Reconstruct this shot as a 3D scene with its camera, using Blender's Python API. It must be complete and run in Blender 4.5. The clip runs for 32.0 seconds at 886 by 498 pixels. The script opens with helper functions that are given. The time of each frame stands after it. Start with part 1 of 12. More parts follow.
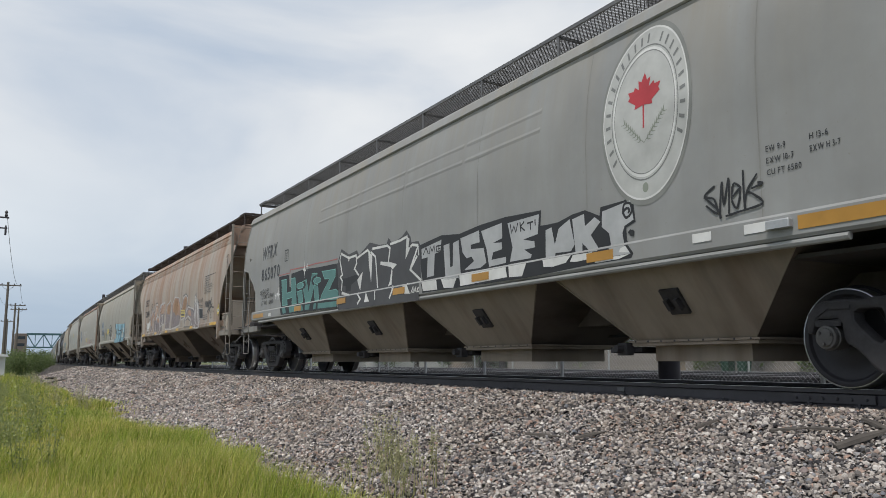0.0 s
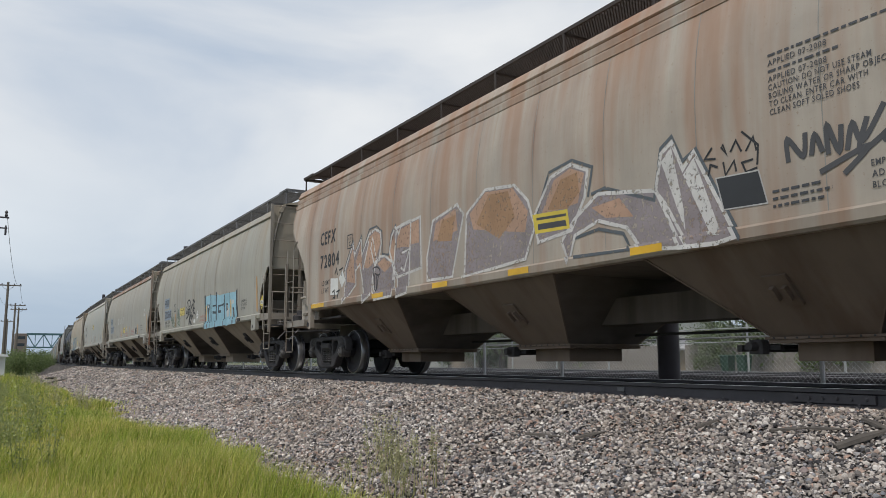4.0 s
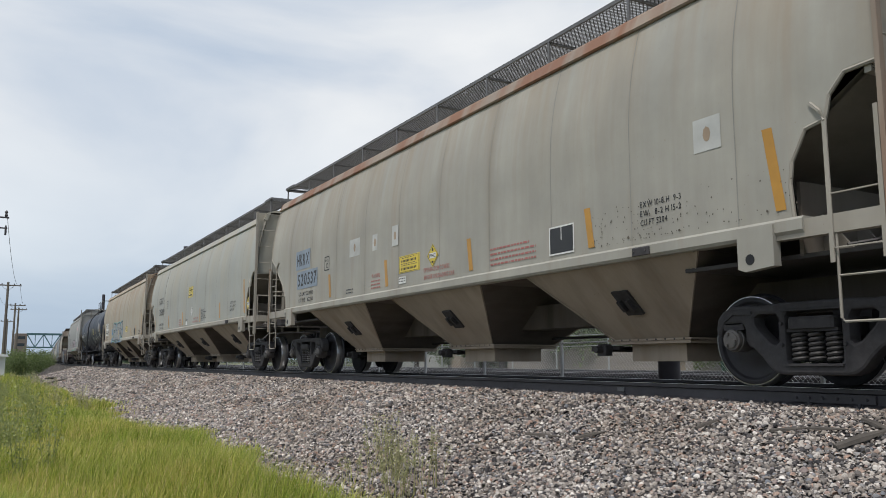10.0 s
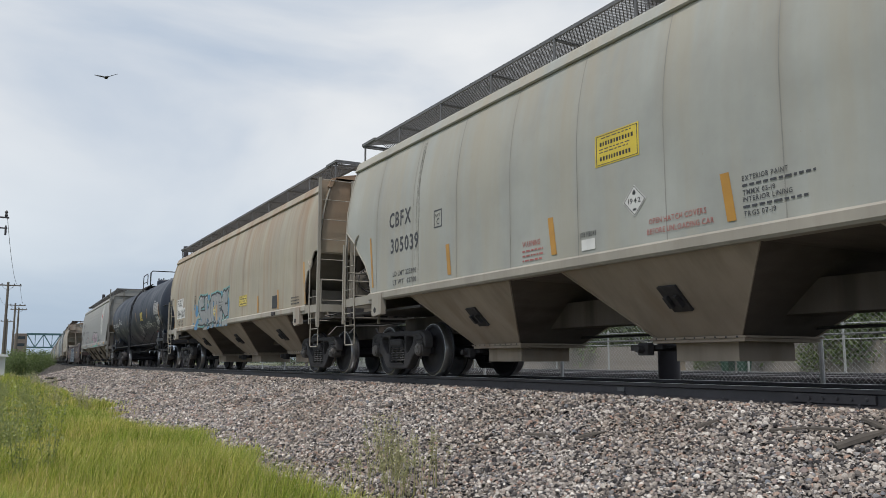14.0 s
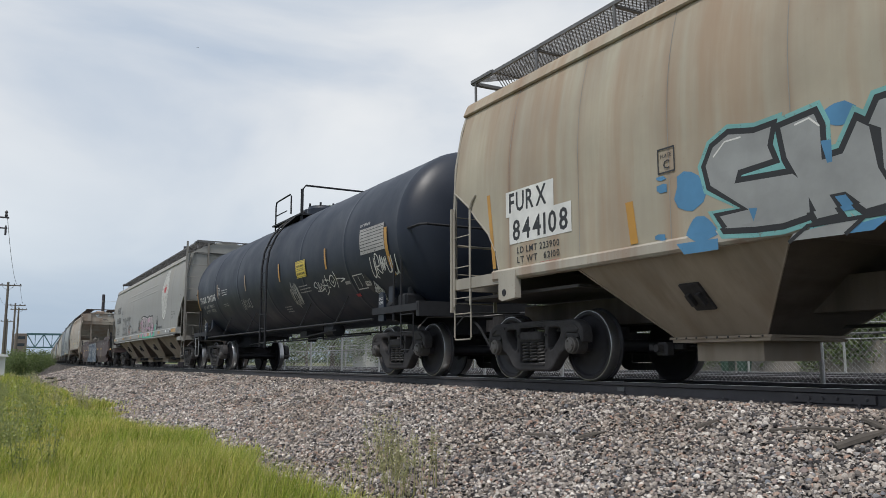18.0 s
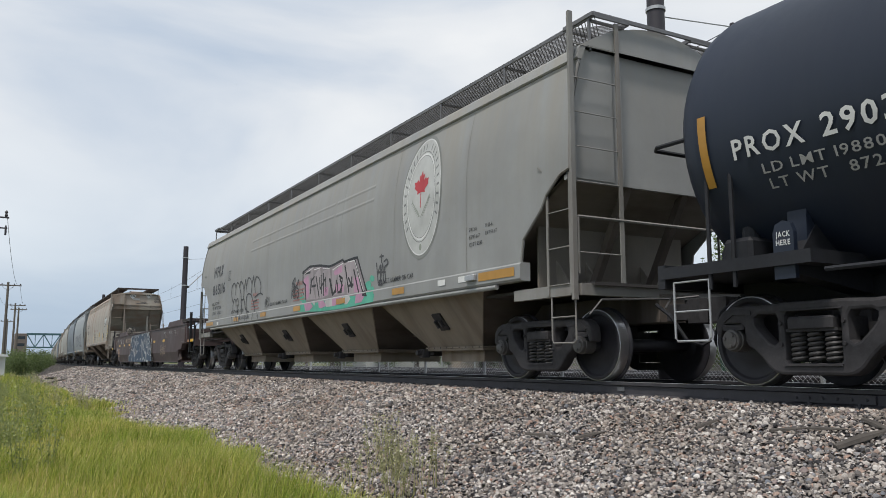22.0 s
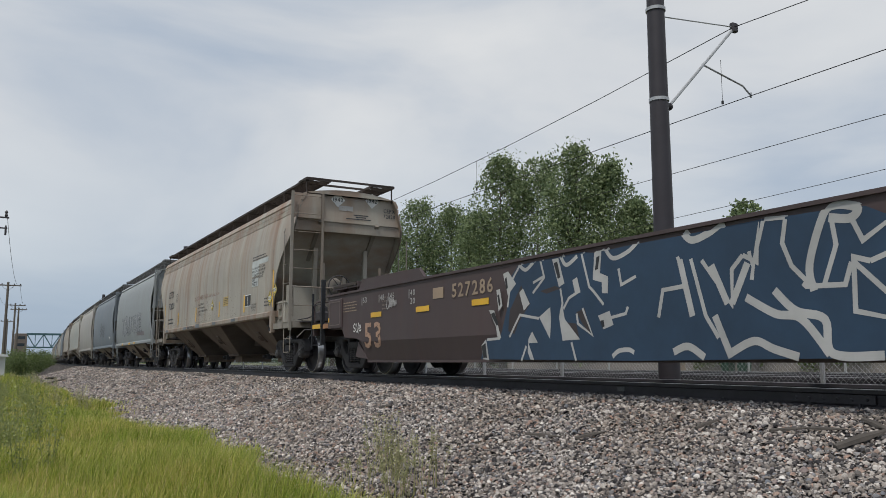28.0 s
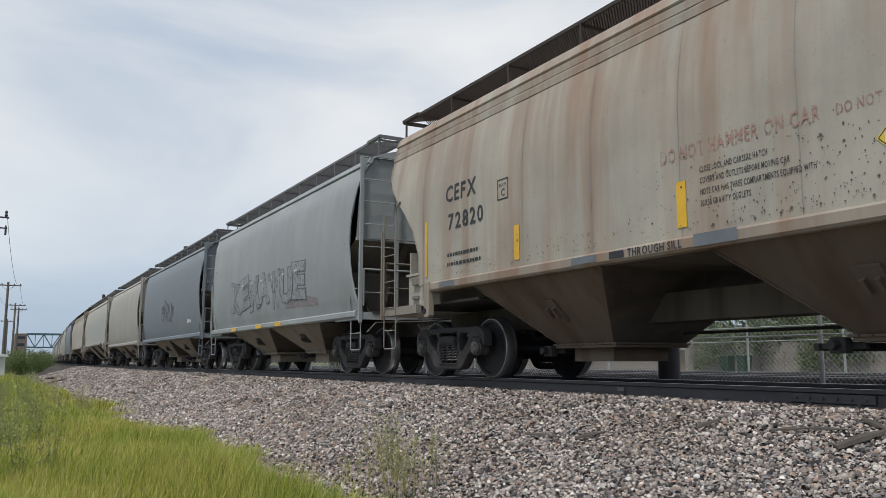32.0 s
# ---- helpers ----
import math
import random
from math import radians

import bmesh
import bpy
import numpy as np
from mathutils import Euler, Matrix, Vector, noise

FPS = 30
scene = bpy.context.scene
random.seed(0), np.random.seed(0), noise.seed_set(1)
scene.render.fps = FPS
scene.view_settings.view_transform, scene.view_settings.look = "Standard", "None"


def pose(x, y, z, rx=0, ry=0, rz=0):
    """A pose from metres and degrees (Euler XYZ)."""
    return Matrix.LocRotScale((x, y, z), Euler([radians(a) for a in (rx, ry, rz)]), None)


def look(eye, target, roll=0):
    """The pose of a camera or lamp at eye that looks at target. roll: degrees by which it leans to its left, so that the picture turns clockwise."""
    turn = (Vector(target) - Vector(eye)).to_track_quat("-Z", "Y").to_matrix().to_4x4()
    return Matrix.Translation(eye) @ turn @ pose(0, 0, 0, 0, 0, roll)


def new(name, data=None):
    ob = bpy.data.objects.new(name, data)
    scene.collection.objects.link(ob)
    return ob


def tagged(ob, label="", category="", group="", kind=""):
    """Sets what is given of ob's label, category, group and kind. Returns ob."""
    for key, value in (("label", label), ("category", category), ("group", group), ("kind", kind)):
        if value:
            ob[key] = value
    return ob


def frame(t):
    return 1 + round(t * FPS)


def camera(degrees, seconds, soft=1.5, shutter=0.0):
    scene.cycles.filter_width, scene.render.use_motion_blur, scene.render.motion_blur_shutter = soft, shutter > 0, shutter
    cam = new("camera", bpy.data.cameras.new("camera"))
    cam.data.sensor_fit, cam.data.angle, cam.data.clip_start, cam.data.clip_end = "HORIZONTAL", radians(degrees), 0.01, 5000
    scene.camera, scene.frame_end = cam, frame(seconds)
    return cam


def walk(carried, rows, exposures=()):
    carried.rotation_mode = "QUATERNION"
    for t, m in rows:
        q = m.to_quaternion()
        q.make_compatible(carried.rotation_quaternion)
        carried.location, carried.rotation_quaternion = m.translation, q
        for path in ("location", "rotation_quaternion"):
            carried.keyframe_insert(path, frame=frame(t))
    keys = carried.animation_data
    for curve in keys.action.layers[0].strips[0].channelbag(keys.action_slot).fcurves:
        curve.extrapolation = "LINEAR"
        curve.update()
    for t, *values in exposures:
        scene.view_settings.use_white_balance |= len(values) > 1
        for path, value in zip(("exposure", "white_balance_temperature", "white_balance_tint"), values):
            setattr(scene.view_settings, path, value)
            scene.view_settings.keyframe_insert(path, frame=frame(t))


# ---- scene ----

# ------------------------------------------------------------ camera
cam = camera(57.54, 32.0, soft=0.55, shutter=0.02)
EYE = pose(0, 0, 0.24, 97.98, 0, -29.19)
walk(cam, [(0, EYE), (32, EYE)], exposures=[(0, 0.0), (8, 0.0), (10, 0.07), (13, 0.0), (18, 0.0), (20, 0.06), (22, 0.08), (24, 0.0), (26, 0.0), (28.5, -0.24), (29.6, -0.18), (31, 0.0), (32, 0.0)])

# ------------------------------------------------------------ the track's line
LINE_X, BEND_AT, BEND, BEND_LONG = 7.6, 32.4, 0.000627, 86.0


def on_line(s, off=0.0, z=0.0):
    """A point at s metres along the track's centre line, off metres to its right, and its heading."""
    bent = min(max(s - BEND_AT, 0), BEND_LONG)
    th = BEND * bent
    rest = max(s - BEND_AT - BEND_LONG, 0)
    x = LINE_X + (1 - math.cos(th)) / BEND + rest * math.sin(th) + off * math.cos(th)
    y = min(s, BEND_AT) + math.sin(th) / BEND + rest * math.cos(th) - off * math.sin(th)
    return x, y, z, -math.degrees(th)


SPEED = 5.577


def gone(t):
    """How far the train has rolled since 16 s, in metres."""
    return SPEED * (t - 16)


# ------------------------------------------------------------ light
world = bpy.data.worlds.new("overcast_sky")
scene.world = world
world.use_nodes = True
wn, wl = world.node_tree.nodes, world.node_tree.links
for n in list(wn):
    wn.remove(n)
SUN_UP, SUN_TURN = 62.0, 238.0


def build_world():
    out = wn.new("ShaderNodeOutputWorld")
    bg = wn.new("ShaderNodeBackground")
    sky = wn.new("ShaderNodeTexSky")
    sky.sky_type, sky.sun_disc = "NISHITA", False
    sky.sun_elevation, sky.sun_rotation = radians(SUN_UP), radians(SUN_TURN)
    sky.air_density, sky.dust_density, sky.ozone_density = 1.0, 1.2, 1.0
    coord = wn.new("ShaderNodeTexCoord")
    mapping = wn.new("ShaderNodeMapping")
    mapping.inputs["Scale"].default_value = (1.0, 1.0, 2.6)
    wl.new(coord.outputs["Generated"], mapping.inputs["Vector"])
    big = wn.new("ShaderNodeTexNoise")
    big.inputs["Scale"].default_value = 1.7
    big.inputs["Detail"].default_value = 7
    big.inputs["Roughness"].default_value = 0.48
    big.inputs["Distortion"].default_value = 0.5
    wl.new(mapping.outputs["Vector"], big.inputs["Vector"])
    ramp = wn.new("ShaderNodeValToRGB")
    ramp.color_ramp.elements[0].position, ramp.color_ramp.elements[0].color = 0.37, (0.43, 0.535, 0.68, 1)
    ramp.color_ramp.elements[1].position, ramp.color_ramp.elements[1].color = 0.60, (0.83, 0.855, 0.88, 1)
    thick = ramp.color_ramp.elements.new(0.78)
    thick.color = (1.0, 1.0, 0.985, 1)
    way = wn.new("ShaderNodeSeparateXYZ")
    wl.new(coord.outputs["Generated"], way.inputs["Vector"])
    east = wn.new("ShaderNodeMapRange")
    for key, value in (("From Min", 0.56), ("From Max", 0.80), ("To Min", 0.0), ("To Max", 0.17)):
        east.inputs[key].default_value = value
    wl.new(way.outputs["X"], east.inputs["Value"])
    cover = wn.new("ShaderNodeMath")
    cover.operation = "ADD"
    wl.new(big.outputs["Fac"], cover.inputs[0])
    wl.new(east.outputs["Result"], cover.inputs[1])
    wl.new(cover.outputs[0], ramp.inputs["Fac"])
    scale = wn.new("ShaderNodeVectorMath")
    scale.operation = "SCALE"
    scale.inputs["Scale"].default_value = 0.1
    wl.new(sky.outputs["Color"], scale.inputs[0])
    mix = wn.new("ShaderNodeMix")
    mix.data_type = "RGBA"
    mix.inputs["Factor"].default_value = 0.86
    wl.new(scale.outputs["Vector"], mix.inputs["A"])
    wl.new(ramp.outputs["Color"], mix.inputs["B"])
    sep = wn.new("ShaderNodeSeparateXYZ")
    wl.new(coord.outputs["Generated"], sep.inputs["Vector"])
    low = wn.new("ShaderNodeValToRGB")
    low.color_ramp.elements[0].position, low.color_ramp.elements[0].color = 0.04, (0.72, 0.80, 0.89, 1)
    low.color_ramp.elements[1].position, low.color_ramp.elements[1].color = 0.30, (1, 1, 1, 1)
    wl.new(sep.outputs["Z"], low.inputs["Fac"])
    haze = wn.new("ShaderNodeMix")
    haze.data_type, haze.blend_type = "RGBA", "MULTIPLY"
    haze.inputs["Factor"].default_value = 1.0
    wl.new(mix.outputs["Result"], haze.inputs["A"])
    wl.new(low.outputs["Color"], haze.inputs["B"])
    wl.new(haze.outputs["Result"], bg.inputs["Color"])
    bg.inputs["Strength"].default_value = 1.0
    wl.new(bg.outputs["Background"], out.inputs["Surface"])


build_world()
sun_data = bpy.data.lights.new("sun", "SUN")
sun_data.energy, sun_data.angle, sun_data.color = 2.5, radians(8), (1.0, 0.95, 0.89)
sun = new("sun", sun_data)
sun.matrix_world = look((0, 0, 50), Vector((0, 0, 50)) - Vector((math.sin(radians(SUN_TURN)) * math.cos(radians(SUN_UP)), math.cos(radians(SUN_TURN)) * math.cos(radians(SUN_UP)), math.sin(radians(SUN_UP)))))

# ------------------------------------------------------------ mesh helpers
class Geo:
    """Collects vertices and faces of one part."""

    def __init__(self):
        self.v, self.f = [], []

    def add(self, verts, faces):
        n = len(self.v)
        self.v += [tuple(p) for p in verts]
        self.f += [tuple(i + n for i in f) for f in faces]
        return self

    def box(self, x0, x1, y0, y1, z0, z1, m=None):
        p = [(x, y, z) for z in (z0, z1) for y in (y0, y1) for x in (x0, x1)]
        if m:
            p = [m @ Vector(q) for q in p]
        return self.add(p, [(0, 2, 3, 1), (4, 5, 7, 6), (0, 1, 5, 4), (2, 6, 7, 3), (0, 4, 6, 2), (1, 3, 7, 5)])

    def bevel_box(self, x0, x1, y0, y1, z0, z1, b):
        """A box whose edges along z and at the top are chamfered by b."""
        ring = lambda d, z: [(x0 + d, y0 + b, z), (x0 + b, y0 + d, z), (x1 - b, y0 + d, z), (x1 - d, y0 + b, z), (x1 - d, y1 - b, z), (x1 - b, y1 - d, z), (x0 + b, y1 - d, z), (x0 + d, y1 - b, z)]
        return self.loft([ring(0, z0), ring(0, z1 - b), ring(b * 0.9, z1)], caps=True)

    def prism(self, poly, axis, a, b):
        """A polygon in the two other axes (in the order x, y, z), pulled out along axis from a to b."""
        def put(p, h):
            return {0: (h, p[0], p[1]), 1: (p[0], h, p[1]), 2: (p[0], p[1], h)}[axis]
        n = len(poly)
        area = sum(poly[i][0] * poly[(i + 1) % n][1] - poly[(i + 1) % n][0] * poly[i][1] for i in range(n))
        if (area < 0) != (axis == 1):
            poly = poly[::-1]
        if b < a:
            a, b = b, a
        return self.add([put(p, a) for p in poly] + [put(p, b) for p in poly],
                        [tuple(range(n))[::-1], tuple(range(n, 2 * n))] + [(i, (i + 1) % n, n + (i + 1) % n, n + i) for i in range(n)])

    def loft(self, rings, caps=False, closed=True):
        n = len(rings[0])
        faces = []
        for r in range(len(rings) - 1):
            for i in range(n if closed else n - 1):
                j = (i + 1) % n
                faces.append((r * n + i, r * n + j, (r + 1) * n + j, (r + 1) * n + i))
        if caps:
            faces += [tuple(range(n))[::-1], tuple(range((len(rings) - 1) * n, len(rings) * n))]
        return self.add([p for r in rings for p in r], faces)

    def tube(self, pts, r, seg=6, closed=False):
        """A round bar along a line of points."""
        pts = [Vector(p) for p in pts]
        rings = []
        for i, p in enumerate(pts):
            a = pts[max(i - 1, 0)]
            b = pts[min(i + 1, len(pts) - 1)]
            if closed:
                a, b = pts[i - 1], pts[(i + 1) % len(pts)]
            d = (b - a).normalized()
            up = Vector((0, 0, 1)) if abs(d.z) < 0.9 else Vector((0, 1, 0))
            e = d.cross(up).normalized()
            g = e.cross(d).normalized()
            rr = r[i] if isinstance(r, (list, tuple)) else r
            rings.append([p + (e * math.cos(2 * math.pi * k / seg) + g * math.sin(2 * math.pi * k / seg)) * rr for k in range(seg)])
        if closed:
            rings.append(rings[0])
        return self.loft(rings, caps=not closed)

    def lathe(self, prof, axis=0, seg=20, at=(0, 0, 0), caps=True):
        """A profile of (along, radius), turned about an axis through at."""
        rings = []
        for h, r in prof:
            ring = []
            for k in range(seg):
                c, s = r * math.cos(2 * math.pi * k / seg), r * math.sin(2 * math.pi * k / seg)
                p = {0: (h, c, s), 1: (s, h, c), 2: (c, s, h)}[axis]
                ring.append((p[0] + at[0], p[1] + at[1], p[2] + at[2]))
            rings.append(ring)
        return self.loft(rings, caps=caps)

    def mesh(self, name, mat, smooth=False):
        me = bpy.data.meshes.new(name)
        me.from_pydata(self.v, [], self.f)
        if mat:
            me.materials.append(mat)
        if smooth:
            me.shade_smooth()
            me.set_sharp_from_angle(angle=radians(32))
        return me


def part(name, geo, mat, parent=None, label="", smooth=False):
    me = geo if isinstance(geo, bpy.types.Mesh) else geo.mesh(name, mat, smooth)
    ob = new(name, me)
    if parent:
        ob.parent = parent
    if label:
        ob["label"] = label
    return ob


def thing(name, label, category, group="", geo=None, mat=None, smooth=False, kind=""):
    ob = new(name, geo.mesh(name, mat, smooth) if geo else None)
    return tagged(ob, label, category, group, kind)


def mesh_from_arrays(name, verts, faces, mat, sides):
    """A mesh from numpy arrays; all faces have the same number of sides."""
    me = bpy.data.meshes.new(name)
    me.vertices.add(len(verts))
    me.vertices.foreach_set("co", np.ascontiguousarray(verts, dtype=np.float32).ravel())
    me.loops.add(len(faces) * sides)
    me.loops.foreach_set("vertex_index", np.ascontiguousarray(faces, dtype=np.int32).ravel())
    me.polygons.add(len(faces))
    me.polygons.foreach_set("loop_start", np.arange(0, len(faces) * sides, sides, dtype=np.int32))
    me.update(calc_edges=True)
    me.validate()
    me.materials.append(mat)
    return me


# ------------------------------------------------------------ materials
def material(name):
    m = bpy.data.materials.new(name)
    m.use_nodes = True
    return m, m.node_tree.nodes, m.node_tree.links, m.node_tree.nodes["Principled BSDF"]


def tex_noise(n, l, scale, detail=4, rough=0.55, stretch=(1, 1, 1), coord="Object"):
    co = n.new("ShaderNodeTexCoord")
    mp = n.new("ShaderNodeMapping")
    mp.inputs["Scale"].default_value = stretch
    l.new(co.outputs[coord], mp.inputs["Vector"])
    t = n.new("ShaderNodeTexNoise")
    t.inputs["Scale"].default_value, t.inputs["Detail"].default_value, t.inputs["Roughness"].default_value = scale, detail, rough
    l.new(mp.outputs["Vector"], t.inputs["Vector"])
    return t.outputs["Fac"]


def ramp(n, l, fac, stops):
    r = n.new("ShaderNodeValToRGB")
    e = r.color_ramp.elements
    while len(e) < len(stops):
        e.new(0.5)
    for k, (p, c) in enumerate(stops):
        e[k].position = p
        e[k].color = (*c, 1) if len(c) == 3 else c
    l.new(fac, r.inputs["Fac"])
    return r.outputs["Color"]


def blend(n, l, a, b, fac, mode="MIX"):
    m = n.new("ShaderNodeMix")
    m.data_type, m.blend_type = "RGBA", mode
    for key, val in (("A", a), ("B", b), ("Factor", fac)):
        if isinstance(val, bpy.types.NodeSocket):
            l.new(val, m.inputs[key])
        else:
            m.inputs[key].default_value = val if key == "Factor" else (*val, 1)
    return m.outputs["Result"]


def bump(n, l, bsdf, fac, strength, distance=0.02):
    b = n.new("ShaderNodeBump")
    b.inputs["Strength"].default_value, b.inputs["Distance"].default_value = strength, distance
    l.new(fac, b.inputs["Height"])
    l.new(b.outputs["Normal"], bsdf.inputs["Normal"])


def painted(name, colour, rust=(0.22, 0.10, 0.05), rust_from=0.62, streak=0.5, rough=0.55, dirt=(0.20, 0.17, 0.13), dirt_amount=0.35, spec=0.35, wash=None, spots=0.655, seams=None):
    """Weathered paint on steel: stains, streaks that run down, and fine dirt."""
    m, n, l, p = material(name)
    broad = tex_noise(n, l, 0.7, 5, 0.6)
    fine = tex_noise(n, l, 22, 5, 0.7)
    runs = tex_noise(n, l, 1.0, 5, 0.55, (0.9, 2.1, 0.17))
    thin_runs = tex_noise(n, l, 1.0, 4, 0.6, (1.4, 4.2, 0.5))
    dark = tuple(c * 0.80 for c in colour)
    pale = tuple(min(c * 1.10, 0.9) for c in colour)
    base = ramp(n, l, broad, [(0.3, dark), (0.7, pale)])
    base = blend(n, l, base, dirt, ramp(n, l, thin_runs, [(0.42, (0, 0, 0)), (0.85, (dirt_amount * 0.75,) * 3)]))
    base = blend(n, l, base, rust, ramp(n, l, runs, [(rust_from, (0, 0, 0)), (rust_from + 0.16, (streak,) * 3)]))
    if wash:
        # rust water that has run down from the roof's edge
        co = n.new("ShaderNodeTexCoord")
        sp = n.new("ShaderNodeSeparateXYZ")
        l.new(co.outputs["Object"], sp.inputs["Vector"])
        run = tex_noise(n, l, 1.0, 5, 0.6, (1, 3.0, 0.12))
        mul = n.new("ShaderNodeMath")
        mul.operation = "MULTIPLY"
        l.new(ramp(n, l, run, [(0.38, (0, 0, 0)), (0.66, (0.75,) * 3)]), mul.inputs[0])
        down = n.new("ShaderNodeMapRange")
        down.inputs["From Min"].default_value, down.inputs["From Max"].default_value = 2.3, 4.2
        l.new(sp.outputs["Z"], down.inputs["Value"])
        l.new(down.outputs["Result"], mul.inputs[1])
        base = blend(n, l, base, wash, mul.outputs[0])
    if seams:
        # dirt and rust water that has run down along the weld seams
        start, pitch, stain, strength = seams
        co = n.new("ShaderNodeTexCoord")
        sp = n.new("ShaderNodeSeparateXYZ")
        l.new(co.outputs["Object"], sp.inputs["Vector"])
        last = sp.outputs["Y"]
        for op, value in (("SUBTRACT", start), ("DIVIDE", pitch), ("FRACT", 0.0), ("SUBTRACT", 0.5), ("ABSOLUTE", 0.0)):
            step = n.new("ShaderNodeMath")
            step.operation = op
            l.new(last, step.inputs[0])
            step.inputs[1].default_value = value
            last = step.outputs[0]
        near = ramp(n, l, last, [(0.5 - 0.20 / pitch, (0, 0, 0)), (0.5 - 0.05 / pitch, (0.45,) * 3), (0.5, (1, 1, 1))])
        some = ramp(n, l, tex_noise(n, l, 1.0, 4, 0.55, (1, 0.9, 0.22)), [(0.42, (0, 0, 0)), (0.68, (strength,) * 3)])
        base = blend(n, l, base, stain, blend(n, l, near, some, 1.0, "MULTIPLY"))
    spots = ramp(n, l, fine, [(spots, (0, 0, 0)), (spots + 0.06, (0.5,) * 3)])
    base = blend(n, l, base, tuple(0.5 * (a + b) for a, b in zip(rust, dirt)), spots)
    l.new(base, p.inputs["Base Color"])
    l.new(ramp(n, l, broad, [(0.3, (rough - 0.1,) * 3), (0.7, (rough + 0.15,) * 3)]), p.inputs["Roughness"])
    p.inputs["Specular IOR Level"].default_value = spec
    bump(n, l, p, tex_noise(n, l, 1.6, 3, 0.5, (1, 1.2, 0.5)), 0.22, 0.03)
    return m


def plain(name, colour, rough=0.6, metal=0.0, vary=0.25, scale=14, bumpy=0.15, spec=0.4):
    """A dull surface with grain and blotches."""
    m, n, l, p = material(name)
    fine = tex_noise(n, l, scale, 5, 0.65)
    broad = tex_noise(n, l, scale / 12, 3, 0.5)
    lo, hi = tuple(c * (1 - vary) for c in colour), tuple(min(c * (1 + vary), 1) for c in colour)
    c1 = ramp(n, l, fine, [(0.3, lo), (0.7, hi)])
    c2 = ramp(n, l, broad, [(0.3, lo), (0.7, hi)])
    l.new(blend(n, l, c1, c2, 0.5), p.inputs["Base Color"])
    p.inputs["Roughness"].default_value, p.inputs["Metallic"].default_value = rough, metal
    p.inputs["Specular IOR Level"].default_value = spec
    if bumpy:
        bump(n, l, p, fine, bumpy, 0.01)
    return m


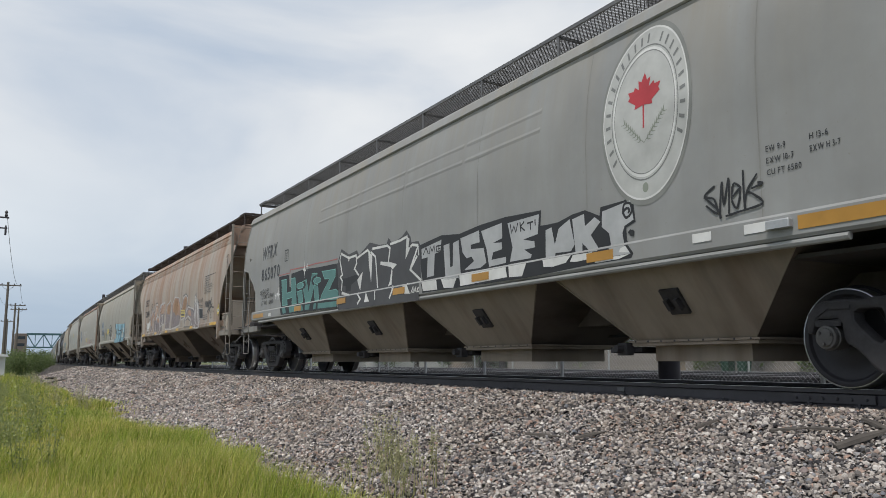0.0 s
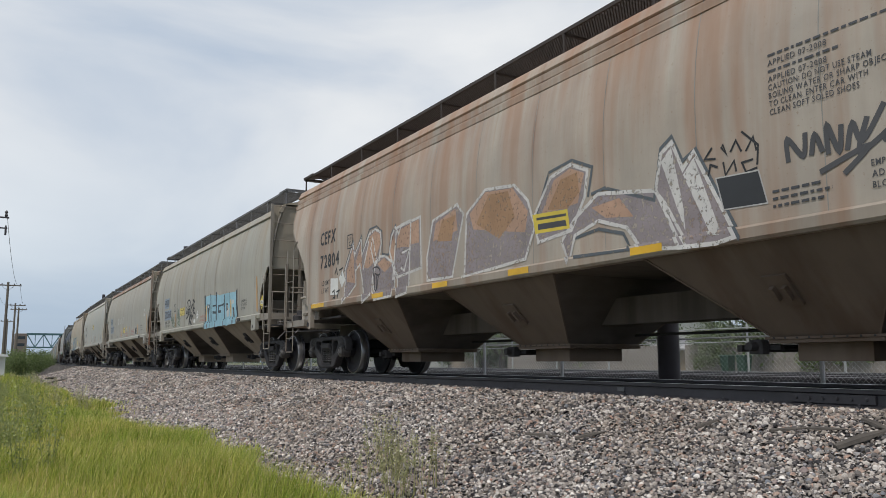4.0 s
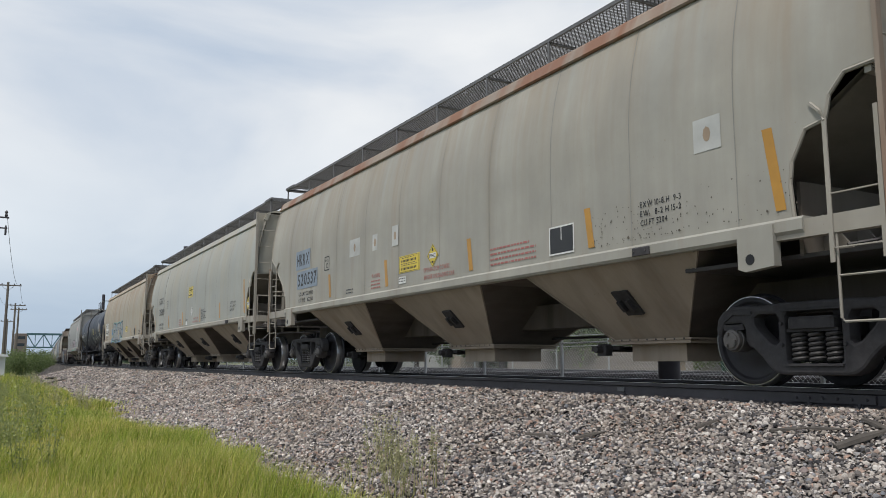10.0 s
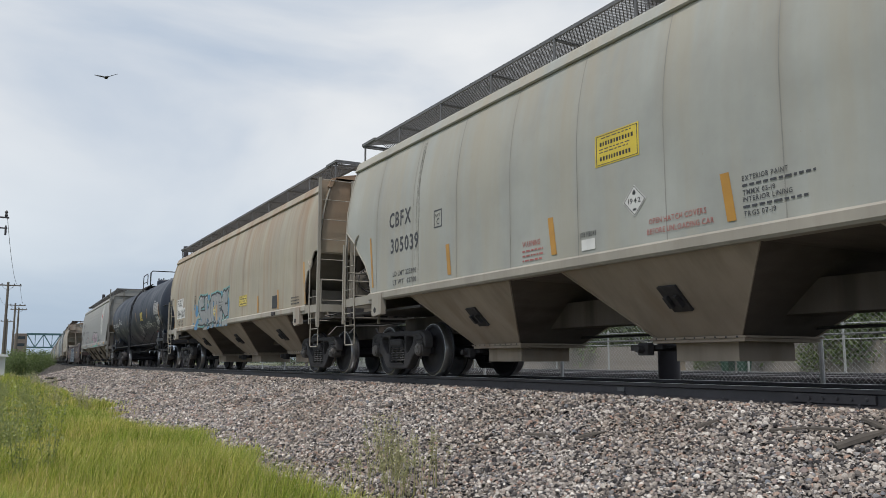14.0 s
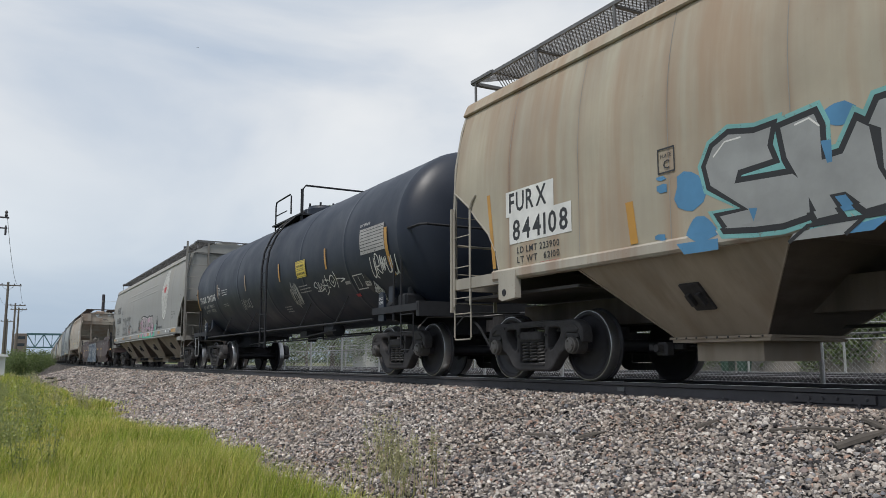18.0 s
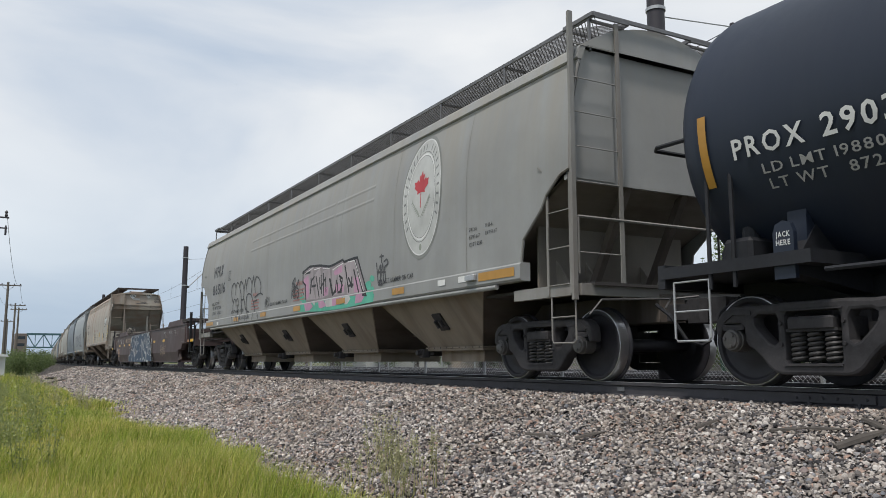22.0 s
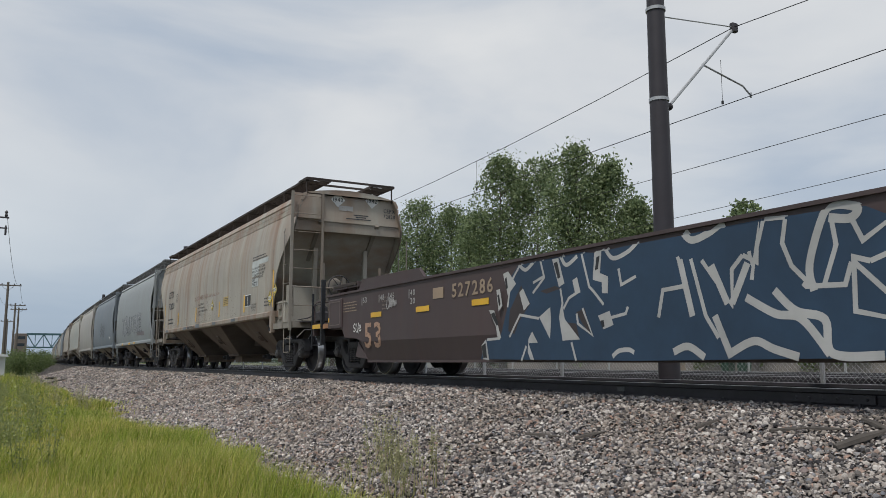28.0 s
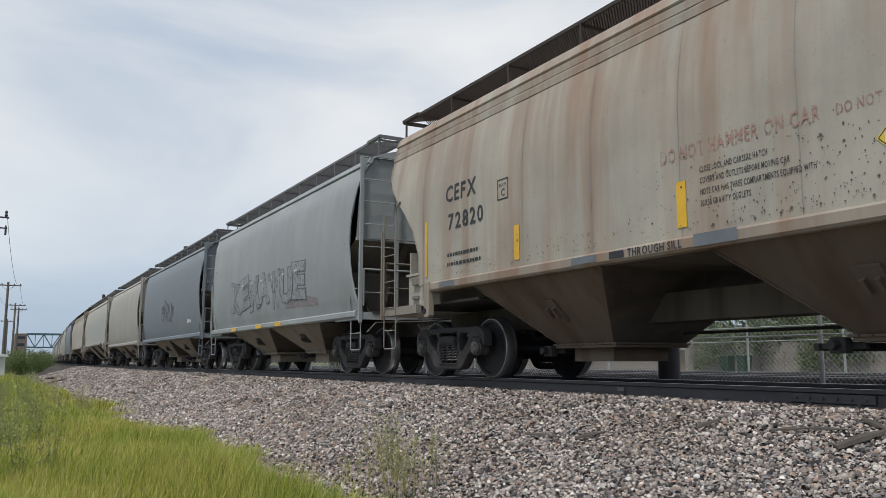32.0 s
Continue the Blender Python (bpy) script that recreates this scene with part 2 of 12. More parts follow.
PAINT = {
    "malt": painted("grey_malt_car_paint", (0.300, 0.304, 0.298), rust=(0.23, 0.21, 0.17), rust_from=0.62, streak=0.35, dirt_amount=0.3, wash=(0.29, 0.265, 0.22), seams=(-9.87, 2.465, (0.20, 0.19, 0.17), 0.5)),
    "rusty": painted("rust_streaked_cream_paint", (0.415, 0.388, 0.335), rust=(0.27, 0.155, 0.095), rust_from=0.50, streak=0.48, dirt_amount=0.45, wash=(0.27, 0.155, 0.10), spots=0.615, seams=(-8.325, 1.4167, (0.22, 0.125, 0.085), 0.85)),
    "rusty_two": painted("rust_washed_beige_paint", (0.425, 0.375, 0.32), rust=(0.30, 0.165, 0.10), rust_from=0.45, streak=0.55, dirt_amount=0.5, wash=(0.33, 0.165, 0.09), spots=0.62, seams=(-8.325, 1.4167, (0.22, 0.115, 0.07), 0.95)),
    "beige": painted("beige_grey_paint", (0.37, 0.36, 0.315), rust=(0.27, 0.19, 0.13), rust_from=0.56, streak=0.42, dirt_amount=0.42, wash=(0.30, 0.24, 0.17), seams=(-7.80, 1.459, (0.20, 0.155, 0.11), 0.8)),
    "cream": painted("cream_grey_paint", (0.365, 0.353, 0.312), rust=(0.29, 0.20, 0.135), rust_from=0.58, streak=0.38, dirt_amount=0.38, wash=(0.30, 0.24, 0.17), seams=(-7.80, 1.459, (0.22, 0.18, 0.13), 0.6)),
    "tan_trim": painted("dull_tan_trim_paint", (0.27, 0.245, 0.21), rust=(0.14, 0.085, 0.055), rust_from=0.50, streak=0.6, dirt=(0.10, 0.08, 0.065), dirt_amount=0.5),
    "grey_trim": painted("dirty_grey_trim_paint", (0.25, 0.245, 0.23), rust=(0.14, 0.10, 0.075), rust_from=0.56, streak=0.5, dirt=(0.10, 0.085, 0.07), dirt_amount=0.5),
    "rust_sill": painted("rust_stained_sill_paint", (0.33, 0.285, 0.235), rust=(0.22, 0.12, 0.07), rust_from=0.46, streak=0.6, dirt=(0.15, 0.11, 0.085), dirt_amount=0.5),
    "warm_cream": painted("dirty_cream_trim_paint", (0.345, 0.32, 0.275), rust=(0.16, 0.10, 0.07), rust_from=0.64, streak=0.45, dirt=(0.17, 0.14, 0.11), dirt_amount=0.5),
    "rust_trim": painted("rusted_trim_paint", (0.30, 0.24, 0.19), rust=(0.22, 0.09, 0.045), rust_from=0.42, streak=0.8, dirt_amount=0.4),
    "mint": painted("pale_green_grey_paint", (0.375, 0.385, 0.358), rust=(0.37, 0.33, 0.25), rust_from=0.47, streak=0.42, dirt_amount=0.2, wash=(0.37, 0.325, 0.25), seams=(-7.80, 1.459, (0.24, 0.21, 0.16), 0.45)),
    "sand": painted("sand_coloured_paint", (0.405, 0.368, 0.29), rust=(0.31, 0.19, 0.115), rust_from=0.50, streak=0.5, dirt_amount=0.4, wash=(0.30, 0.20, 0.13), seams=(-8.05, 1.4955, (0.24, 0.135, 0.08), 0.85)),
    "blue_grey": painted("blue_grey_paint", (0.31, 0.335, 0.345), rust_from=0.70, streak=0.3, dirt_amount=0.3),
    "slate": painted("slate_blue_paint", (0.19, 0.22, 0.25), rust_from=0.72, streak=0.3, dirt_amount=0.3),
    "old_white": painted("aged_white_paint", (0.38, 0.365, 0.335), rust_from=0.64, streak=0.35, dirt_amount=0.4),
    "tank": painted("black_tank_paint", (0.014, 0.021, 0.038), rust=(0.032, 0.034, 0.040), rust_from=0.66, streak=0.3, rough=0.50, dirt=(0.032, 0.037, 0.048), dirt_amount=0.3, spec=0.42),
    "maroon": painted("dull_maroon_paint", (0.080, 0.059, 0.060), rust=(0.09, 0.050, 0.045), rust_from=0.6, streak=0.5, rough=0.6, dirt=(0.10, 0.08, 0.07), dirt_amount=0.35),
}
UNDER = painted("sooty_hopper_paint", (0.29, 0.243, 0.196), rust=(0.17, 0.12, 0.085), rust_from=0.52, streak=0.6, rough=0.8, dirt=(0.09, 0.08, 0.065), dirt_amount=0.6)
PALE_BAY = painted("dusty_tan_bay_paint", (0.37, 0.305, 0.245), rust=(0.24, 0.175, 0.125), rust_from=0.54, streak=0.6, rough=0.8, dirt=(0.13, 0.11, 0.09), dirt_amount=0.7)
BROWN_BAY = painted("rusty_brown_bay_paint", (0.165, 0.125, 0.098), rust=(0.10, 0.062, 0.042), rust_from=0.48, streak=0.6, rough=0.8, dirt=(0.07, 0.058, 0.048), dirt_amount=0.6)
IRON = plain("dusty_cast_iron", (0.049, 0.0465, 0.049), 0.7, 0.0, 0.42, 10, 0.35, 0.25)
SPRING = plain("worn_spring_steel", (0.075, 0.072, 0.072), 0.5, 0.2, 0.3, 14, 0.15)
# dusty end paint, darker than the car's: shade under the ends is in its colour
SHADED_DUSTY = painted("dust_coated_end_paint", (0.215, 0.195, 0.168), rust=(0.11, 0.085, 0.065), rust_from=0.52, streak=0.55, rough=0.75, dirt=(0.10, 0.085, 0.07), dirt_amount=0.55)
SOOT = plain("soot_black_undercoat", (0.060, 0.055, 0.053), 0.6, 0.0, 0.3, 2.5, 0.05, 0.3)
# grimy brown, darkened so that the shade between the bays is in the colour
SHADED_GRIME = painted("brown_grime_coat", (0.130, 0.109, 0.094), rust=(0.055, 0.045, 0.039), rust_from=0.5, streak=0.6, rough=0.85, dirt=(0.03, 0.027, 0.024), dirt_amount=0.6)
SEAM = plain("grimy_weld_seam", (0.25, 0.245, 0.23), 0.7, 0.0, 0.3, 6, 0.1)
WHEEL = plain("dark_wheel_steel", (0.026, 0.025, 0.030), 0.55, 0.0, 0.35, 7, 0.12, 0.3)
TREAD = plain("polished_wheel_tread", (0.42, 0.42, 0.43), 0.30, 0.9, 0.1, 20, 0.05)
BLACK = plain("black_steel", (0.024, 0.025, 0.029), 0.6, 0.0, 0.3, 12, 0.1, 0.22)
RAIL_SIDE = plain("weathered_rail_steel", (0.050, 0.048, 0.053), 0.65, 0.0, 0.35, 6, 0.2)
RAIL_TOP = plain("polished_rail_head", (0.78, 0.79, 0.80), 0.42, 1.0, 0.08, 9, 0.03)
GALV = plain("galvanised_steel", (0.42, 0.43, 0.44), 0.5, 0.5, 0.15, 20, 0.05)

# ------------------------------------------------------------ ground, ballast and tracks
def soil_material():
    m, n, l, p = material("dry_grassy_soil")
    a = tex_noise(n, l, 0.35, 6, 0.6)
    b = tex_noise(n, l, 9, 6, 0.7)
    c1 = ramp(n, l, a, [(0.3, (0.060, 0.085, 0.022)), (0.55, (0.10, 0.115, 0.035)), (0.75, (0.17, 0.14, 0.075))])
    c2 = ramp(n, l, b, [(0.3, (0.045, 0.06, 0.02)), (0.7, (0.16, 0.15, 0.07))])
    l.new(blend(n, l, c1, c2, 0.5), p.inputs["Base Color"])
    p.inputs["Roughness"].default_value = 0.95
    bump(n, l, p, b, 0.6, 0.06)
    return m


STONE_STOPS = [(0.0, (0.035, 0.034, 0.037)), (0.14, (0.085, 0.083, 0.088)), (0.28, (0.17, 0.158, 0.150)), (0.44, (0.27, 0.25, 0.23)), (0.56, (0.38, 0.355, 0.325)),
               (0.64, (0.36, 0.25, 0.20)), (0.72, (0.175, 0.195, 0.225)), (0.82, (0.44, 0.41, 0.38)), (0.94, (0.55, 0.53, 0.505)), (1.0, (0.76, 0.74, 0.71))]


def bed_material():
    m, n, l, p = material("crushed_stone_bed")
    co = n.new("ShaderNodeTexCoord")
    v = n.new("ShaderNodeTexVoronoi")
    v.inputs["Scale"].default_value = 24
    l.new(co.outputs["Object"], v.inputs["Vector"])
    sep = n.new("ShaderNodeSeparateColor")
    l.new(v.outputs["Color"], sep.inputs["Color"])
    c = ramp(n, l, sep.outputs["Red"], STONE_STOPS)
    # crevice shade between the stones is painted in; then the whole bed is darkened
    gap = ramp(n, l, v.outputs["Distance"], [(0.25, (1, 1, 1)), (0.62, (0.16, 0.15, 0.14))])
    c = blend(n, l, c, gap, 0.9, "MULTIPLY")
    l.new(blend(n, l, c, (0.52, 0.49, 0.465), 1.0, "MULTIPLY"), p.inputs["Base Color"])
    p.inputs["Roughness"].default_value = 0.9
    h = ramp(n, l, v.outputs["Distance"], [(0.0, (1, 1, 1)), (0.7, (0, 0, 0))])
    bump(n, l, p, h, 0.9, 0.05)
    return m


def stone_material():
    m, n, l, p = material("crushed_ballast_stone")
    g = n.new("ShaderNodeNewGeometry")
    c = ramp(n, l, g.outputs["Random Per Island"], STONE_STOPS)
    f = tex_noise(n, l, 60, 5, 0.7)
    c = blend(n, l, c, ramp(n, l, f, [(0.3, (0.50, 0.48, 0.46)), (0.7, (1.0, 1.0, 1.0))]), 0.8, "MULTIPLY")
    b = tex_noise(n, l, 0.8, 4, 0.6)
    c = blend(n, l, c, ramp(n, l, b, [(0.35, (0.80, 0.76, 0.72)), (0.6, (1, 1, 1))]), 1.0, "MULTIPLY")
    c = blend(n, l, c, (1.21, 1.18, 1.165), 1.0, "MULTIPLY")
    l.new(c, p.inputs["Base Color"])
    p.inputs["Roughness"].default_value = 0.85
    p.inputs["Specular IOR Level"].default_value = 0.25
    bump(n, l, p, f, 0.35, 0.01)
    return m


SOIL, BED, STONE = soil_material(), bed_material(), stone_material()
PROFILE = [(-700, -0.6), (-60, -0.75), (-14, -1.10), (-7.6, -1.17), (-4.7, -1.12), (-1.32, -0.19), (1.35, -0.19), (2.1, -0.36), (3.0, -0.30), (3.5, -0.20), (10.8, -0.20), (11.6, -0.38), (24, -0.42), (900, -0.5)]


def height(off):
    for (a, za), (b, zb) in zip(PROFILE, PROFILE[1:]):
        if off <= b:
            return za + (zb - za) * max(off - a, 0) / (b - a)
    return PROFILE[-1][1]


def swept(offs, zs, s_list, closed=False):
    g = Geo()
    g.loft([[on_line(s, o, z)[:3] for o, z in zip(offs, zs)] for s in s_list], caps=closed, closed=closed)
    return g


def stations(a, b, near=4.0):
    out, s = [], a
    while s < b:
        out.append(s)
        s += near if abs(s) < 160 else 25
    return out + [b]


def build_ground():
    offs = [-700, -300, -120, -60, -30, -14, -10, -7.6, -6, -4.9, -3.5, -1.3, 1.3, 2.1, 3.0, 3.6, 10.7, 11.6, 16, 24, 60, 200, 900]
    zs = [height(o) - (0.25 if -4.8 < o < 11 else 0.0) for o in offs]
    g = swept(offs, zs, stations(-120, 2400, 8))
    tagged(part("ground", g, SOIL), "rough grassy ground beside the railway", "ground", kind="structure")
    offs = [-5.2, -4.7, -3.8, -2.6, -1.32, -0.9, 0.9, 1.35, 2.1, 3.0, 3.5, 10.8, 11.5]
    zs = [height(o) for o in offs]
    zs[0] -= 0.12
    zs[-1] -= 0.2
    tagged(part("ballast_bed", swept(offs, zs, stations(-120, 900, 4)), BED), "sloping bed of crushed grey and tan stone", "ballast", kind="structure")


def stone_field(rng, bands, corners, sides, name):
    """Loose stones strewn over the bed: each a squashed, turned and jittered copy of a few corners."""
    off, s, size = [], [], []
    for s0, s1, dens, r in bands:
        n = int(dens * (s1 - s0) * 4.6)
        off.append(rng.uniform(-5.3, -0.80, n))
        s.append(rng.uniform(s0, s1, n))
        size.append(r * np.clip(np.exp(rng.normal(0, 0.34, n)), 0.5, 1.9))
    off, s, size = map(np.concatenate, (off, s, size))
    ground = np.interp(off, [a for a, b in PROFILE], [b for a, b in PROFILE])
    keep = (s > (off + 7.6) * 0.55) & ((off > -4.75) | (rng.random(len(off)) < 0.35)) & (s > 6.6 - 2.2 * (off + 4.7))
    off, s, size, ground = off[keep], s[keep], size[keep], ground[keep]
    n, m = len(off), len(corners)
    u = np.maximum(s - BEND_AT, 0) * BEND
    x = LINE_X + (1 - np.cos(u)) / BEND + off * np.cos(u)
    y = np.minimum(s, BEND_AT) + np.sin(u) / BEND - off * np.sin(u)
    z = ground + size * rng.uniform(-0.35, 1.15, n)
    shape = corners[None] * (1 + rng.uniform(-0.20, 0.20, (n, m, 1))) + rng.uniform(-0.12, 0.12, (n, m, 3))
    shape *= rng.uniform(0.78, 1.38, (n, 1, 3)) * np.array([1.0, 1.0, 0.86])
    ang = rng.normal(0, 0.48, (n, 3))
    ang[:, 2] = rng.uniform(0, 2 * math.pi, n)
    for k in (2, 0, 1):
        a, b = [(1, 2), (0, 2), (0, 1)][k]
        c, d = np.cos(ang[:, k])[:, None], np.sin(ang[:, k])[:, None]
        va, vb = shape[:, :, a].copy(), shape[:, :, b].copy()
        shape[:, :, a], shape[:, :, b] = va * c - vb * d, va * d + vb * c
    verts = (shape * size[:, None, None] + np.stack([x, y, z], 1)[:, None]).reshape(-1, 3)
    faces = (sides[None] + (np.arange(n) * m)[:, None, None]).reshape(-1, sides.shape[1])
    me = mesh_from_arrays(name, verts, faces, STONE, sides.shape[1])
    tagged(new(name, me), "loose crushed stones, grey, tan and pinkish", "ballast", kind="stuff")


def build_stones():
    rng = np.random.default_rng(5)
    block = np.array([(x, y, z) for z in (-1, 1) for y in (-1, 1) for x in (-1, 1)]) * 0.74
    quad = np.array([(4, 5, 7, 6), (0, 1, 5, 4), (2, 6, 7, 3), (0, 4, 6, 2), (1, 3, 7, 5)])
    around = [(math.cos(k * math.pi / 3), math.sin(k * math.pi / 3)) for k in range(6)]
    dome = np.array([(c, d, -0.25) for c, d in around] + [(0.72 * c, 0.72 * d, 0.62) for c, d in around] + [(0, 0, 0.95)])
    sides = np.array([f for k in range(6) for f in ((k, (k + 1) % 6, 6 + (k + 1) % 6), (k, 6 + (k + 1) % 6, 6 + k), (6 + k, 6 + (k + 1) % 6, 12))])
    stone_field(rng, ((1.5, 6.5, 3100, 0.0118), (6.5, 11, 2100, 0.0132)), dome, sides, "ballast_stones")
    stone_field(rng, ((11, 16, 1950, 0.0140), (16, 26, 1250, 0.0155), (26, 48, 460, 0.020), (48, 80, 130, 0.027)), block, quad, "ballast_stones")


RAIL = [(-0.070, -0.172), (0.070, -0.172), (0.070, -0.160), (0.014, -0.142), (0.010, -0.052), (0.036, -0.040), (0.037, -0.008), (0.030, -0.002), (-0.030, -0.002), (-0.037, -0.008), (-0.036, -0.040), (-0.010, -0.052), (-0.014, -0.142), (-0.070, -0.160)]


def build_track(name, centre, z, a, b, label):
    track = thing(name, label, "railway track", kind="structure")
    for side in (-0.755, 0.755):
        c = centre + side
        rail = part("rail", swept([c + p[0] for p in RAIL], [z + p[1] for p in RAIL], stations(a, b, 4), True), RAIL_SIDE, track)
        part("rail_head", swept([c - 0.026, c + 0.026, c + 0.026, c - 0.026], [z - 0.002, z - 0.002, z, z], stations(a, b, 4), True), RAIL_TOP, rail, "bright polished running surface")
    return track


def build_tracks():
    main = build_track("freight_track", 0.0, 0.0, -120, 700, "heavy freight rails on buried wooden sleepers")
    build_track("transit_track", 5.05, 0.0, -80, 400, "light rail track beside the freight line")
    build_track("transit_track", 9.0, 0.0, -80, 400, "light rail track beside the freight line")
    wood = plain("creosoted_wood", (0.055, 0.042, 0.034), 0.85, 0, 0.4, 9, 0.4)
    g = Geo().bevel_box(-1.28, 1.28, -0.115, 0.115, -0.36, -0.172, 0.012)
    tie = g.mesh("sleeper", wood)
    for k in range(170):
        x, y, z, h = on_line(-18 + k * 0.51)
        ob = part("sleeper", tie, None, main)
        ob.matrix_basis = pose(x, y, random.uniform(-0.012, 0.0), 0, 0, h + random.uniform(-0.8, 0.8))
    # a bolted joint: bars on the near rail, and a pale tag on the web
    bars = Geo().box(-0.795, -0.768, 4.42, 5.30, -0.135, -0.055)
    for k in range(6):
        bars.lathe([(-0.812, 0.012), (-0.795, 0.018)], 0, 6, (0, 4.5 + k * 0.144, -0.095))
    bars.v = [(x + LINE_X, y, z) for x, y, z in bars.v]
    part("joint_bar", bars, RAIL_SIDE, main)
    tag = Geo().box(LINE_X - 0.785, LINE_X - 0.768, 7.66, 7.78, -0.115, -0.068)
    part("rail_tag", tag, plain("grey_tag", (0.13, 0.135, 0.14), 0.6), main, "small dull grey tag fixed on the rail web")
    clip = Geo().box(-0.07, -0.02, -0.03, 0.03, -0.165, -0.145).box(-0.085, -0.06, -0.012, 0.012, -0.172, -0.13)
    clip_mesh = clip.mesh("rail_clip", RAIL_SIDE)
    for k in range(50):
        x, y, z, h = on_line(2.0 + k * 0.51, -0.755)
        ob = part("rail_clip", clip_mesh, None, main)
        ob.matrix_basis = pose(x, y, 0, 0, 0, h)


build_ground()
build_tracks()
build_stones()

# ------------------------------------------------------------ trucks and couplers
from mathutils.geometry import tessellate_polygon

CAST_EDGE = [(0.0, 0.800), (0.34, 0.800), (0.60, 0.785), (0.80, 0.795), (0.93, 0.785), (1.03, 0.745), (1.095, 0.670), (1.115, 0.575), (1.105, 0.500), (1.055, 0.485), (1.025, 0.560),
             (0.985, 0.615), (0.80, 0.615), (0.760, 0.575), (0.750, 0.450), (0.720, 0.395), (0.655, 0.360), (0.57, 0.285), (0.49, 0.190), (0.42, 0.140), (0.34, 0.120), (0.0, 0.120)]
SIDE_HOLE = [(0.365, 0.640), (0.395, 0.690), (0.585, 0.695), (0.635, 0.665), (0.630, 0.605), (0.585, 0.545), (0.460, 0.425), (0.405, 0.405), (0.370, 0.435)]
SPRING_HOLE = [(-0.285, 0.260), (-0.265, 0.232), (0.265, 0.232), (0.285, 0.260), (0.285, 0.670), (0.255, 0.705), (-0.255, 0.705), (-0.285, 0.670)]


def inset(poly, d):
    """The outline moved inward by d (outward where d is negative)."""
    n = len(poly)
    turn = sum(poly[i][0] * poly[(i + 1) % n][1] - poly[(i + 1) % n][0] * poly[i][1] for i in range(n))
    d = d if turn > 0 else -d
    out = []
    for i in range(n):
        a, b, c = (Vector(poly[k % n]) for k in (i - 1, i, i + 1))
        e, f = (b - a).normalized(), (c - b).normalized()
        m = Vector((-e.y - f.y, e.x + f.x)).normalized()
        out.append(tuple(b + m * d / max(m.dot(Vector((-f.y, f.x))), 0.5)))
    return out


def casting(outline, holes, x0, x1, soft):
    """A cast plate with openings, its outer edges rounded: outline and holes in y and z, from x0 (inner) to x1 (outer face)."""
    g = Geo()
    sg = 1 if x1 > x0 else -1
    steps = [(x0, 0.0), (x1 - sg * soft, 0.0), (x1 - sg * soft * 0.3, soft * 0.3), (x1, soft)]
    loops = [outline] + holes
    for k, poly in enumerate(loops):
        g.loft([[(x, y, z) for y, z in inset(poly, d if k == 0 else -d)] for x, d in steps])
    for x, d in (steps[0], steps[-1]):
        rings = [[Vector((y, z, 0)) for y, z in inset(poly, d if k == 0 else -d)] for k, poly in enumerate(loops)]
        flat = [p for r in rings for p in r]
        g.add([(x, p.x, p.y) for p in flat], tessellate_polygon(rings))
    return g


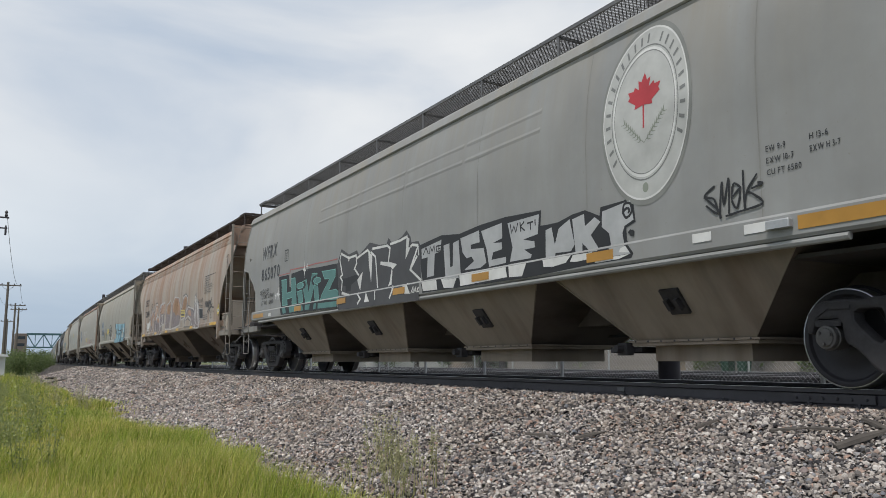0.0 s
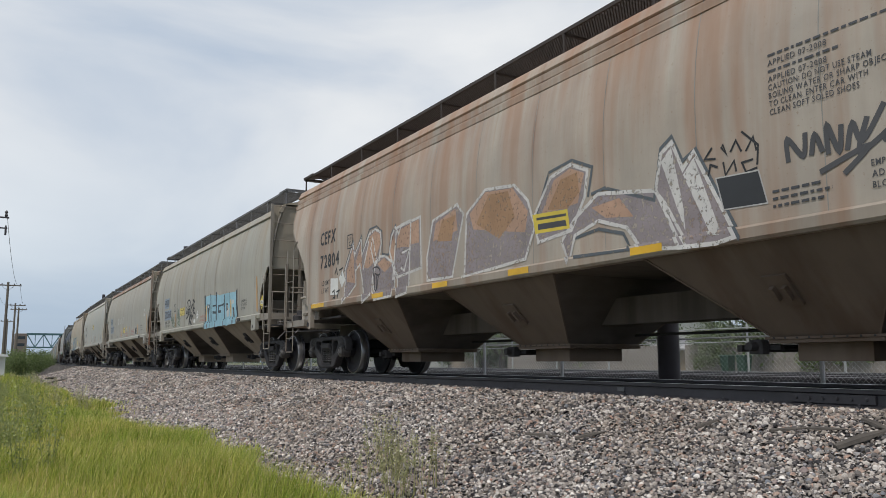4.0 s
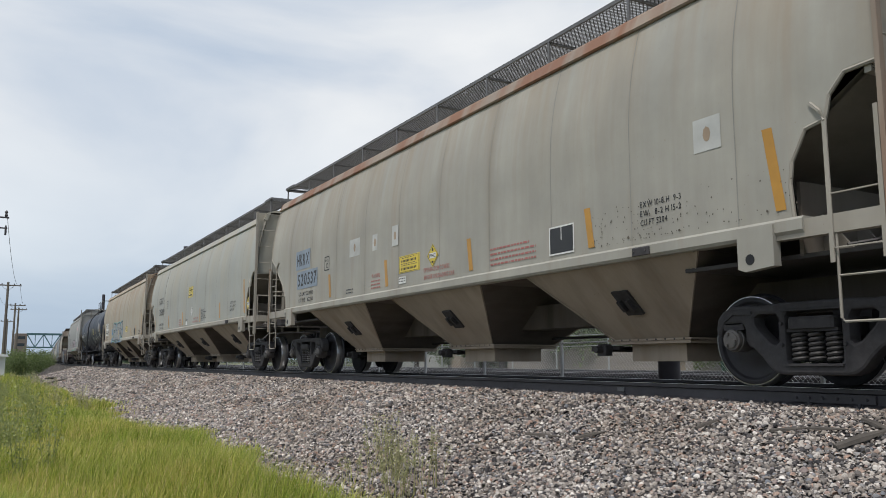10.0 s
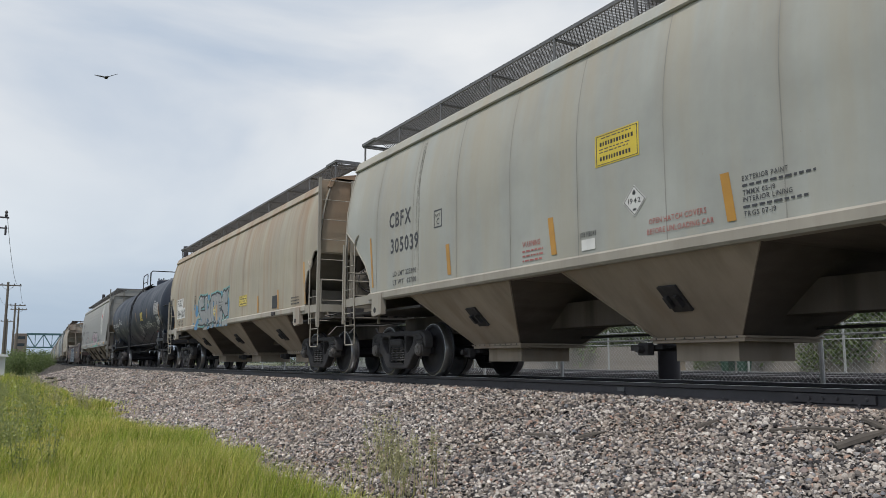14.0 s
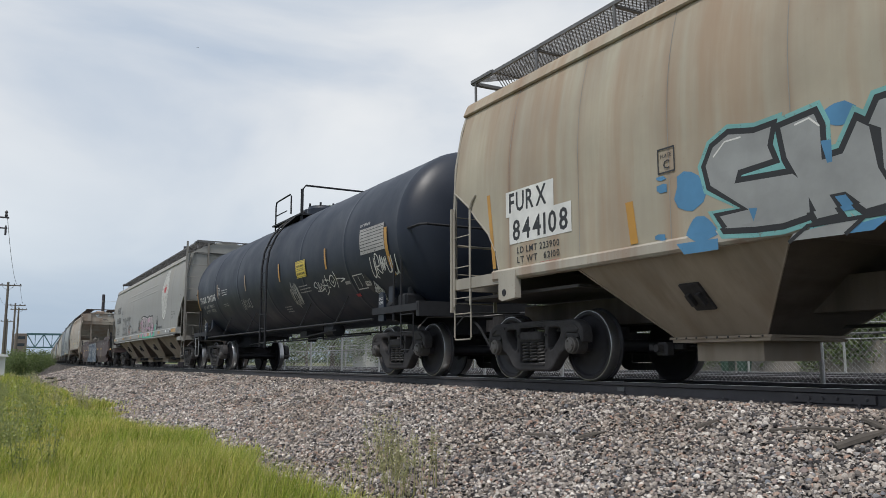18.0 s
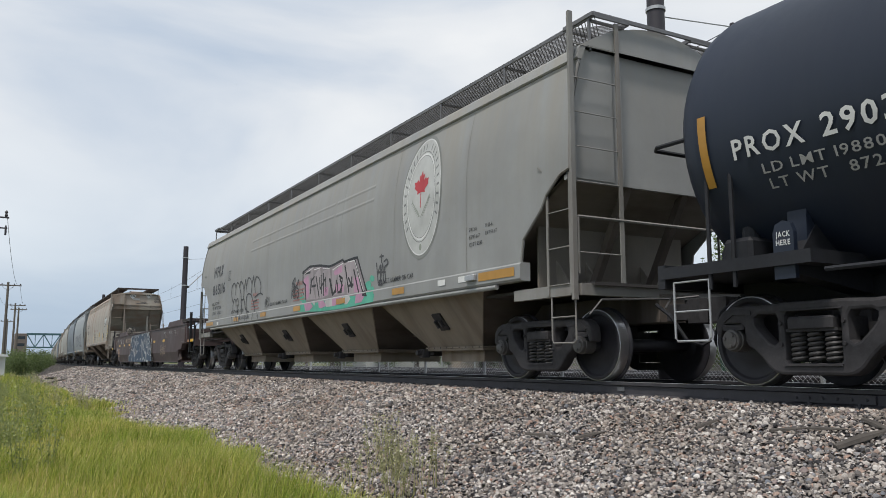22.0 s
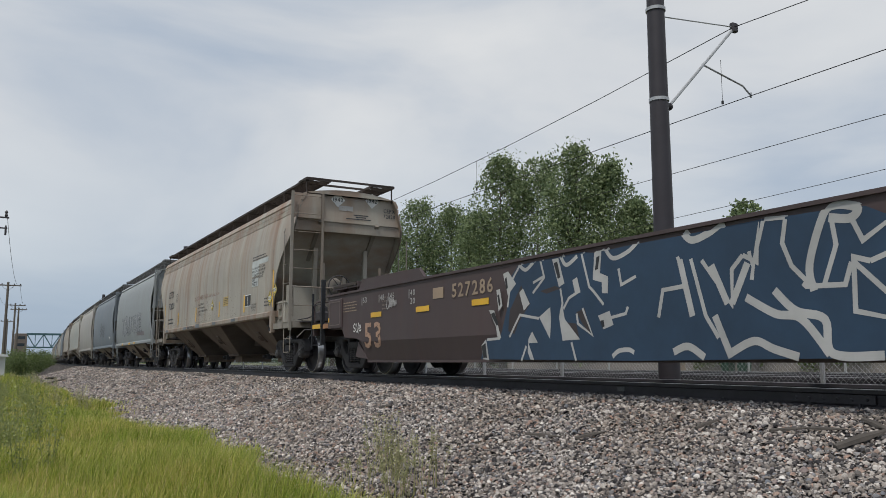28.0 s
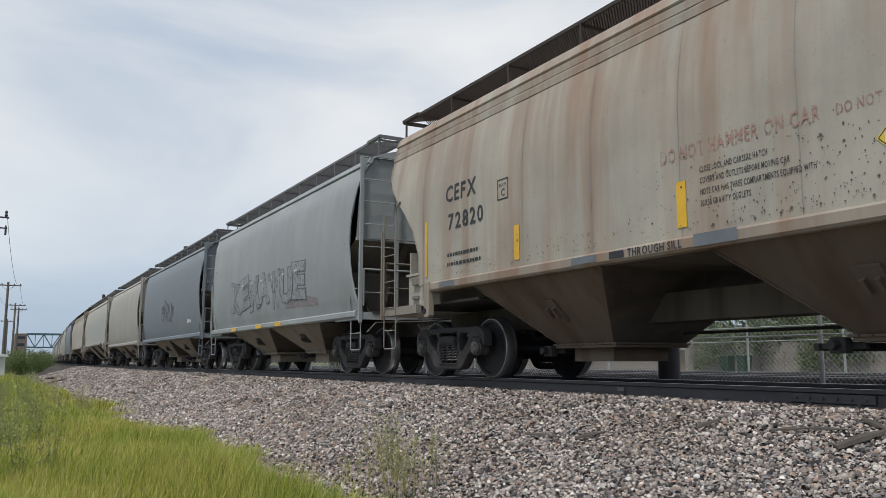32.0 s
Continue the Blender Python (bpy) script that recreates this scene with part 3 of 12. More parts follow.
def truck_proto():
    bolster = Geo().box(-1.0, 1.0, -0.16, 0.16, 0.48, 0.66)
    bolster.box(-0.5, 0.5, -0.2, 0.2, 0.40, 0.74).lathe([(0.70, 0.2), (0.80, 0.2)], 2, 14)
    truck = part("truck", bolster, IRON)
    outline = CAST_EDGE + [(-y, z) for y, z in CAST_EDGE[-2:0:-1]]
    for sx in (-1, 1):
        side = part("side_frame", casting(outline, [SPRING_HOLE, SIDE_HOLE, [(-y, z) for y, z in SIDE_HOLE[::-1]]], sx * 0.945, sx * 1.095, 0.030), IRON, truck, smooth=True)
        end = Geo().bevel_box(min(sx * 0.99, sx * 1.135), max(sx * 0.99, sx * 1.135), -0.235, 0.235, 0.545, 0.655, 0.022)
        end.box(min(sx * 1.0, sx * 1.10), max(sx * 1.0, sx * 1.10), -0.265, 0.265, 0.517, 0.545)
        part("bolster_end", end, IRON, truck)
        ribs = Geo()
        for y0, y1, z0, z1 in ((-0.30, 0.30, 0.205, 0.222), (-0.32, 0.32, 0.712, 0.726)):
            ribs.box(min(sx * 1.09, sx * 1.114), max(sx * 1.09, sx * 1.114), y0, y1, z0, z1)
        for e in (-1, 1):
            ribs.prism([(e * 0.66, 0.735), (e * 0.90, 0.742), (e * 1.03, 0.66), (e * 0.99, 0.64), (e * 0.88, 0.705), (e * 0.66, 0.70)], 0, sx * 1.088, sx * 1.108)
            ribs.lathe([(sx * 1.09, 0.022), (sx * 1.112, 0.018)], 0, 8, (0, e * 0.325, 0.60)).lathe([(sx * 1.09, 0.022), (sx * 1.112, 0.018)], 0, 8, (0, e * 0.325, 0.40))
        part("rib", ribs, IRON, side)
        for k in (-1, 0, 1):
            turns = 6
            pts = [(sx * 1.035 + 0.062 * math.cos(a), k * 0.178 + 0.062 * math.sin(a), 0.248 + 0.265 * a / (2 * math.pi * turns)) for a in [i * math.pi / 5 for i in range(10 * turns + 1)]]
            part("coil_spring", Geo().tube(pts, 0.0165, 5), SPRING, truck, smooth=True)
        part("spring_core", Geo().box(min(sx * 0.96, sx * 0.985), max(sx * 0.96, sx * 0.985), -0.26, 0.26, 0.24, 0.52), BLACK, truck)
        for y in (-0.889, 0.889):
            adapter = Geo().bevel_box(sx * 1.02 - 0.085, sx * 1.02 + 0.085, y - 0.125, y + 0.125, 0.555, 0.612, 0.012)
            part("bearing_adapter", adapter, IRON, truck)
        shoe = Geo()
        for y in (-0.40, 0.40):
            shoe.box(min(sx * 0.70, sx * 0.80), max(sx * 0.70, sx * 0.80), y - 0.04, y + 0.04, 0.30, 0.60)
        part("brake_shoe", shoe, IRON, truck)
    beam = Geo().tube([(-0.8, 0.40, 0.38), (0, 0.34, 0.38), (0.8, 0.40, 0.38)], 0.035).tube([(-0.8, -0.40, 0.38), (0, -0.34, 0.38), (0.8, -0.40, 0.38)], 0.035)
    part("brake_beam", beam, IRON, truck)
    for y in (-0.889, 0.889):
        g = Geo().lathe([(-1.0, 0.075), (-0.8, 0.085), (0.8, 0.085), (1.0, 0.075)], 0, 14)
        for sx in (-1, 1):
            prof = [(0.825, 0.13), (0.822, 0.17), (0.795, 0.24), (0.790, 0.32), (0.806, 0.375), (0.832, 0.395), (0.835, 0.405), (0.83, 0.447), (0.826, 0.452), (0.70, 0.457), (0.690, 0.470), (0.672, 0.486), (0.655, 0.484), (0.650, 0.46), (0.66, 0.40), (0.71, 0.34), (0.735, 0.18), (0.70, 0.13)]
            g.lathe([(sx * h, r) for h, r in prof], 0, 40)
        axle = part("wheel_set", g, WHEEL, truck, smooth=True)
        axle.location = (0, y, 0.457)
        for sx in (-1, 1):
            tread = Geo().lathe([(sx * 0.700, 0.4575), (sx * 0.700, 0.4595), (sx * 0.824, 0.4545), (sx * 0.8335, 0.4485), (sx * 0.8345, 0.4400), (sx * 0.80, 0.4400), (sx * 0.700, 0.4575)], 0, 40, caps=False)
            part("polished_tread", tread, TREAD, axle, "shiny worn wheel rim", smooth=True)
            cap = Geo().lathe([(sx * 0.93, 0.115), (sx * 1.085, 0.118), (sx * 1.09, 0.106), (sx * 1.118, 0.108), (sx * 1.135, 0.102), (sx * 1.138, 0.082), (sx * 1.150, 0.078), (sx * 1.155, 0.045)], 0, 18)
            for k in range(3):
                a = k * 2 * math.pi / 3
                cap.lathe([(sx * 1.142, 0.019), (sx * 1.170, 0.016)], 0, 6, (0, 0.060 * math.cos(a), 0.060 * math.sin(a)))
            part("axle_cap", cap, CAPPAINT, axle, "round bolted bearing cap", smooth=True)
    return truck


CAPPAINT = plain("dull_bearing_cap", (0.095, 0.09, 0.088), 0.5, 0.2, 0.3, 20, 0.1)


def wheel_sets(car):
    return [o for o in car.children_recursive if o.name.startswith("wheel_set")]


def add_truck(car, proto, y):
    made = {}
    for o in (proto, *proto.children_recursive):
        made[o] = o.copy()
        scene.collection.objects.link(made[o])
        made[o].parent = made.get(o.parent, car)
    made[proto].location = (0, y, 0)


def add_coupler(car, end, reach):
    """end: -1 at the car's front, 1 at its rear; reach: from the car's middle to the coupling face."""
    y = end * reach
    g = Geo().box(-0.10, 0.10, y - end * 0.75, y - end * 0.12, 0.76, 0.96)
    g.prism([(-0.15, y - end * 0.20), (0.17, y - end * 0.20), (0.19, y - end * 0.02), (0.08, y + end * 0.10), (0.02, y + end * 0.02), (-0.06, y), (-0.12, y + end * 0.09), (-0.19, y + end * 0.02)], 2, 0.71, 1.0)
    part("coupler", g, IRON, car, smooth=False)
    hose = Geo().tube([(-0.32, y - end * 0.55, 0.95), (-0.34, y - end * 0.30, 0.80), (-0.26, y - end * 0.12, 0.50), (-0.12, y - end * 0.02, 0.44), (0, y, 0.50)], 0.024)
    part("air_hose", hose, BLACK, car)
    lever = Geo().tube([(-1.42, y - end * 0.52, 0.80), (-1.25, y - end * 0.50, 0.98), (-0.2, y - end * 0.42, 1.02), (0.05, y - end * 0.2, 1.05)], 0.013, 5)
    part("uncoupling_lever", lever, SPRING, car)


def ladder(car, a, b, z0, z1, gap, mat, rungs=None, stile=0.03):
    """Two upright stiles over the plan points a and b, and rungs between them."""
    g = Geo()
    ax, bx = Vector((*a, 0)), Vector((*b, 0))
    d = (bx - ax).normalized() * stile
    e = Vector((-d.y, d.x, 0)) * 0.35
    for p in (ax, bx):
        ring = [p + d + e, p - d + e, p - d - e, p + d - e]
        g.loft([[(q.x, q.y, z) for q in ring] for z in (z0, z1)], caps=True)
    root = part("ladder", g, mat, car)
    n = rungs or int((z1 - z0 - 0.1) / gap) + 1
    me = Geo().tube([ax, bx], 0.0085, 5).mesh("rung", mat)
    for k in range(n):
        r = part("rung", me, None, root)
        r.location = (0, 0, z0 + 0.12 + k * gap)
    return root


def stirrup(car, y, end, mat, x=-1.47, z0=0.45, z1=1.05, w=0.235):
    for sx in (1, -1):
        g = Geo().tube([(sx * x, y - w, z1), (sx * x, y - w, z0 + 0.03), (sx * x, y - w + 0.03, z0), (sx * x, y + w - 0.03, z0), (sx * x, y + w, z0 + 0.03), (sx * x, y + w, z1)], 0.0125, 6)
        g.tube([(sx * x, y - w, (z0 + z1) / 2), (sx * x, y + w, (z0 + z1) / 2)], 0.0105, 6).tube([(sx * x, y - w, z1), (sx * x, y + w, z1)], 0.0105, 6)
        part("step_stirrup", g, mat, car)


def grate(x0, x1, y0, y1, z, pitch=0.075, bar=0.007):
    """Expanded metal: crossing slanted strands in a frame."""
    g = Geo()
    w = x1 - x0
    n = int((y1 - y0) / pitch)
    for k in range(-int(w / pitch), n):
        for sgn in (1, -1):
            ya = y0 + k * pitch if sgn > 0 else y0 + k * pitch + w
            yb = ya + sgn * w
            xa, xb = x0, x1
            if min(ya, yb) < y0 or max(ya, yb) > y1:
                continue
            g.add([(xa, ya - bar, z), (xa, ya + bar, z), (xb, yb + bar, z), (xb, yb - bar, z), (xa, ya - bar, z + 0.012), (xa, ya + bar, z + 0.012), (xb, yb + bar, z + 0.012), (xb, yb - bar, z + 0.012)],
                  [(0, 3, 2, 1), (4, 5, 6, 7), (0, 4, 7, 3), (1, 2, 6, 5)])
    for x in (x0, x1):
        g.box(x - 0.015, x + 0.015, y0, y1, z - 0.03, z + 0.02)
    for y in (y0, y1):
        g.box(x0, x1, y - 0.015, y + 0.015, z - 0.03, z + 0.02)
    return g


# ------------------------------------------------------------ covered hoppers
def half_grain(z):
    return 1.50 - 0.28 * max((z - 2.7) / 1.52, 0) ** 2


def half_malt(z):
    return 1.55 - 0.34 * max((z - 2.7) / 1.8, 0) ** 2


def half_round(z):
    return 1.30 + 0.29 * max(1 - ((z - 2.55) / 1.55) ** 2, 0) ** 0.5 if abs(z - 2.55) < 1.55 else 1.30


STYLE = {
    # cut: how far the side sheet steps back from the car's end, by height; bays: spacing, half length at the top and at the outlet
    "grain": dict(front=[(0, 2.67), (0.30, 2.655), (0.45, 2.5), (0.50, 2.3), (0.70, 2.26), (0.85, 2.0), (0.88, 1.8), (0.86, 1.5)],
                  rear=[(0, 2.80), (0.16, 2.70), (0.45, 2.50), (0.60, 2.34), (0.95, 2.05), (1.15, 1.75), (1.22, 1.5)],
                  sheet=1.48, sill=(1.35, 1.50), chord=(4.05, 4.24), pitch=4.15, top=1.50, low=0.62, gate=0.51, shift=-0.12, outlet=0.58, off=0.12),
    "malt": dict(front=[(0, 2.6), (0.2, 2.55), (0.48, 2.34), (0.6, 2.17), (1.0, 1.84), (1.05, 1.56), (1.05, 1.52)],
                 rear=[(0, 2.78), (0.15, 2.71), (0.45, 2.66), (0.6, 2.5), (0.95, 2.28), (1.15, 2.05), (1.2, 1.52)],
                 sheet=1.52, sill=(1.30, 1.54), chord=(4.02, 4.20), pitch=3.92, top=1.80, low=0.86, gate=0.48),
    "ribbed": dict(front=[(0, 3.55), (0.15, 3.3), (0.4, 3.06), (0.75, 2.75), (1.05, 2.42), (1.25, 2.0), (1.28, 1.5)],
                   rear=[(0, 3.55), (0.15, 3.3), (0.4, 3.06), (0.75, 2.75), (1.05, 2.42), (1.25, 2.0), (1.28, 1.5)],
                   sheet=1.48, sill=(1.35, 1.50), chord=(4.12, 4.28), pitch=4.50, top=1.44, low=0.56, gate=0.48, shift=-0.14, outlet=0.60, off=-0.10),
    "round": dict(front=[(0, 4.05), (0.22, 3.6), (0.38, 3.0), (0.42, 2.5), (0.34, 1.9), (0.2, 1.4), (0.15, 1.2)],
                  rear=[(0, 4.05), (0.22, 3.6), (0.38, 3.0), (0.42, 2.5), (0.34, 1.9), (0.2, 1.4), (0.15, 1.2)],
                  sheet=1.22, sill=(1.08, 1.22), chord=(4.08, 4.2), pitch=3.6, top=1.7, low=0.6, gate=0.5),
}


def step_back(cut, z):
    for (a, za), (b, zb) in zip(cut, cut[1:]):
        if z >= za:
            return a
        if z >= zb:
            return a + (b - a) * (za - z) / (za - zb)
    return cut[-1][0]


HALF = {"grain": half_grain, "ribbed": half_grain, "malt": half_malt, "round": half_round}


def side_sheet(half, y0, y1, zs, ze, front, rear, panels, bulge=0.010):
    levels = sorted({z for _, z in front if z > zs} | {z for _, z in rear if z > zs})
    zc = levels[-1]
    rows = sorted({zs, ze} | set(levels) | {zs + (zc - zs) * k / 9 for k in range(10)} | {zc + (ze - zc) * k / 8 for k in range(9)})
    rows = [z for z in rows if z <= ze]
    cols = sorted({y0 + (y1 - y0) * k / (panels * 6) for k in range(panels * 6 + 1)} | {y0 + 1.4 * k / 10 for k in range(11)} | {y1 - 1.4 * k / 10 for k in range(11)})
    width = (y1 - y0) / panels
    verts, faces = [], []
    for z in rows:
        a, b = y0 + step_back(front, z), y1 - step_back(rear, z)
        for y in cols:
            f = ((y - y0) / width) % 1
            fade = max(0.0, min(1, 4 * (z - zs), 4 * (ze - z)))
            x = half(z) + bulge * fade * abs(math.sin(math.pi * f)) ** 0.5
            verts.append((x, min(max(y, a), b), z))
    n = len(cols)
    for r in range(len(rows) - 1):
        for c in range(n - 1):
            q = (r * n + c, r * n + c + 1, (r + 1) * n + c + 1, (r + 1) * n + c)
            if abs(verts[q[0]][1] - verts[q[1]][1]) + abs(verts[q[2]][1] - verts[q[3]][1]) > 1e-4:
                faces.append(q)
    edge = []
    for y_end, cut, sg in ((y0, front, 1), (y1, rear, -1)):
        edge.append([(half(z) - 0.005, y_end + sg * step_back(cut, z), z) for z in rows])
    return verts, faces, edge


def hopper(name, label, style, tc, front, rear, paint, bays, z_eave=4.22, z_top=4.42, sill=None, panels=11, group="covered hopper cars", trim=None, board=True, end_paint=None, corner=None, chord_paint=None):
    """A covered hopper car. front and rear: how far the roof runs past the truck centres."""
    half = HALF[style]
    mat = PAINT[paint]
    trim = trim or mat
    car = thing(name, label, "freight car", group)
    a, b = -tc / 2 - front, tc / 2 + rear
    st = STYLE[style]
    zs = st["sheet"]
    c0, c1 = st["chord"]
    z_eave = c1
    s0, s1 = st["sill"]
    for sx in (-1, 1):
        v, f, edges = side_sheet(half, a, b, zs, z_eave, st["front"], st["rear"], panels, 0.005 if style in ("grain", "ribbed") else 0.004)
        g = Geo().add([(sx * x, y, z) for x, y, z in v], [q if sx < 0 else q[::-1] for q in f])
        g.add([(sx * (x - 0.035), y, z) for x, y, z in v], [q if sx > 0 else q[::-1] for q in f])
        sheet = part("side_sheet", g, mat, car, smooth=True)
        for line in edges:
            part("end_stiffener", Geo().tube([(sx * p[0], p[1], p[2]) for p in line], 0.020, 6), trim, sheet)
        if sx < 0 and style != "round":
            for k in range(1, panels):
                y = a + (b - a) * k / panels
                if step_back(st["front"], zs) + 0.05 < y - a and step_back(st["rear"], zs) + 0.05 < b - y:
                    zz = [zs + (c0 - zs) * i / 12 for i in range(13)]
                    part("weld_seam", Geo().loft([[(-half(z) - 0.0025, y + d, z) for z in zz] for d in (-0.0055, 0.0055)], closed=False), SEAM, sheet)
        if style in ("grain", "malt"):
            post = Geo().loft([[(sx * (half(z) + 0.012), b + 0.004 + d, z) for z in (1.1, 1.8, 2.5, 3.2, 3.8, c1)] for d in (-0.03, 0.03)], closed=False)
            post.loft([[(sx * (half(z) - 0.02), b + 0.004 + d, z) for z in (1.1, 1.8, 2.5, 3.2, 3.8, c1)] for d in (-0.03, 0.03)], closed=False)
            part("corner_post", post, trim, sheet)
        chord = Geo().prism([(half(c0) - 0.03, c0), (half(c0) + 0.030, c0), (half(c0) + 0.045, c0 + 0.02), (half(c1) + 0.045, c1 - 0.02), (half(c1) + 0.02, c1 + 0.015), (half(c1) - 0.06, c1 + 0.03)], 1, a - 0.03, b + 0.03)
        if style == "ribbed":
            for k in range(2):
                zz = c0 - 0.07 - k * 0.15
                chord.prism([(half(zz) - 0.01, zz - 0.055), (half(zz) + 0.028, zz - 0.05), (half(zz) + 0.028, zz + 0.045), (half(zz) - 0.01, zz + 0.055)], 1, a - 0.02, b + 0.02)
        if style == "malt":
            chord.prism([(half(c0) - 0.01, c0 - 0.06), (half(c0) + 0.015, c0 - 0.05), (half(c0) + 0.02, c0 - 0.005), (half(c0) - 0.01, c0 - 0.002)], 1, a - 0.02, b + 0.02)
        if sx < 0:
            chord.v = [(-x, y, z) for x, y, z in chord.v]
            chord.f = [q[::-1] for q in chord.f]
        part("top_chord", chord, chord_paint or mat, car)
        hw = half(1.5)
        reach = {"round": 1.2, "ribbed": -0.06}.get(style, 0.30)
        sa, sb = -tc / 2 - reach, tc / 2 + reach
        sg = Geo().prism([(sx * (hw - 0.12), s0), (sx * (hw - 0.12), s1), (sx * (hw + 0.02), s1), (sx * (hw + 0.045), s1 - 0.025), (sx * (hw + 0.045), s0 + 0.03), (sx * (hw + 0.02), s0)], 1, sa, sb)
        part("side_sill", sg, sill or trim, car)
        if style == "grain" and sx < 0:
            part("card_holder", Geo().bevel_box(-(hw + 0.075), -(hw + 0.04), -5.20, -4.94, 1.375, 1.465, 0.012), IRON, car)
            for yb in (-5.19, -4.95):
                part("holder_bolt", Geo().lathe([(-(hw + 0.085), 0.010), (-(hw + 0.07), 0.012)], 0, 6, (0, yb + (0.03 if yb < -5 else -0.03), 1.42)), SPRING, car)
        if style == "malt":
            part("sill_pipe", Geo().tube([(sx * (hw + 0.01), -tc / 2 + 0.3, 1.26), (sx * (hw + 0.01), tc / 2 - 0.3, 1.26)], 0.035, 8), sill, car)
        for end, y in ((-1, -tc / 2 + 0.19), (1, tc / 2 - 0.1)):
            if style in ("malt", "round"):
                continue
            if style == "ribbed":
                y = end * (tc / 2 - 0.13)
                pad = Geo().prism([(y - 0.085, 1.50), (y + 0.085, 1.50), (y + 0.085, 0.98), (y + 0.06, 0.95), (y - 0.06, 0.95), (y - 0.085, 0.98)], 0, sx * 1.47, sx * 1.56)
            else:
                pad = Geo().prism([(y - 0.20, 1.46), (y + 0.20, 1.46), (y + 0.20, 1.09), (y + 0.12, 1.06), (y - 0.20, 1.09)], 0, sx * 1.47, sx * 1.565)
            pad_ob = part("jacking_pad", pad, sill or trim, car)
            # the hole is not cut: a black disc stands for its dark inside
            part("pad_hole", Geo().lathe([(sx * 1.556, 0.05), (sx * 1.569, 0.05)], 0, 14, (0, y + 0.06, 1.17 if style == "grain" else 1.05)), BLACK, pad_ob)
    # roof
    arc = []
    for k in range(13):
        t = -1 + k / 6
        arc.append((t * half(z_eave), z_eave + 0.03 + (z_top - z_eave) * (1 - t * t)))
    roof = Geo().loft([[(x, y, z) for x, z in arc] for y in (a, b)], closed=False)
    for y in (a, b):
        poly = [(x, y, z) for x, z in arc]
        roof.add(poly, [tuple(range(13)) if y == b else tuple(range(13))[::-1]])
    roof.add([(x, y, z - 0.04) for y in (a, b) for x, z in arc], [(k, k + 1, 14 + k, 13 + k) for k in range(12)])
    part("roof", roof, mat, car, smooth=True)
    cover = Geo().bevel_box(-0.32, 0.32, a + 0.9, b - 0.9, z_top - 0.05, z_top + 0.14, 0.05)
    hatch = part("hatch_cover", cover, mat, car)
    strap = Geo().box(-0.36, 0.36, -0.03, 0.03, z_top + 0.12, z_top + 0.16).mesh("hatch_strap", BLACK)
    for k in range(10):
        part("hatch_strap", strap, None, hatch).location = (0, a + 1.2 + k * (b - a - 2.4) / 9, 0)
    # running boards
    zb = 4.64
    walk_steel = DARK_GRATE if style == "ribbed" else GRATE
    mesh_size = (0.05, 0.0085) if style == "ribbed" else (0.065, 0.0075)
    if board:
        for sx in (-1, 1):
            x0, x1 = (-1.14, -0.56) if sx < 0 else (0.56, 1.14)
            deck = part("running_board", grate(x0, x1, a - 0.05, b + 0.05, zb, *mesh_size), walk_steel, car, "see-through expanded metal walkway")
            posts = 11
            xo = x0 if sx < 0 else x1
            me = Geo().box(xo - 0.012, xo + 0.012, -0.02, 0.02, z_eave - 0.02, zb - 0.02).box(min(x0, x1), max(x0, x1), -0.02, 0.02, zb - 0.055, zb - 0.025).mesh("board_bracket", walk_steel)
            for k in range(posts):
                br = part("board_bracket", me, None, deck)
                br.location = (0, a + 0.05 + k * (b - a - 0.1) / (posts - 1), 0)
        for y in (a - 0.05, b - 0.55):
            part("end_board", grate(-1.16, 1.16, y, y + 0.6, zb + 0.02), walk_steel, car, "crosswise walkway over the car's end")
    # ends: upright sheet, slope sheet
    for end, y_end in ((-1, a), (1, b)):
        yi = y_end - end * 0.10
        zb0 = {"grain": (2.62, 2.85), "malt": (2.50, 2.80), "ribbed": (3.68, 3.55), "round": (2.6, 2.6)}[style][end > 0]
        foot = end * (tc / 2 - 1.05)
        def row(y, z, w):
            return [(-w, y, z), (-w * 0.4, y, z), (w * 0.4, y, z), (w, y, z)]
        up = Geo().loft([row(yi, z, half(z) - 0.03) for z in (z_eave + 0.02, 3.8, 3.4, zb0)], closed=False)
        up.loft([row(yi - end * 0.03, z, half(z) - 0.03) for z in (z_eave + 0.02, 3.8, 3.4, zb0)], closed=False)
        part("end_sheet", up, end_paint or mat, car)
        slope = Geo().loft([row(yi + (foot - yi) * k / 6, zb0 + (1.34 - zb0) * k / 6, half(zb0 + (1.34 - zb0) * k / 6) - 0.05) for k in range(7)], closed=False)
        slope.loft([row(yi + (foot - yi) * k / 6 - end * 0.04, zb0 + (1.34 - zb0) * k / 6 + 0.04, half(zb0 + (1.34 - zb0) * k / 6) - 0.05) for k in range(7)], closed=False)
        # except on ribbed cars, the slope's shade is painted on with a darker copy
        part("slope_sheet", slope, {"ribbed": mat}.get(style, SHADED_DUSTY), car)
        part("end_lip", Geo().box(-half(zb0) + 0.02, half(zb0) - 0.02, yi - 0.03, yi + 0.03, zb0 - 0.03, zb0 + 0.03), end_paint or mat, car)
        if style != "ribbed":
            # the upright plate over the bolster, with its gussets
            yw = end * (tc / 2 + (0.10 if style == "grain" else 0.30))
            web = part("bolster_web", Geo().box(-1.30, 1.30, yw - 0.02, yw + 0.02, 1.18, 1.86 if style == "grain" else 2.05), SHADED_DUSTY, car)
            for x in (-1.0, -0.5, 0.5, 1.0):
                part("web_gusset", Geo().prism([(yw, 1.20), (yw + end * 0.34, 1.20), (yw, 1.62)], 0, x - 0.015, x + 0.015), SHADED_DUSTY, web)
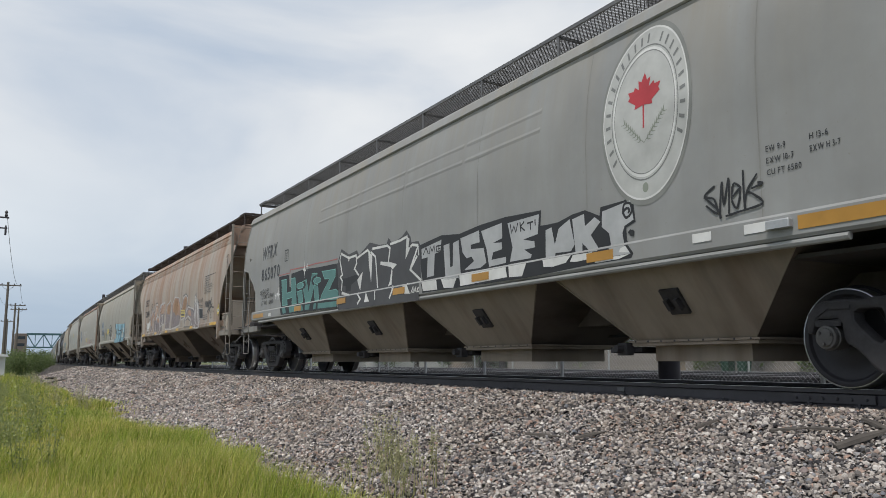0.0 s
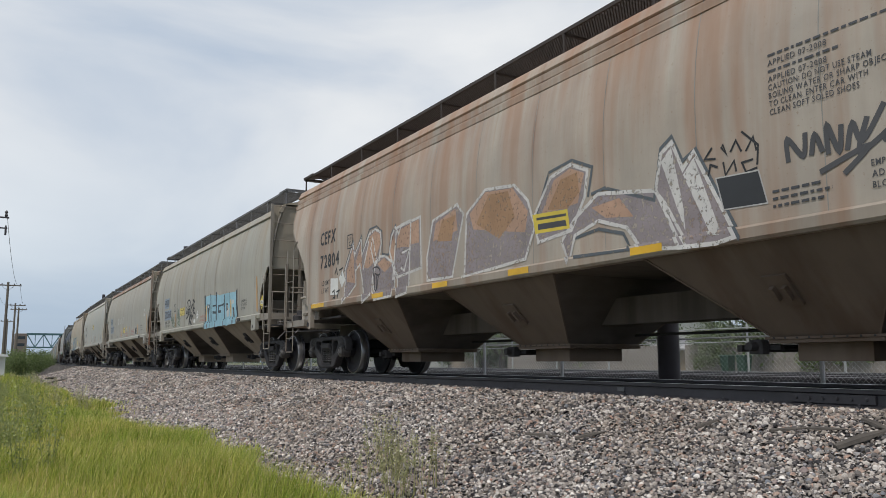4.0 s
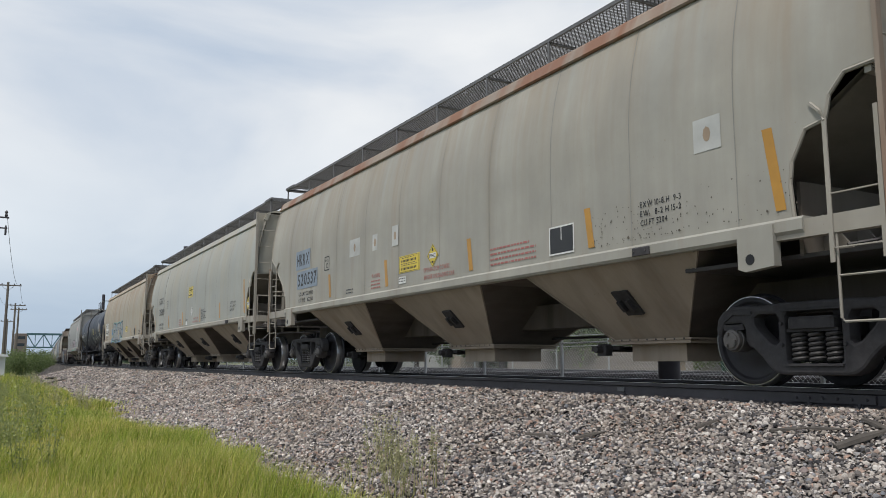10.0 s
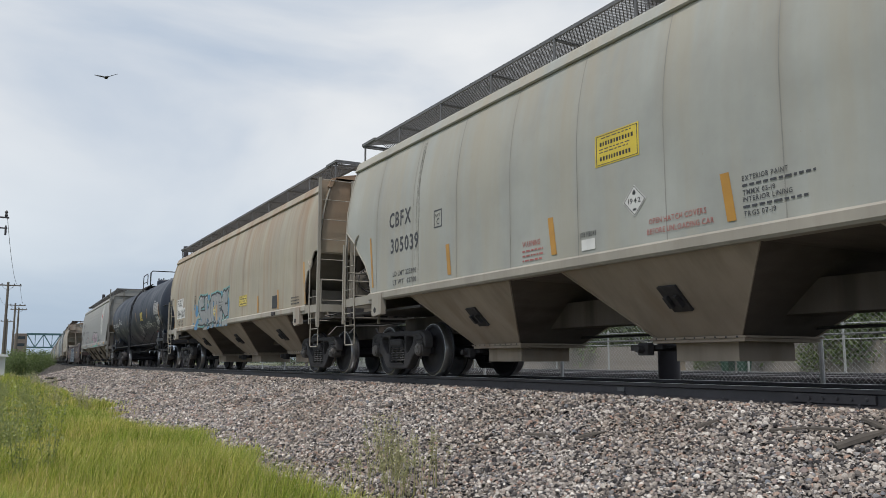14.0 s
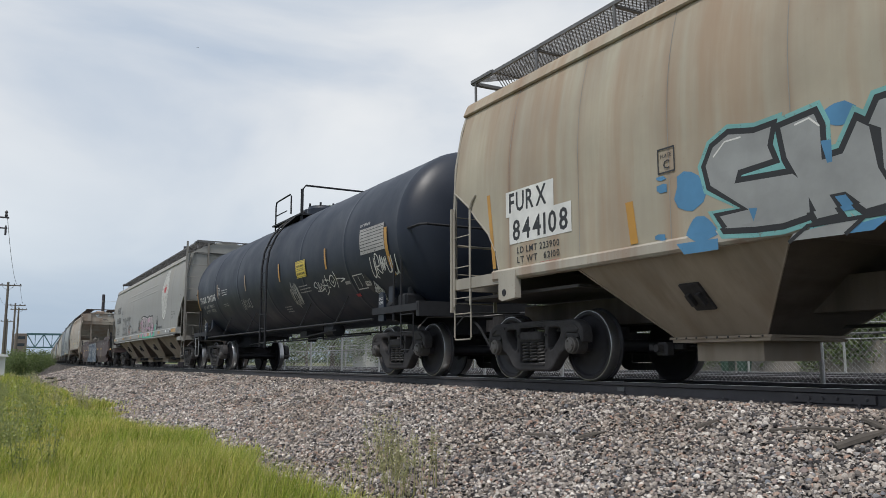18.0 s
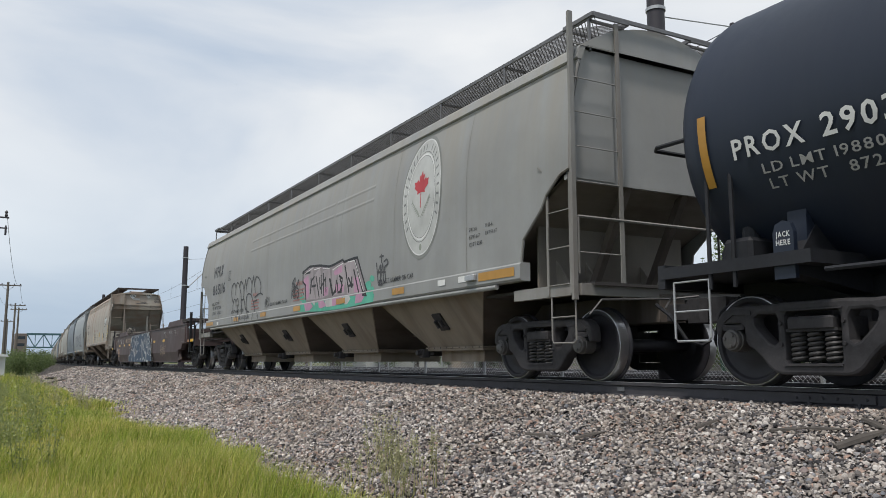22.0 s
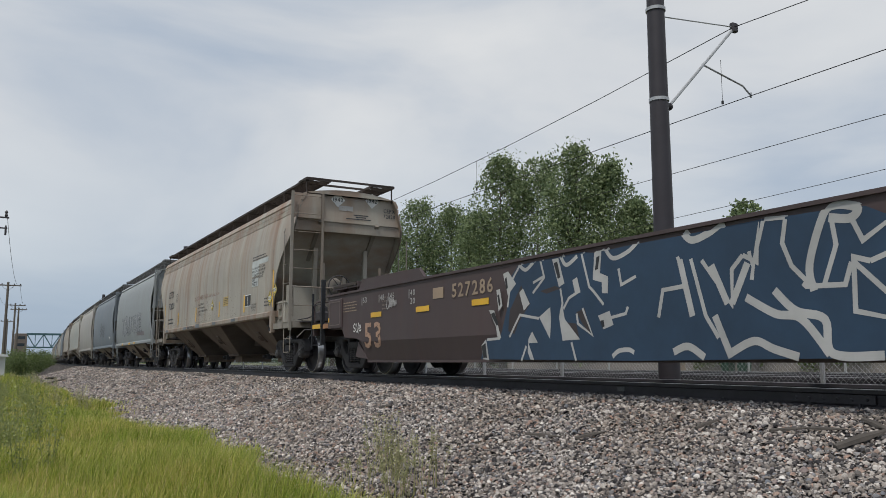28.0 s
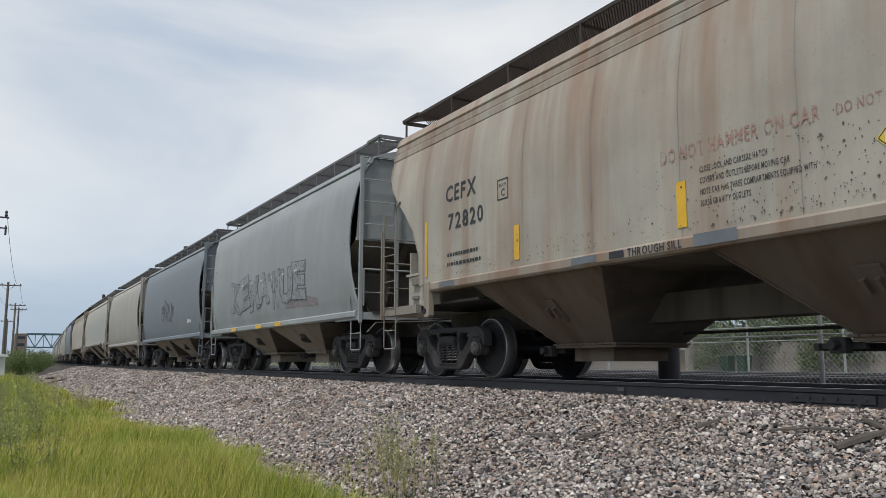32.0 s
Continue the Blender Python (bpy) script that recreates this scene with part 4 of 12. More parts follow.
        for x in (-0.5, 0.5):
            yb = end * (tc / 2 + 0.5)
            if style == "ribbed":
                x *= 1.5
                rib = Geo().prism([(yi - end * 0.02, zb0 + 0.05), (yi + end * 0.06, zb0 - 0.06), (yi - end * 1.75, 1.86), (yi - end * 1.85, 2.0)], 0, x - 0.05, x + 0.05)
                part("end_brace", rib, trim, car)
                continue
            rib = Geo().prism([(yi - end * 0.1, zb0), (yi + end * 0.02, zb0), (yb, 1.2), (yb - end * 0.12, 1.2)], 0, x - 0.05, x + 0.05)
            part("end_brace", rib, SHADED_GRIME, car)
        if style == "ribbed":
            yw = y_end - end * 0.68
            wall = part("bulkhead_plate", Geo().box(-1.36, 1.36, yw - 0.02, yw + 0.02, 1.16, 2.10), mat, car)
            for sx in (-1, 1):
                plate = Geo().box(min(sx * 1.36, sx * 1.39), max(sx * 1.36, sx * 1.39), *sorted((yw, y_end - end * 1.75)), 1.16, 1.68)
                plate.box(min(sx * 1.34, sx * 1.42), max(sx * 1.34, sx * 1.42), *sorted((yw + end * 0.04, y_end - end * 1.70)), 1.68, 1.72)
                part("wing_plate", plate, mat, wall)
                holder = Geo().bevel_box(min(sx * 1.39, sx * 1.45), max(sx * 1.39, sx * 1.45), *sorted((yw - end * 0.22, yw - end * 0.45)), 1.52, 1.64, 0.012)
                holder.bevel_box(min(sx * 1.39, sx * 1.44), max(sx * 1.39, sx * 1.44), *sorted((yw - end * 0.20, yw - end * 0.40)), 1.28, 1.34, 0.012)
                part("tag_holder", holder, SHADED_DUSTY, wall)
                strut = Geo().prism([(yw, 3.02), (yw + end * 0.10, 3.06), (yw + end * 0.04, 1.22), (yw - end * 0.04, 1.22)], 0, sx * 0.62, sx * 0.72)
                part("end_strut", strut, mat, wall)
        shear = Geo().box(-1.30, 1.30, min(end * (tc / 2 - 1.3), end * (tc / 2 + 1.45)), max(end * (tc / 2 - 1.3), end * (tc / 2 + 1.45)), 1.16, 1.20)
        part("shear_plate", shear, SOOT, car)
        y_sill = y_end + end * (0.03 if style != "ribbed" else 0.10)
        beam0, beam1 = (1.31, 1.47) if style == "grain" else (1.04, 1.18)
        part("end_sill", Geo().box(-1.46, 1.46, y_sill - 0.05, y_sill + 0.05, beam0, beam1), trim, car)
        cross = Geo().tube([(-1.46, y_sill, 2.0), (1.46, y_sill, 2.0)], 0.02).tube([(-1.46, y_sill, 1.3), (-1.46, y_sill, 2.0)], 0.02).tube([(1.46, y_sill, 1.3), (1.46, y_sill, 2.0)], 0.02)
        part("hand_rail", cross, trim, car)
        full = end < 0
        for sx in (-1, 1):
            top = z_eave + (0.40 if style == "malt" else 0.0) if full == (sx < 0) else 2.55
            root = ladder(car, (sx * 1.52, y_sill), (sx * 0.76, y_sill), 1.0, top, 0.44, trim, stile=0.030)
            z_lad = {"ribbed": 3.30, "grain": 2.30, "malt": 2.55, "round": 2.4}[style] if end < 0 else 2.50 if style == "grain" else 2.85
            ladder(car, (sx * 1.53, y_sill - end * 0.06), (sx * 1.53, y_sill - end * 0.52), 1.06, z_lad, 0.46, trim, rungs=int((z_lad - 1.06) / 0.46), stile=0.020)
            bend = Geo().tube([(sx * 1.53, y_sill - end * 0.52, z_lad - 0.02), (sx * 1.53, y_sill - end * 0.56, z_lad + 0.07), (sx * (half(z_lad) + 0.01), y_sill - end * 0.66, z_lad + 0.17)], 0.018, 5)
            part("ladder_foot", bend, trim, root)
            post = Geo().box(min(sx * 1.49, sx * 1.555), max(sx * 1.49, sx * 1.555), y_sill - 0.022, y_sill + 0.022, 0.98, top + 0.01)
            part("corner_angle", post, corner or trim, root, "upright corner angle of the ladder")
            side_beam = Geo().box(min(sx * 1.42, sx * 1.52), max(sx * 1.42, sx * 1.52), min(y_sill, y_sill - end * 1.3), max(y_sill, y_sill - end * 1.3), beam0, beam1)
            part("step_beam", side_beam, trim, car)
            if full == (sx < 0):
                panel = Geo().box(min(sx * 0.78, sx * 1.46), max(sx * 0.78, sx * 1.46), y_sill - end * 0.10 - 0.012, y_sill - end * 0.10 + 0.012, zb0, z_eave)
                part("corner_panel", panel, end_paint or mat, car)
        stirrup(car, y_sill - end * 0.26, end, trim, -1.50, *((0.57, 1.33) if style == "grain" else (0.47, 1.10)))
        add_coupler(car, end, tc / 2 + 2.0)
        if style == "grain" or (end > 0) != (style == "ribbed"):
            brake_gear(car, y_sill - end * 0.12, end)
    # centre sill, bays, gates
    part("centre_sill", Geo().box(-0.22, 0.22, -tc / 2 - 1.4, tc / 2 + 1.4, 0.74, 1.10), SHADED_GRIME, car)
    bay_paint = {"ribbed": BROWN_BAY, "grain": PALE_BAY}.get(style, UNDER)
    pitch, zg, zt = st["pitch"], st["gate"], s0 + 0.004
    for k in range(bays):
        y = pitch * (k - (bays - 1) / 2) + st.get("shift", 0.0)
        hl, tl = st["top"], st["low"]
        top = [(-1.43, y - hl, zt), (1.43, y - hl, zt), (1.43, y + hl, zt), (-1.43, y + hl, zt)]
        ow = st.get("outlet", 0.80)
        yo = y + st.get("off", 0.10)
        mid = [(-ow, yo - tl, zg), (ow, yo - tl, zg), (ow, yo + tl, zg), (-ow, yo + tl, zg)]
        low = [(-ow + 0.02, yo - tl + 0.01, zg - 0.03), (ow - 0.02, yo - tl + 0.01, zg - 0.03), (ow - 0.02, yo + tl - 0.01, zg - 0.03), (-ow + 0.02, yo + tl - 0.01, zg - 0.03)]
        if k:
            yr = y - pitch / 2
            gap = pitch / 2 - hl
            ridge = Geo().loft([[(-1.42, yr - gap, zt), (-1.42, yr, zt + 0.62 * gap), (-1.42, yr + gap, zt)], [(1.42, yr - gap, zt), (1.42, yr, zt + 0.62 * gap), (1.42, yr + gap, zt)]], closed=True)
            part("bay_ridge", ridge, SHADED_GRIME, car)
        # end slopes get the darker paint for their shade, the sides a lit tone
        bay = part("hopper_bay", Geo().loft([low, mid, top], caps=True), SHADED_GRIME, car)
        for sx in (-1, 1):
            for e in (-1, 1):
                part("bay_flange", Geo().tube([(sx * 1.445, y + e * (hl - 0.01), zt), (sx * (ow + 0.015), yo + e * tl, zg)], 0.014, 4), bay_paint, bay)
            skin = Geo().loft([[(sx * (1.43 + d), y - hl, zt), (sx * (1.43 + d), y + hl, zt), (sx * (ow + d), yo + tl, zg), (sx * (ow + d), yo - tl, zg)] for d in (0.001, 0.010)], caps=True)
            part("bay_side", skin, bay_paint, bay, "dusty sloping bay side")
            plate = Geo()
            for u0, u1, w in ((0.33, 0.64, 0.27),):
                def on(u, dy, lift):
                    return (sx * (1.435 - (1.43 - ow) * u + lift), y + dy, zt - (zt - zg) * u - lift * 0.8)
                plate.loft([[on(u0, -w / 2, l), on(u0, w / 2, l), on(u1, w / 2, l), on(u1, -w / 2, l)] for l in (0.0, 0.028)], caps=True)
                plate.loft([[on(u0 + 0.1, d - 0.025, l), on(u0 + 0.1, d + 0.025, l), on(u1 - 0.08, d + 0.025, l), on(u1 - 0.08, d - 0.025, l)] for d in (-0.07,) for l in (0.0, 0.07)], caps=True)
                plate.loft([[on(u0 + 0.1, d - 0.025, l), on(u0 + 0.1, d + 0.025, l), on(u1 - 0.08, d + 0.025, l), on(u1 - 0.08, d - 0.025, l)] for d in (0.07,) for l in (0.0, 0.07)], caps=True)
            part("vibrator_bracket", plate, BROWN_BAY if style == "ribbed" else IRON, bay, "grimy bracket on the sloping bay side")
        gate = Geo().box(-ow - 0.04, ow + 0.04, yo - tl - 0.06, yo + tl + 0.06, zg - 0.05, zg - 0.015).box(-ow + 0.12, ow - 0.12, yo - tl + 0.16, yo + tl - 0.16, 0.25, zg - 0.05)
        gate.box(-ow - 0.06, ow + 0.06, yo - tl - 0.09, yo + tl + 0.09, zg - 0.012, zg + 0.012)
        gate_ob = part("outlet_gate", gate, bay_paint, bay)
        rod = Geo().tube([(-ow - 0.10, yo + tl + 0.18, 0.40), (ow + 0.10, yo + tl + 0.18, 0.40)], 0.028, 8)
        for e in (-1, 1):
            rod.bevel_box(e * (ow + 0.04) - 0.07, e * (ow + 0.04) + 0.07, yo + tl + 0.10, yo + tl + 0.27, 0.32, 0.47, 0.02)
            rod.lathe([(e * (ow + 0.11), 0.05), (e * (ow + 0.20), 0.045)], 0, 8, (0, yo + tl + 0.18, 0.40))
        part("gate_capstan", rod, IRON, gate_ob)
        for e in (-1, 1):
            rack = Geo().box(e * (ow - 0.06) - 0.03, e * (ow - 0.06) + 0.03, yo + tl - 0.02, yo + tl + 0.48, zg - 0.115, zg - 0.065)
            part("gate_rack", rack, IRON, gate_ob)
        bar = Geo().box(-ow, ow, yo + tl + 0.44, yo + tl + 0.50, zg - 0.13, zg - 0.06)
        part("gate_bar", bar, IRON, gate_ob)
        bolts = Geo()
        for k in range(9):
            bolts.lathe([(-ow - 0.066, 0.011), (-ow - 0.052, 0.013)], 0, 6, (0, yo - tl + 0.02 + k * (2 * tl - 0.04) / 8, zg))
        part("gate_bolts", bolts, IRON, gate_ob)
    # brake rigging under the floor
    gear = Geo().tube([(0.5, -tc / 2 + 1.0, 0.62), (0.5, tc / 2 - 1.0, 0.62)], 0.022, 6)
    part("brake_pipe", gear, IRON, car)
    return car, half


def brake_gear(car, y, end):
    """The hand brake on a car's end: wheel, gear housing, chain and post; air reservoir and valve on the end platform."""
    yo = y + end * 0.10
    g = Geo().lathe([(yo - 0.05, 0.045), (yo + 0.05, 0.04)], 1, 10, (-0.30, 0, 2.05))
    g.tube([(-0.30 + 0.27 * math.cos(k * math.pi / 12), yo, 2.05 + 0.27 * math.sin(k * math.pi / 12)) for k in range(24)], 0.016, 6, closed=True)
    for k in range(6):
        a = k * math.pi / 3 + 0.2
        g.tube([(-0.30, yo, 2.05), (-0.30 + 0.14 * math.cos(a), yo + end * 0.012, 2.05 + 0.14 * math.sin(a)), (-0.30 + 0.265 * math.cos(a), yo, 2.05 + 0.265 * math.sin(a))], 0.011, 4)
    part("brake_wheel", g, IRON, car)
    h = Geo().lathe([(y - end * 0.12, 0.20), (y - end * 0.02, 0.21), (y + end * 0.03, 0.16), (y + end * 0.05, 0.07)], 1, 18, (-0.38, 0, 2.06))
    h.bevel_box(-0.56, -0.24, *sorted((y - end * 0.13, y - end * 0.03)), 1.70, 2.05, 0.025)
    box = part("brake_housing", h, SHADED_DUSTY, car, smooth=True)
    chain = Geo()
    for k in range(9):
        z = 1.68 - k * 0.045
        chain.tube([(-0.40 + 0.016 * math.cos(a) * (k % 2), y - end * 0.06 + 0.016 * math.cos(a) * (1 - k % 2), z + 0.03 * math.sin(a)) for a in (0, 1.05, 2.09, 3.14, 4.19, 5.24)], 0.006, 4, closed=True)
    part("brake_chain", chain, SPRING, box)
    post = Geo().box(-0.70, -0.60, *sorted((y - end * 0.16, y - end * 0.08)), 1.18, 2.62).box(-0.14, -0.06, *sorted((y - end * 0.16, y - end * 0.08)), 1.18, 2.3)
    part("brake_post", post, SHADED_DUSTY, car)
    tank = Geo().lathe([(-0.55, 0.05), (-0.5, 0.17), (0.35, 0.17), (0.4, 0.05)], 0, 16, (0.4, y - end * 0.75, 1.42))
    part("air_reservoir", tank, IRON, car, smooth=True)
    valve = Geo().bevel_box(-0.95, -0.6, y - 0.5, y - 0.2, 1.2, 1.42, 0.04).lathe([(1.40, 0.1), (1.52, 0.09), (1.55, 0.05)], 2, 12, (-0.78, y - 0.35, 0))
    part("brake_valve", valve, IRON, car)
    pipe = Geo().tube([(-1.1, y - end * 0.55, 1.26), (-0.9, y - end * 0.40, 1.30), (-0.5, y - end * 0.35, 1.46), (0.0, y - end * 0.5, 1.48), (0.6, y - end * 0.75, 1.42)], 0.016, 5)
    part("air_pipe", pipe, SPRING, car)


DARK_GRATE = plain("rusty_dark_grate_steel", (0.055, 0.044, 0.040), 0.7, 0.1, 0.3, 15, 0.05)
GRATE = plain("dusty_grate_steel", (0.16, 0.16, 0.165), 0.6, 0.3, 0.2, 15, 0.05)


# ------------------------------------------------------------ tank car
def tank_car():
    car = thing("tank_car", "black tank car with white stencils and orange reflector strips", "freight car", "train")
    mat = PAINT["tank"]
    tc, r, zc = 13.7, 1.53, 2.57
    L = 7.75
    prof = []
    for k in range(9):
        a = k / 8 * math.pi / 2
        prof.append((-L - 0.62 * math.cos(a), r * math.sin(a) if k else 0.02))
    prof += [(-L + 0.03, r + 0.004), (-L + 0.05, r), (-L + 0.2, r)]
    for y in (-5.3, -2.7, 0.0, 2.7, 5.3):
        prof += [(y - 0.12, r), (y - 0.03, r), (y - 0.012, r + 0.006), (y + 0.012, r + 0.006), (y + 0.03, r), (y + 0.12, r)]
    prof += [(L - 0.2, r), (L - 0.05, r), (L - 0.03, r + 0.004)]
    for k in range(9):
        a = (1 - k / 8) * math.pi / 2
        prof.append((L + 0.62 * math.cos(a), r * math.sin(a) if k < 8 else 0.02))
    part("tank_shell", Geo().lathe(prof, 1, 56, (0, 0, zc)), mat, car, smooth=True)
    man = Geo().lathe([(4.05, 0.42), (4.28, 0.42), (4.30, 0.40), (4.36, 0.38), (4.38, 0.10)], 2, 20, (0, 0, 0))
    part("manway", man, mat, car, smooth=True)
    deck = Geo()
    for sx in (-1, 1):
        deck.box(min(sx * 0.5, sx * 0.98), max(sx * 0.5, sx * 0.98), -1.0, 1.3, 3.93, 3.97)
    part("platform", deck, BLACK, car)
    for sx in (-1, 1):
        rail = Geo().tube([(sx * 0.9, 1.25, 3.78), (sx * 0.9, 1.25, 4.52), (sx * 0.9, 1.18, 4.62), (sx * 0.9, 0.05, 4.64), (sx * 0.9, -0.05, 4.58), (sx * 0.9, -0.05, 4.10)], 0.022, 6)
        rail.tube([(sx * 0.9, 1.25, 4.24), (sx * 0.9, 0.3, 4.24)], 0.016, 5)
        part("platform_rail", rail, BLACK, car)
    hoop_rail = Geo().tube([(-0.9, -0.95, 3.80), (-0.9, -0.95, 4.60), (-0.82, -0.95, 4.70), (0.82, -0.95, 4.70), (0.9, -0.95, 4.60), (0.9, -0.95, 3.80)], 0.026, 6)
    hoop_rail.tube([(-0.9, -0.85, 3.80), (-0.9, -0.85, 4.62)], 0.022, 6)
    part("platform_rail", hoop_rail, BLACK, car)
    for k in range(6):
        a = k * math.pi / 3
        part("manway_bolt", Geo().lathe([(4.34, 0.03), (4.44, 0.03)], 2, 6, (0.36 * math.cos(a), 0.36 * math.sin(a), 0)), BLACK, car)
    part("valve_box", Geo().bevel_box(-0.3, 0.3, 0.5, 0.95, 4.05, 4.4, 0.04), mat, car)
    # curved side ladder
    for sx in (-1, 1):
        def hoop(z):
            if z < zc - 0.2:
                return sx * (r + 0.14)
            return sx * (math.sqrt(max((r + 0.14) ** 2 - (z - zc) ** 2, 0.2)))
        zz = [0.62, 1.2, 2.0, 2.6, 3.0, 3.4, 3.7, 3.95, 4.08]
        st = Geo()
        for y in (-0.60, -0.18):
            st.tube([(hoop(z), y, z) for z in zz], 0.026, 5)
        root = part("ladder", st, BLACK, car)
        for k in range(10):
            z = 0.72 + k * 0.35
            part("rung", Geo().tube([(hoop(z), -0.60, z), (hoop(z), -0.18, z)], 0.013, 5), BLACK, root)
        pipe = Geo().tube([(sx * 1.40, -tc / 2 + 0.4, 1.03), (sx * 1.40, tc / 2 - 0.4, 1.03)], 0.024, 6)
        for y in (-4.6, -2.4, 2.0, 4.6):
            pipe.tube([(sx * 1.40, y, 1.03), (sx * 1.22, y - 0.25, 1.58)], 0.016, 5)
        part("grab_rail", pipe, BLACK, car)
        for end in (-1, 1):
            y = end * (tc / 2)
            hand = Geo().tube([(sx * 1.42, y + end * 0.55, 1.15), (sx * 1.42, y + end * 0.55, 2.42), (sx * 1.42, y + end * 0.65, 2.52), (sx * 1.42, y + end * 1.52, 2.54), (sx * 1.34, y + end * 1.62, 2.54), (0, y + end * 1.62, 2.54)], 0.024, 6)
            hand.tube([(sx * 1.42, y + end * 0.55, 0.95), (sx * 1.42, y + end * 0.55, 2.1), (sx * 1.42, y + end * 0.85, 2.1), (sx * 1.42, y + end * 0.85, 0.95)], 0.022, 6)
            part("hand_rail", hand, BLACK, car)
            bol = Geo().prism([(sx * 0.3, 0.88), (sx * 1.36, 1.02), (sx * 1.36, 1.16), (sx * 1.08, 1.50), (sx * 0.9, 1.34), (sx * 0.3, 1.2)], 1, y - 0.11, y + 0.11)
            part("body_bolster", bol, BLACK, car)
            pad = Geo().prism([(y - 0.11, 0.98), (y - 0.11, 1.40), (y - 0.08, 1.48), (y, 1.51), (y + 0.08, 1.48), (y + 0.11, 1.40), (y + 0.11, 0.98)], 0, sx * 1.36, sx * 1.41)
            part("jacking_pad", pad, mat, car, "rounded jacking pad plate")
            sad = Geo().prism([(sx * 1.02, 1.2), (sx * 1.22, 1.24), (sx * 1.20, 1.66), (sx * 1.08, 1.46)], 1, y - 0.10, y + 0.10)
            part("saddle_plate", sad, mat, car)
            gear = Geo().bevel_box(min(sx * 0.9, sx * 1.3), max(sx * 0.9, sx * 1.3), *sorted((y + end * 0.45, y + end * 0.80)), 1.22, 1.44, 0.04).lathe([(1.44, 0.09), (1.56, 0.08), (1.58, 0.04)], 2, 12, (sx * 1.08, y + end * 0.62, 0))
            part("valve_gear", gear, BLACK, car)
            deck_end = Geo().box(min(sx * 0.3, sx * 1.45), max(sx * 0.3, sx * 1.45), min(y - end * 0.3, y + end * 1.5), max(y - end * 0.3, y + end * 1.5), 1.10, 1.22)
            part("end_platform", deck_end, BLACK, car)
    for end in (-1, 1):
        stub = Geo().box(-0.25, 0.25, min(end * (tc / 2 - 1.2), end * (tc / 2 + 1.5)), max(end * (tc / 2 - 1.2), end * (tc / 2 + 1.5)), 0.72, 1.2)
        part("stub_sill", stub, BLACK, car)
        stirrup(car, end * (tc / 2 + 1.1), end, GALV if end > 0 else BLACK, -1.43)
        add_coupler(car, end, tc / 2 + 2.0)
        head = Geo().box(-1.44, 1.44, end * (tc / 2 + 1.5) - 0.05, end * (tc / 2 + 1.5) + 0.05, 1.0, 1.25)
        part("head_block", head, BLACK, car)
    brake_gear(car, tc / 2 + 1.35, 1)
    outlet = Geo().lathe([(0.78, 0.12), (1.2, 0.14)], 2, 12, (0, 0.6, 0)).box(-0.25, 0.25, 0.35, 0.85, 0.9, 1.15)
    part("bottom_outlet", outlet, BLACK, car)
    rods = Geo().tube([(-0.6, -4.6, 0.82), (-0.6, 4.4, 0.78)], 0.02, 5).tube([(-0.9, -3.4, 0.95), (-0.9, -0.4, 0.80)], 0.018, 5).tube([(-0.9, -3.4, 0.75), (-0.9, -2.6, 0.75), (-0.9, -2.6, 1.15)], 0.018, 5)
    rods.lathe([(-2.6, 0.05), (-2.55, 0.16), (-2.0, 0.16), (-1.95, 0.05)], 1, 12, (-0.5, 0, 0.98))
    part("brake_rigging", rods, BLACK, car, smooth=True)
    return car, tc


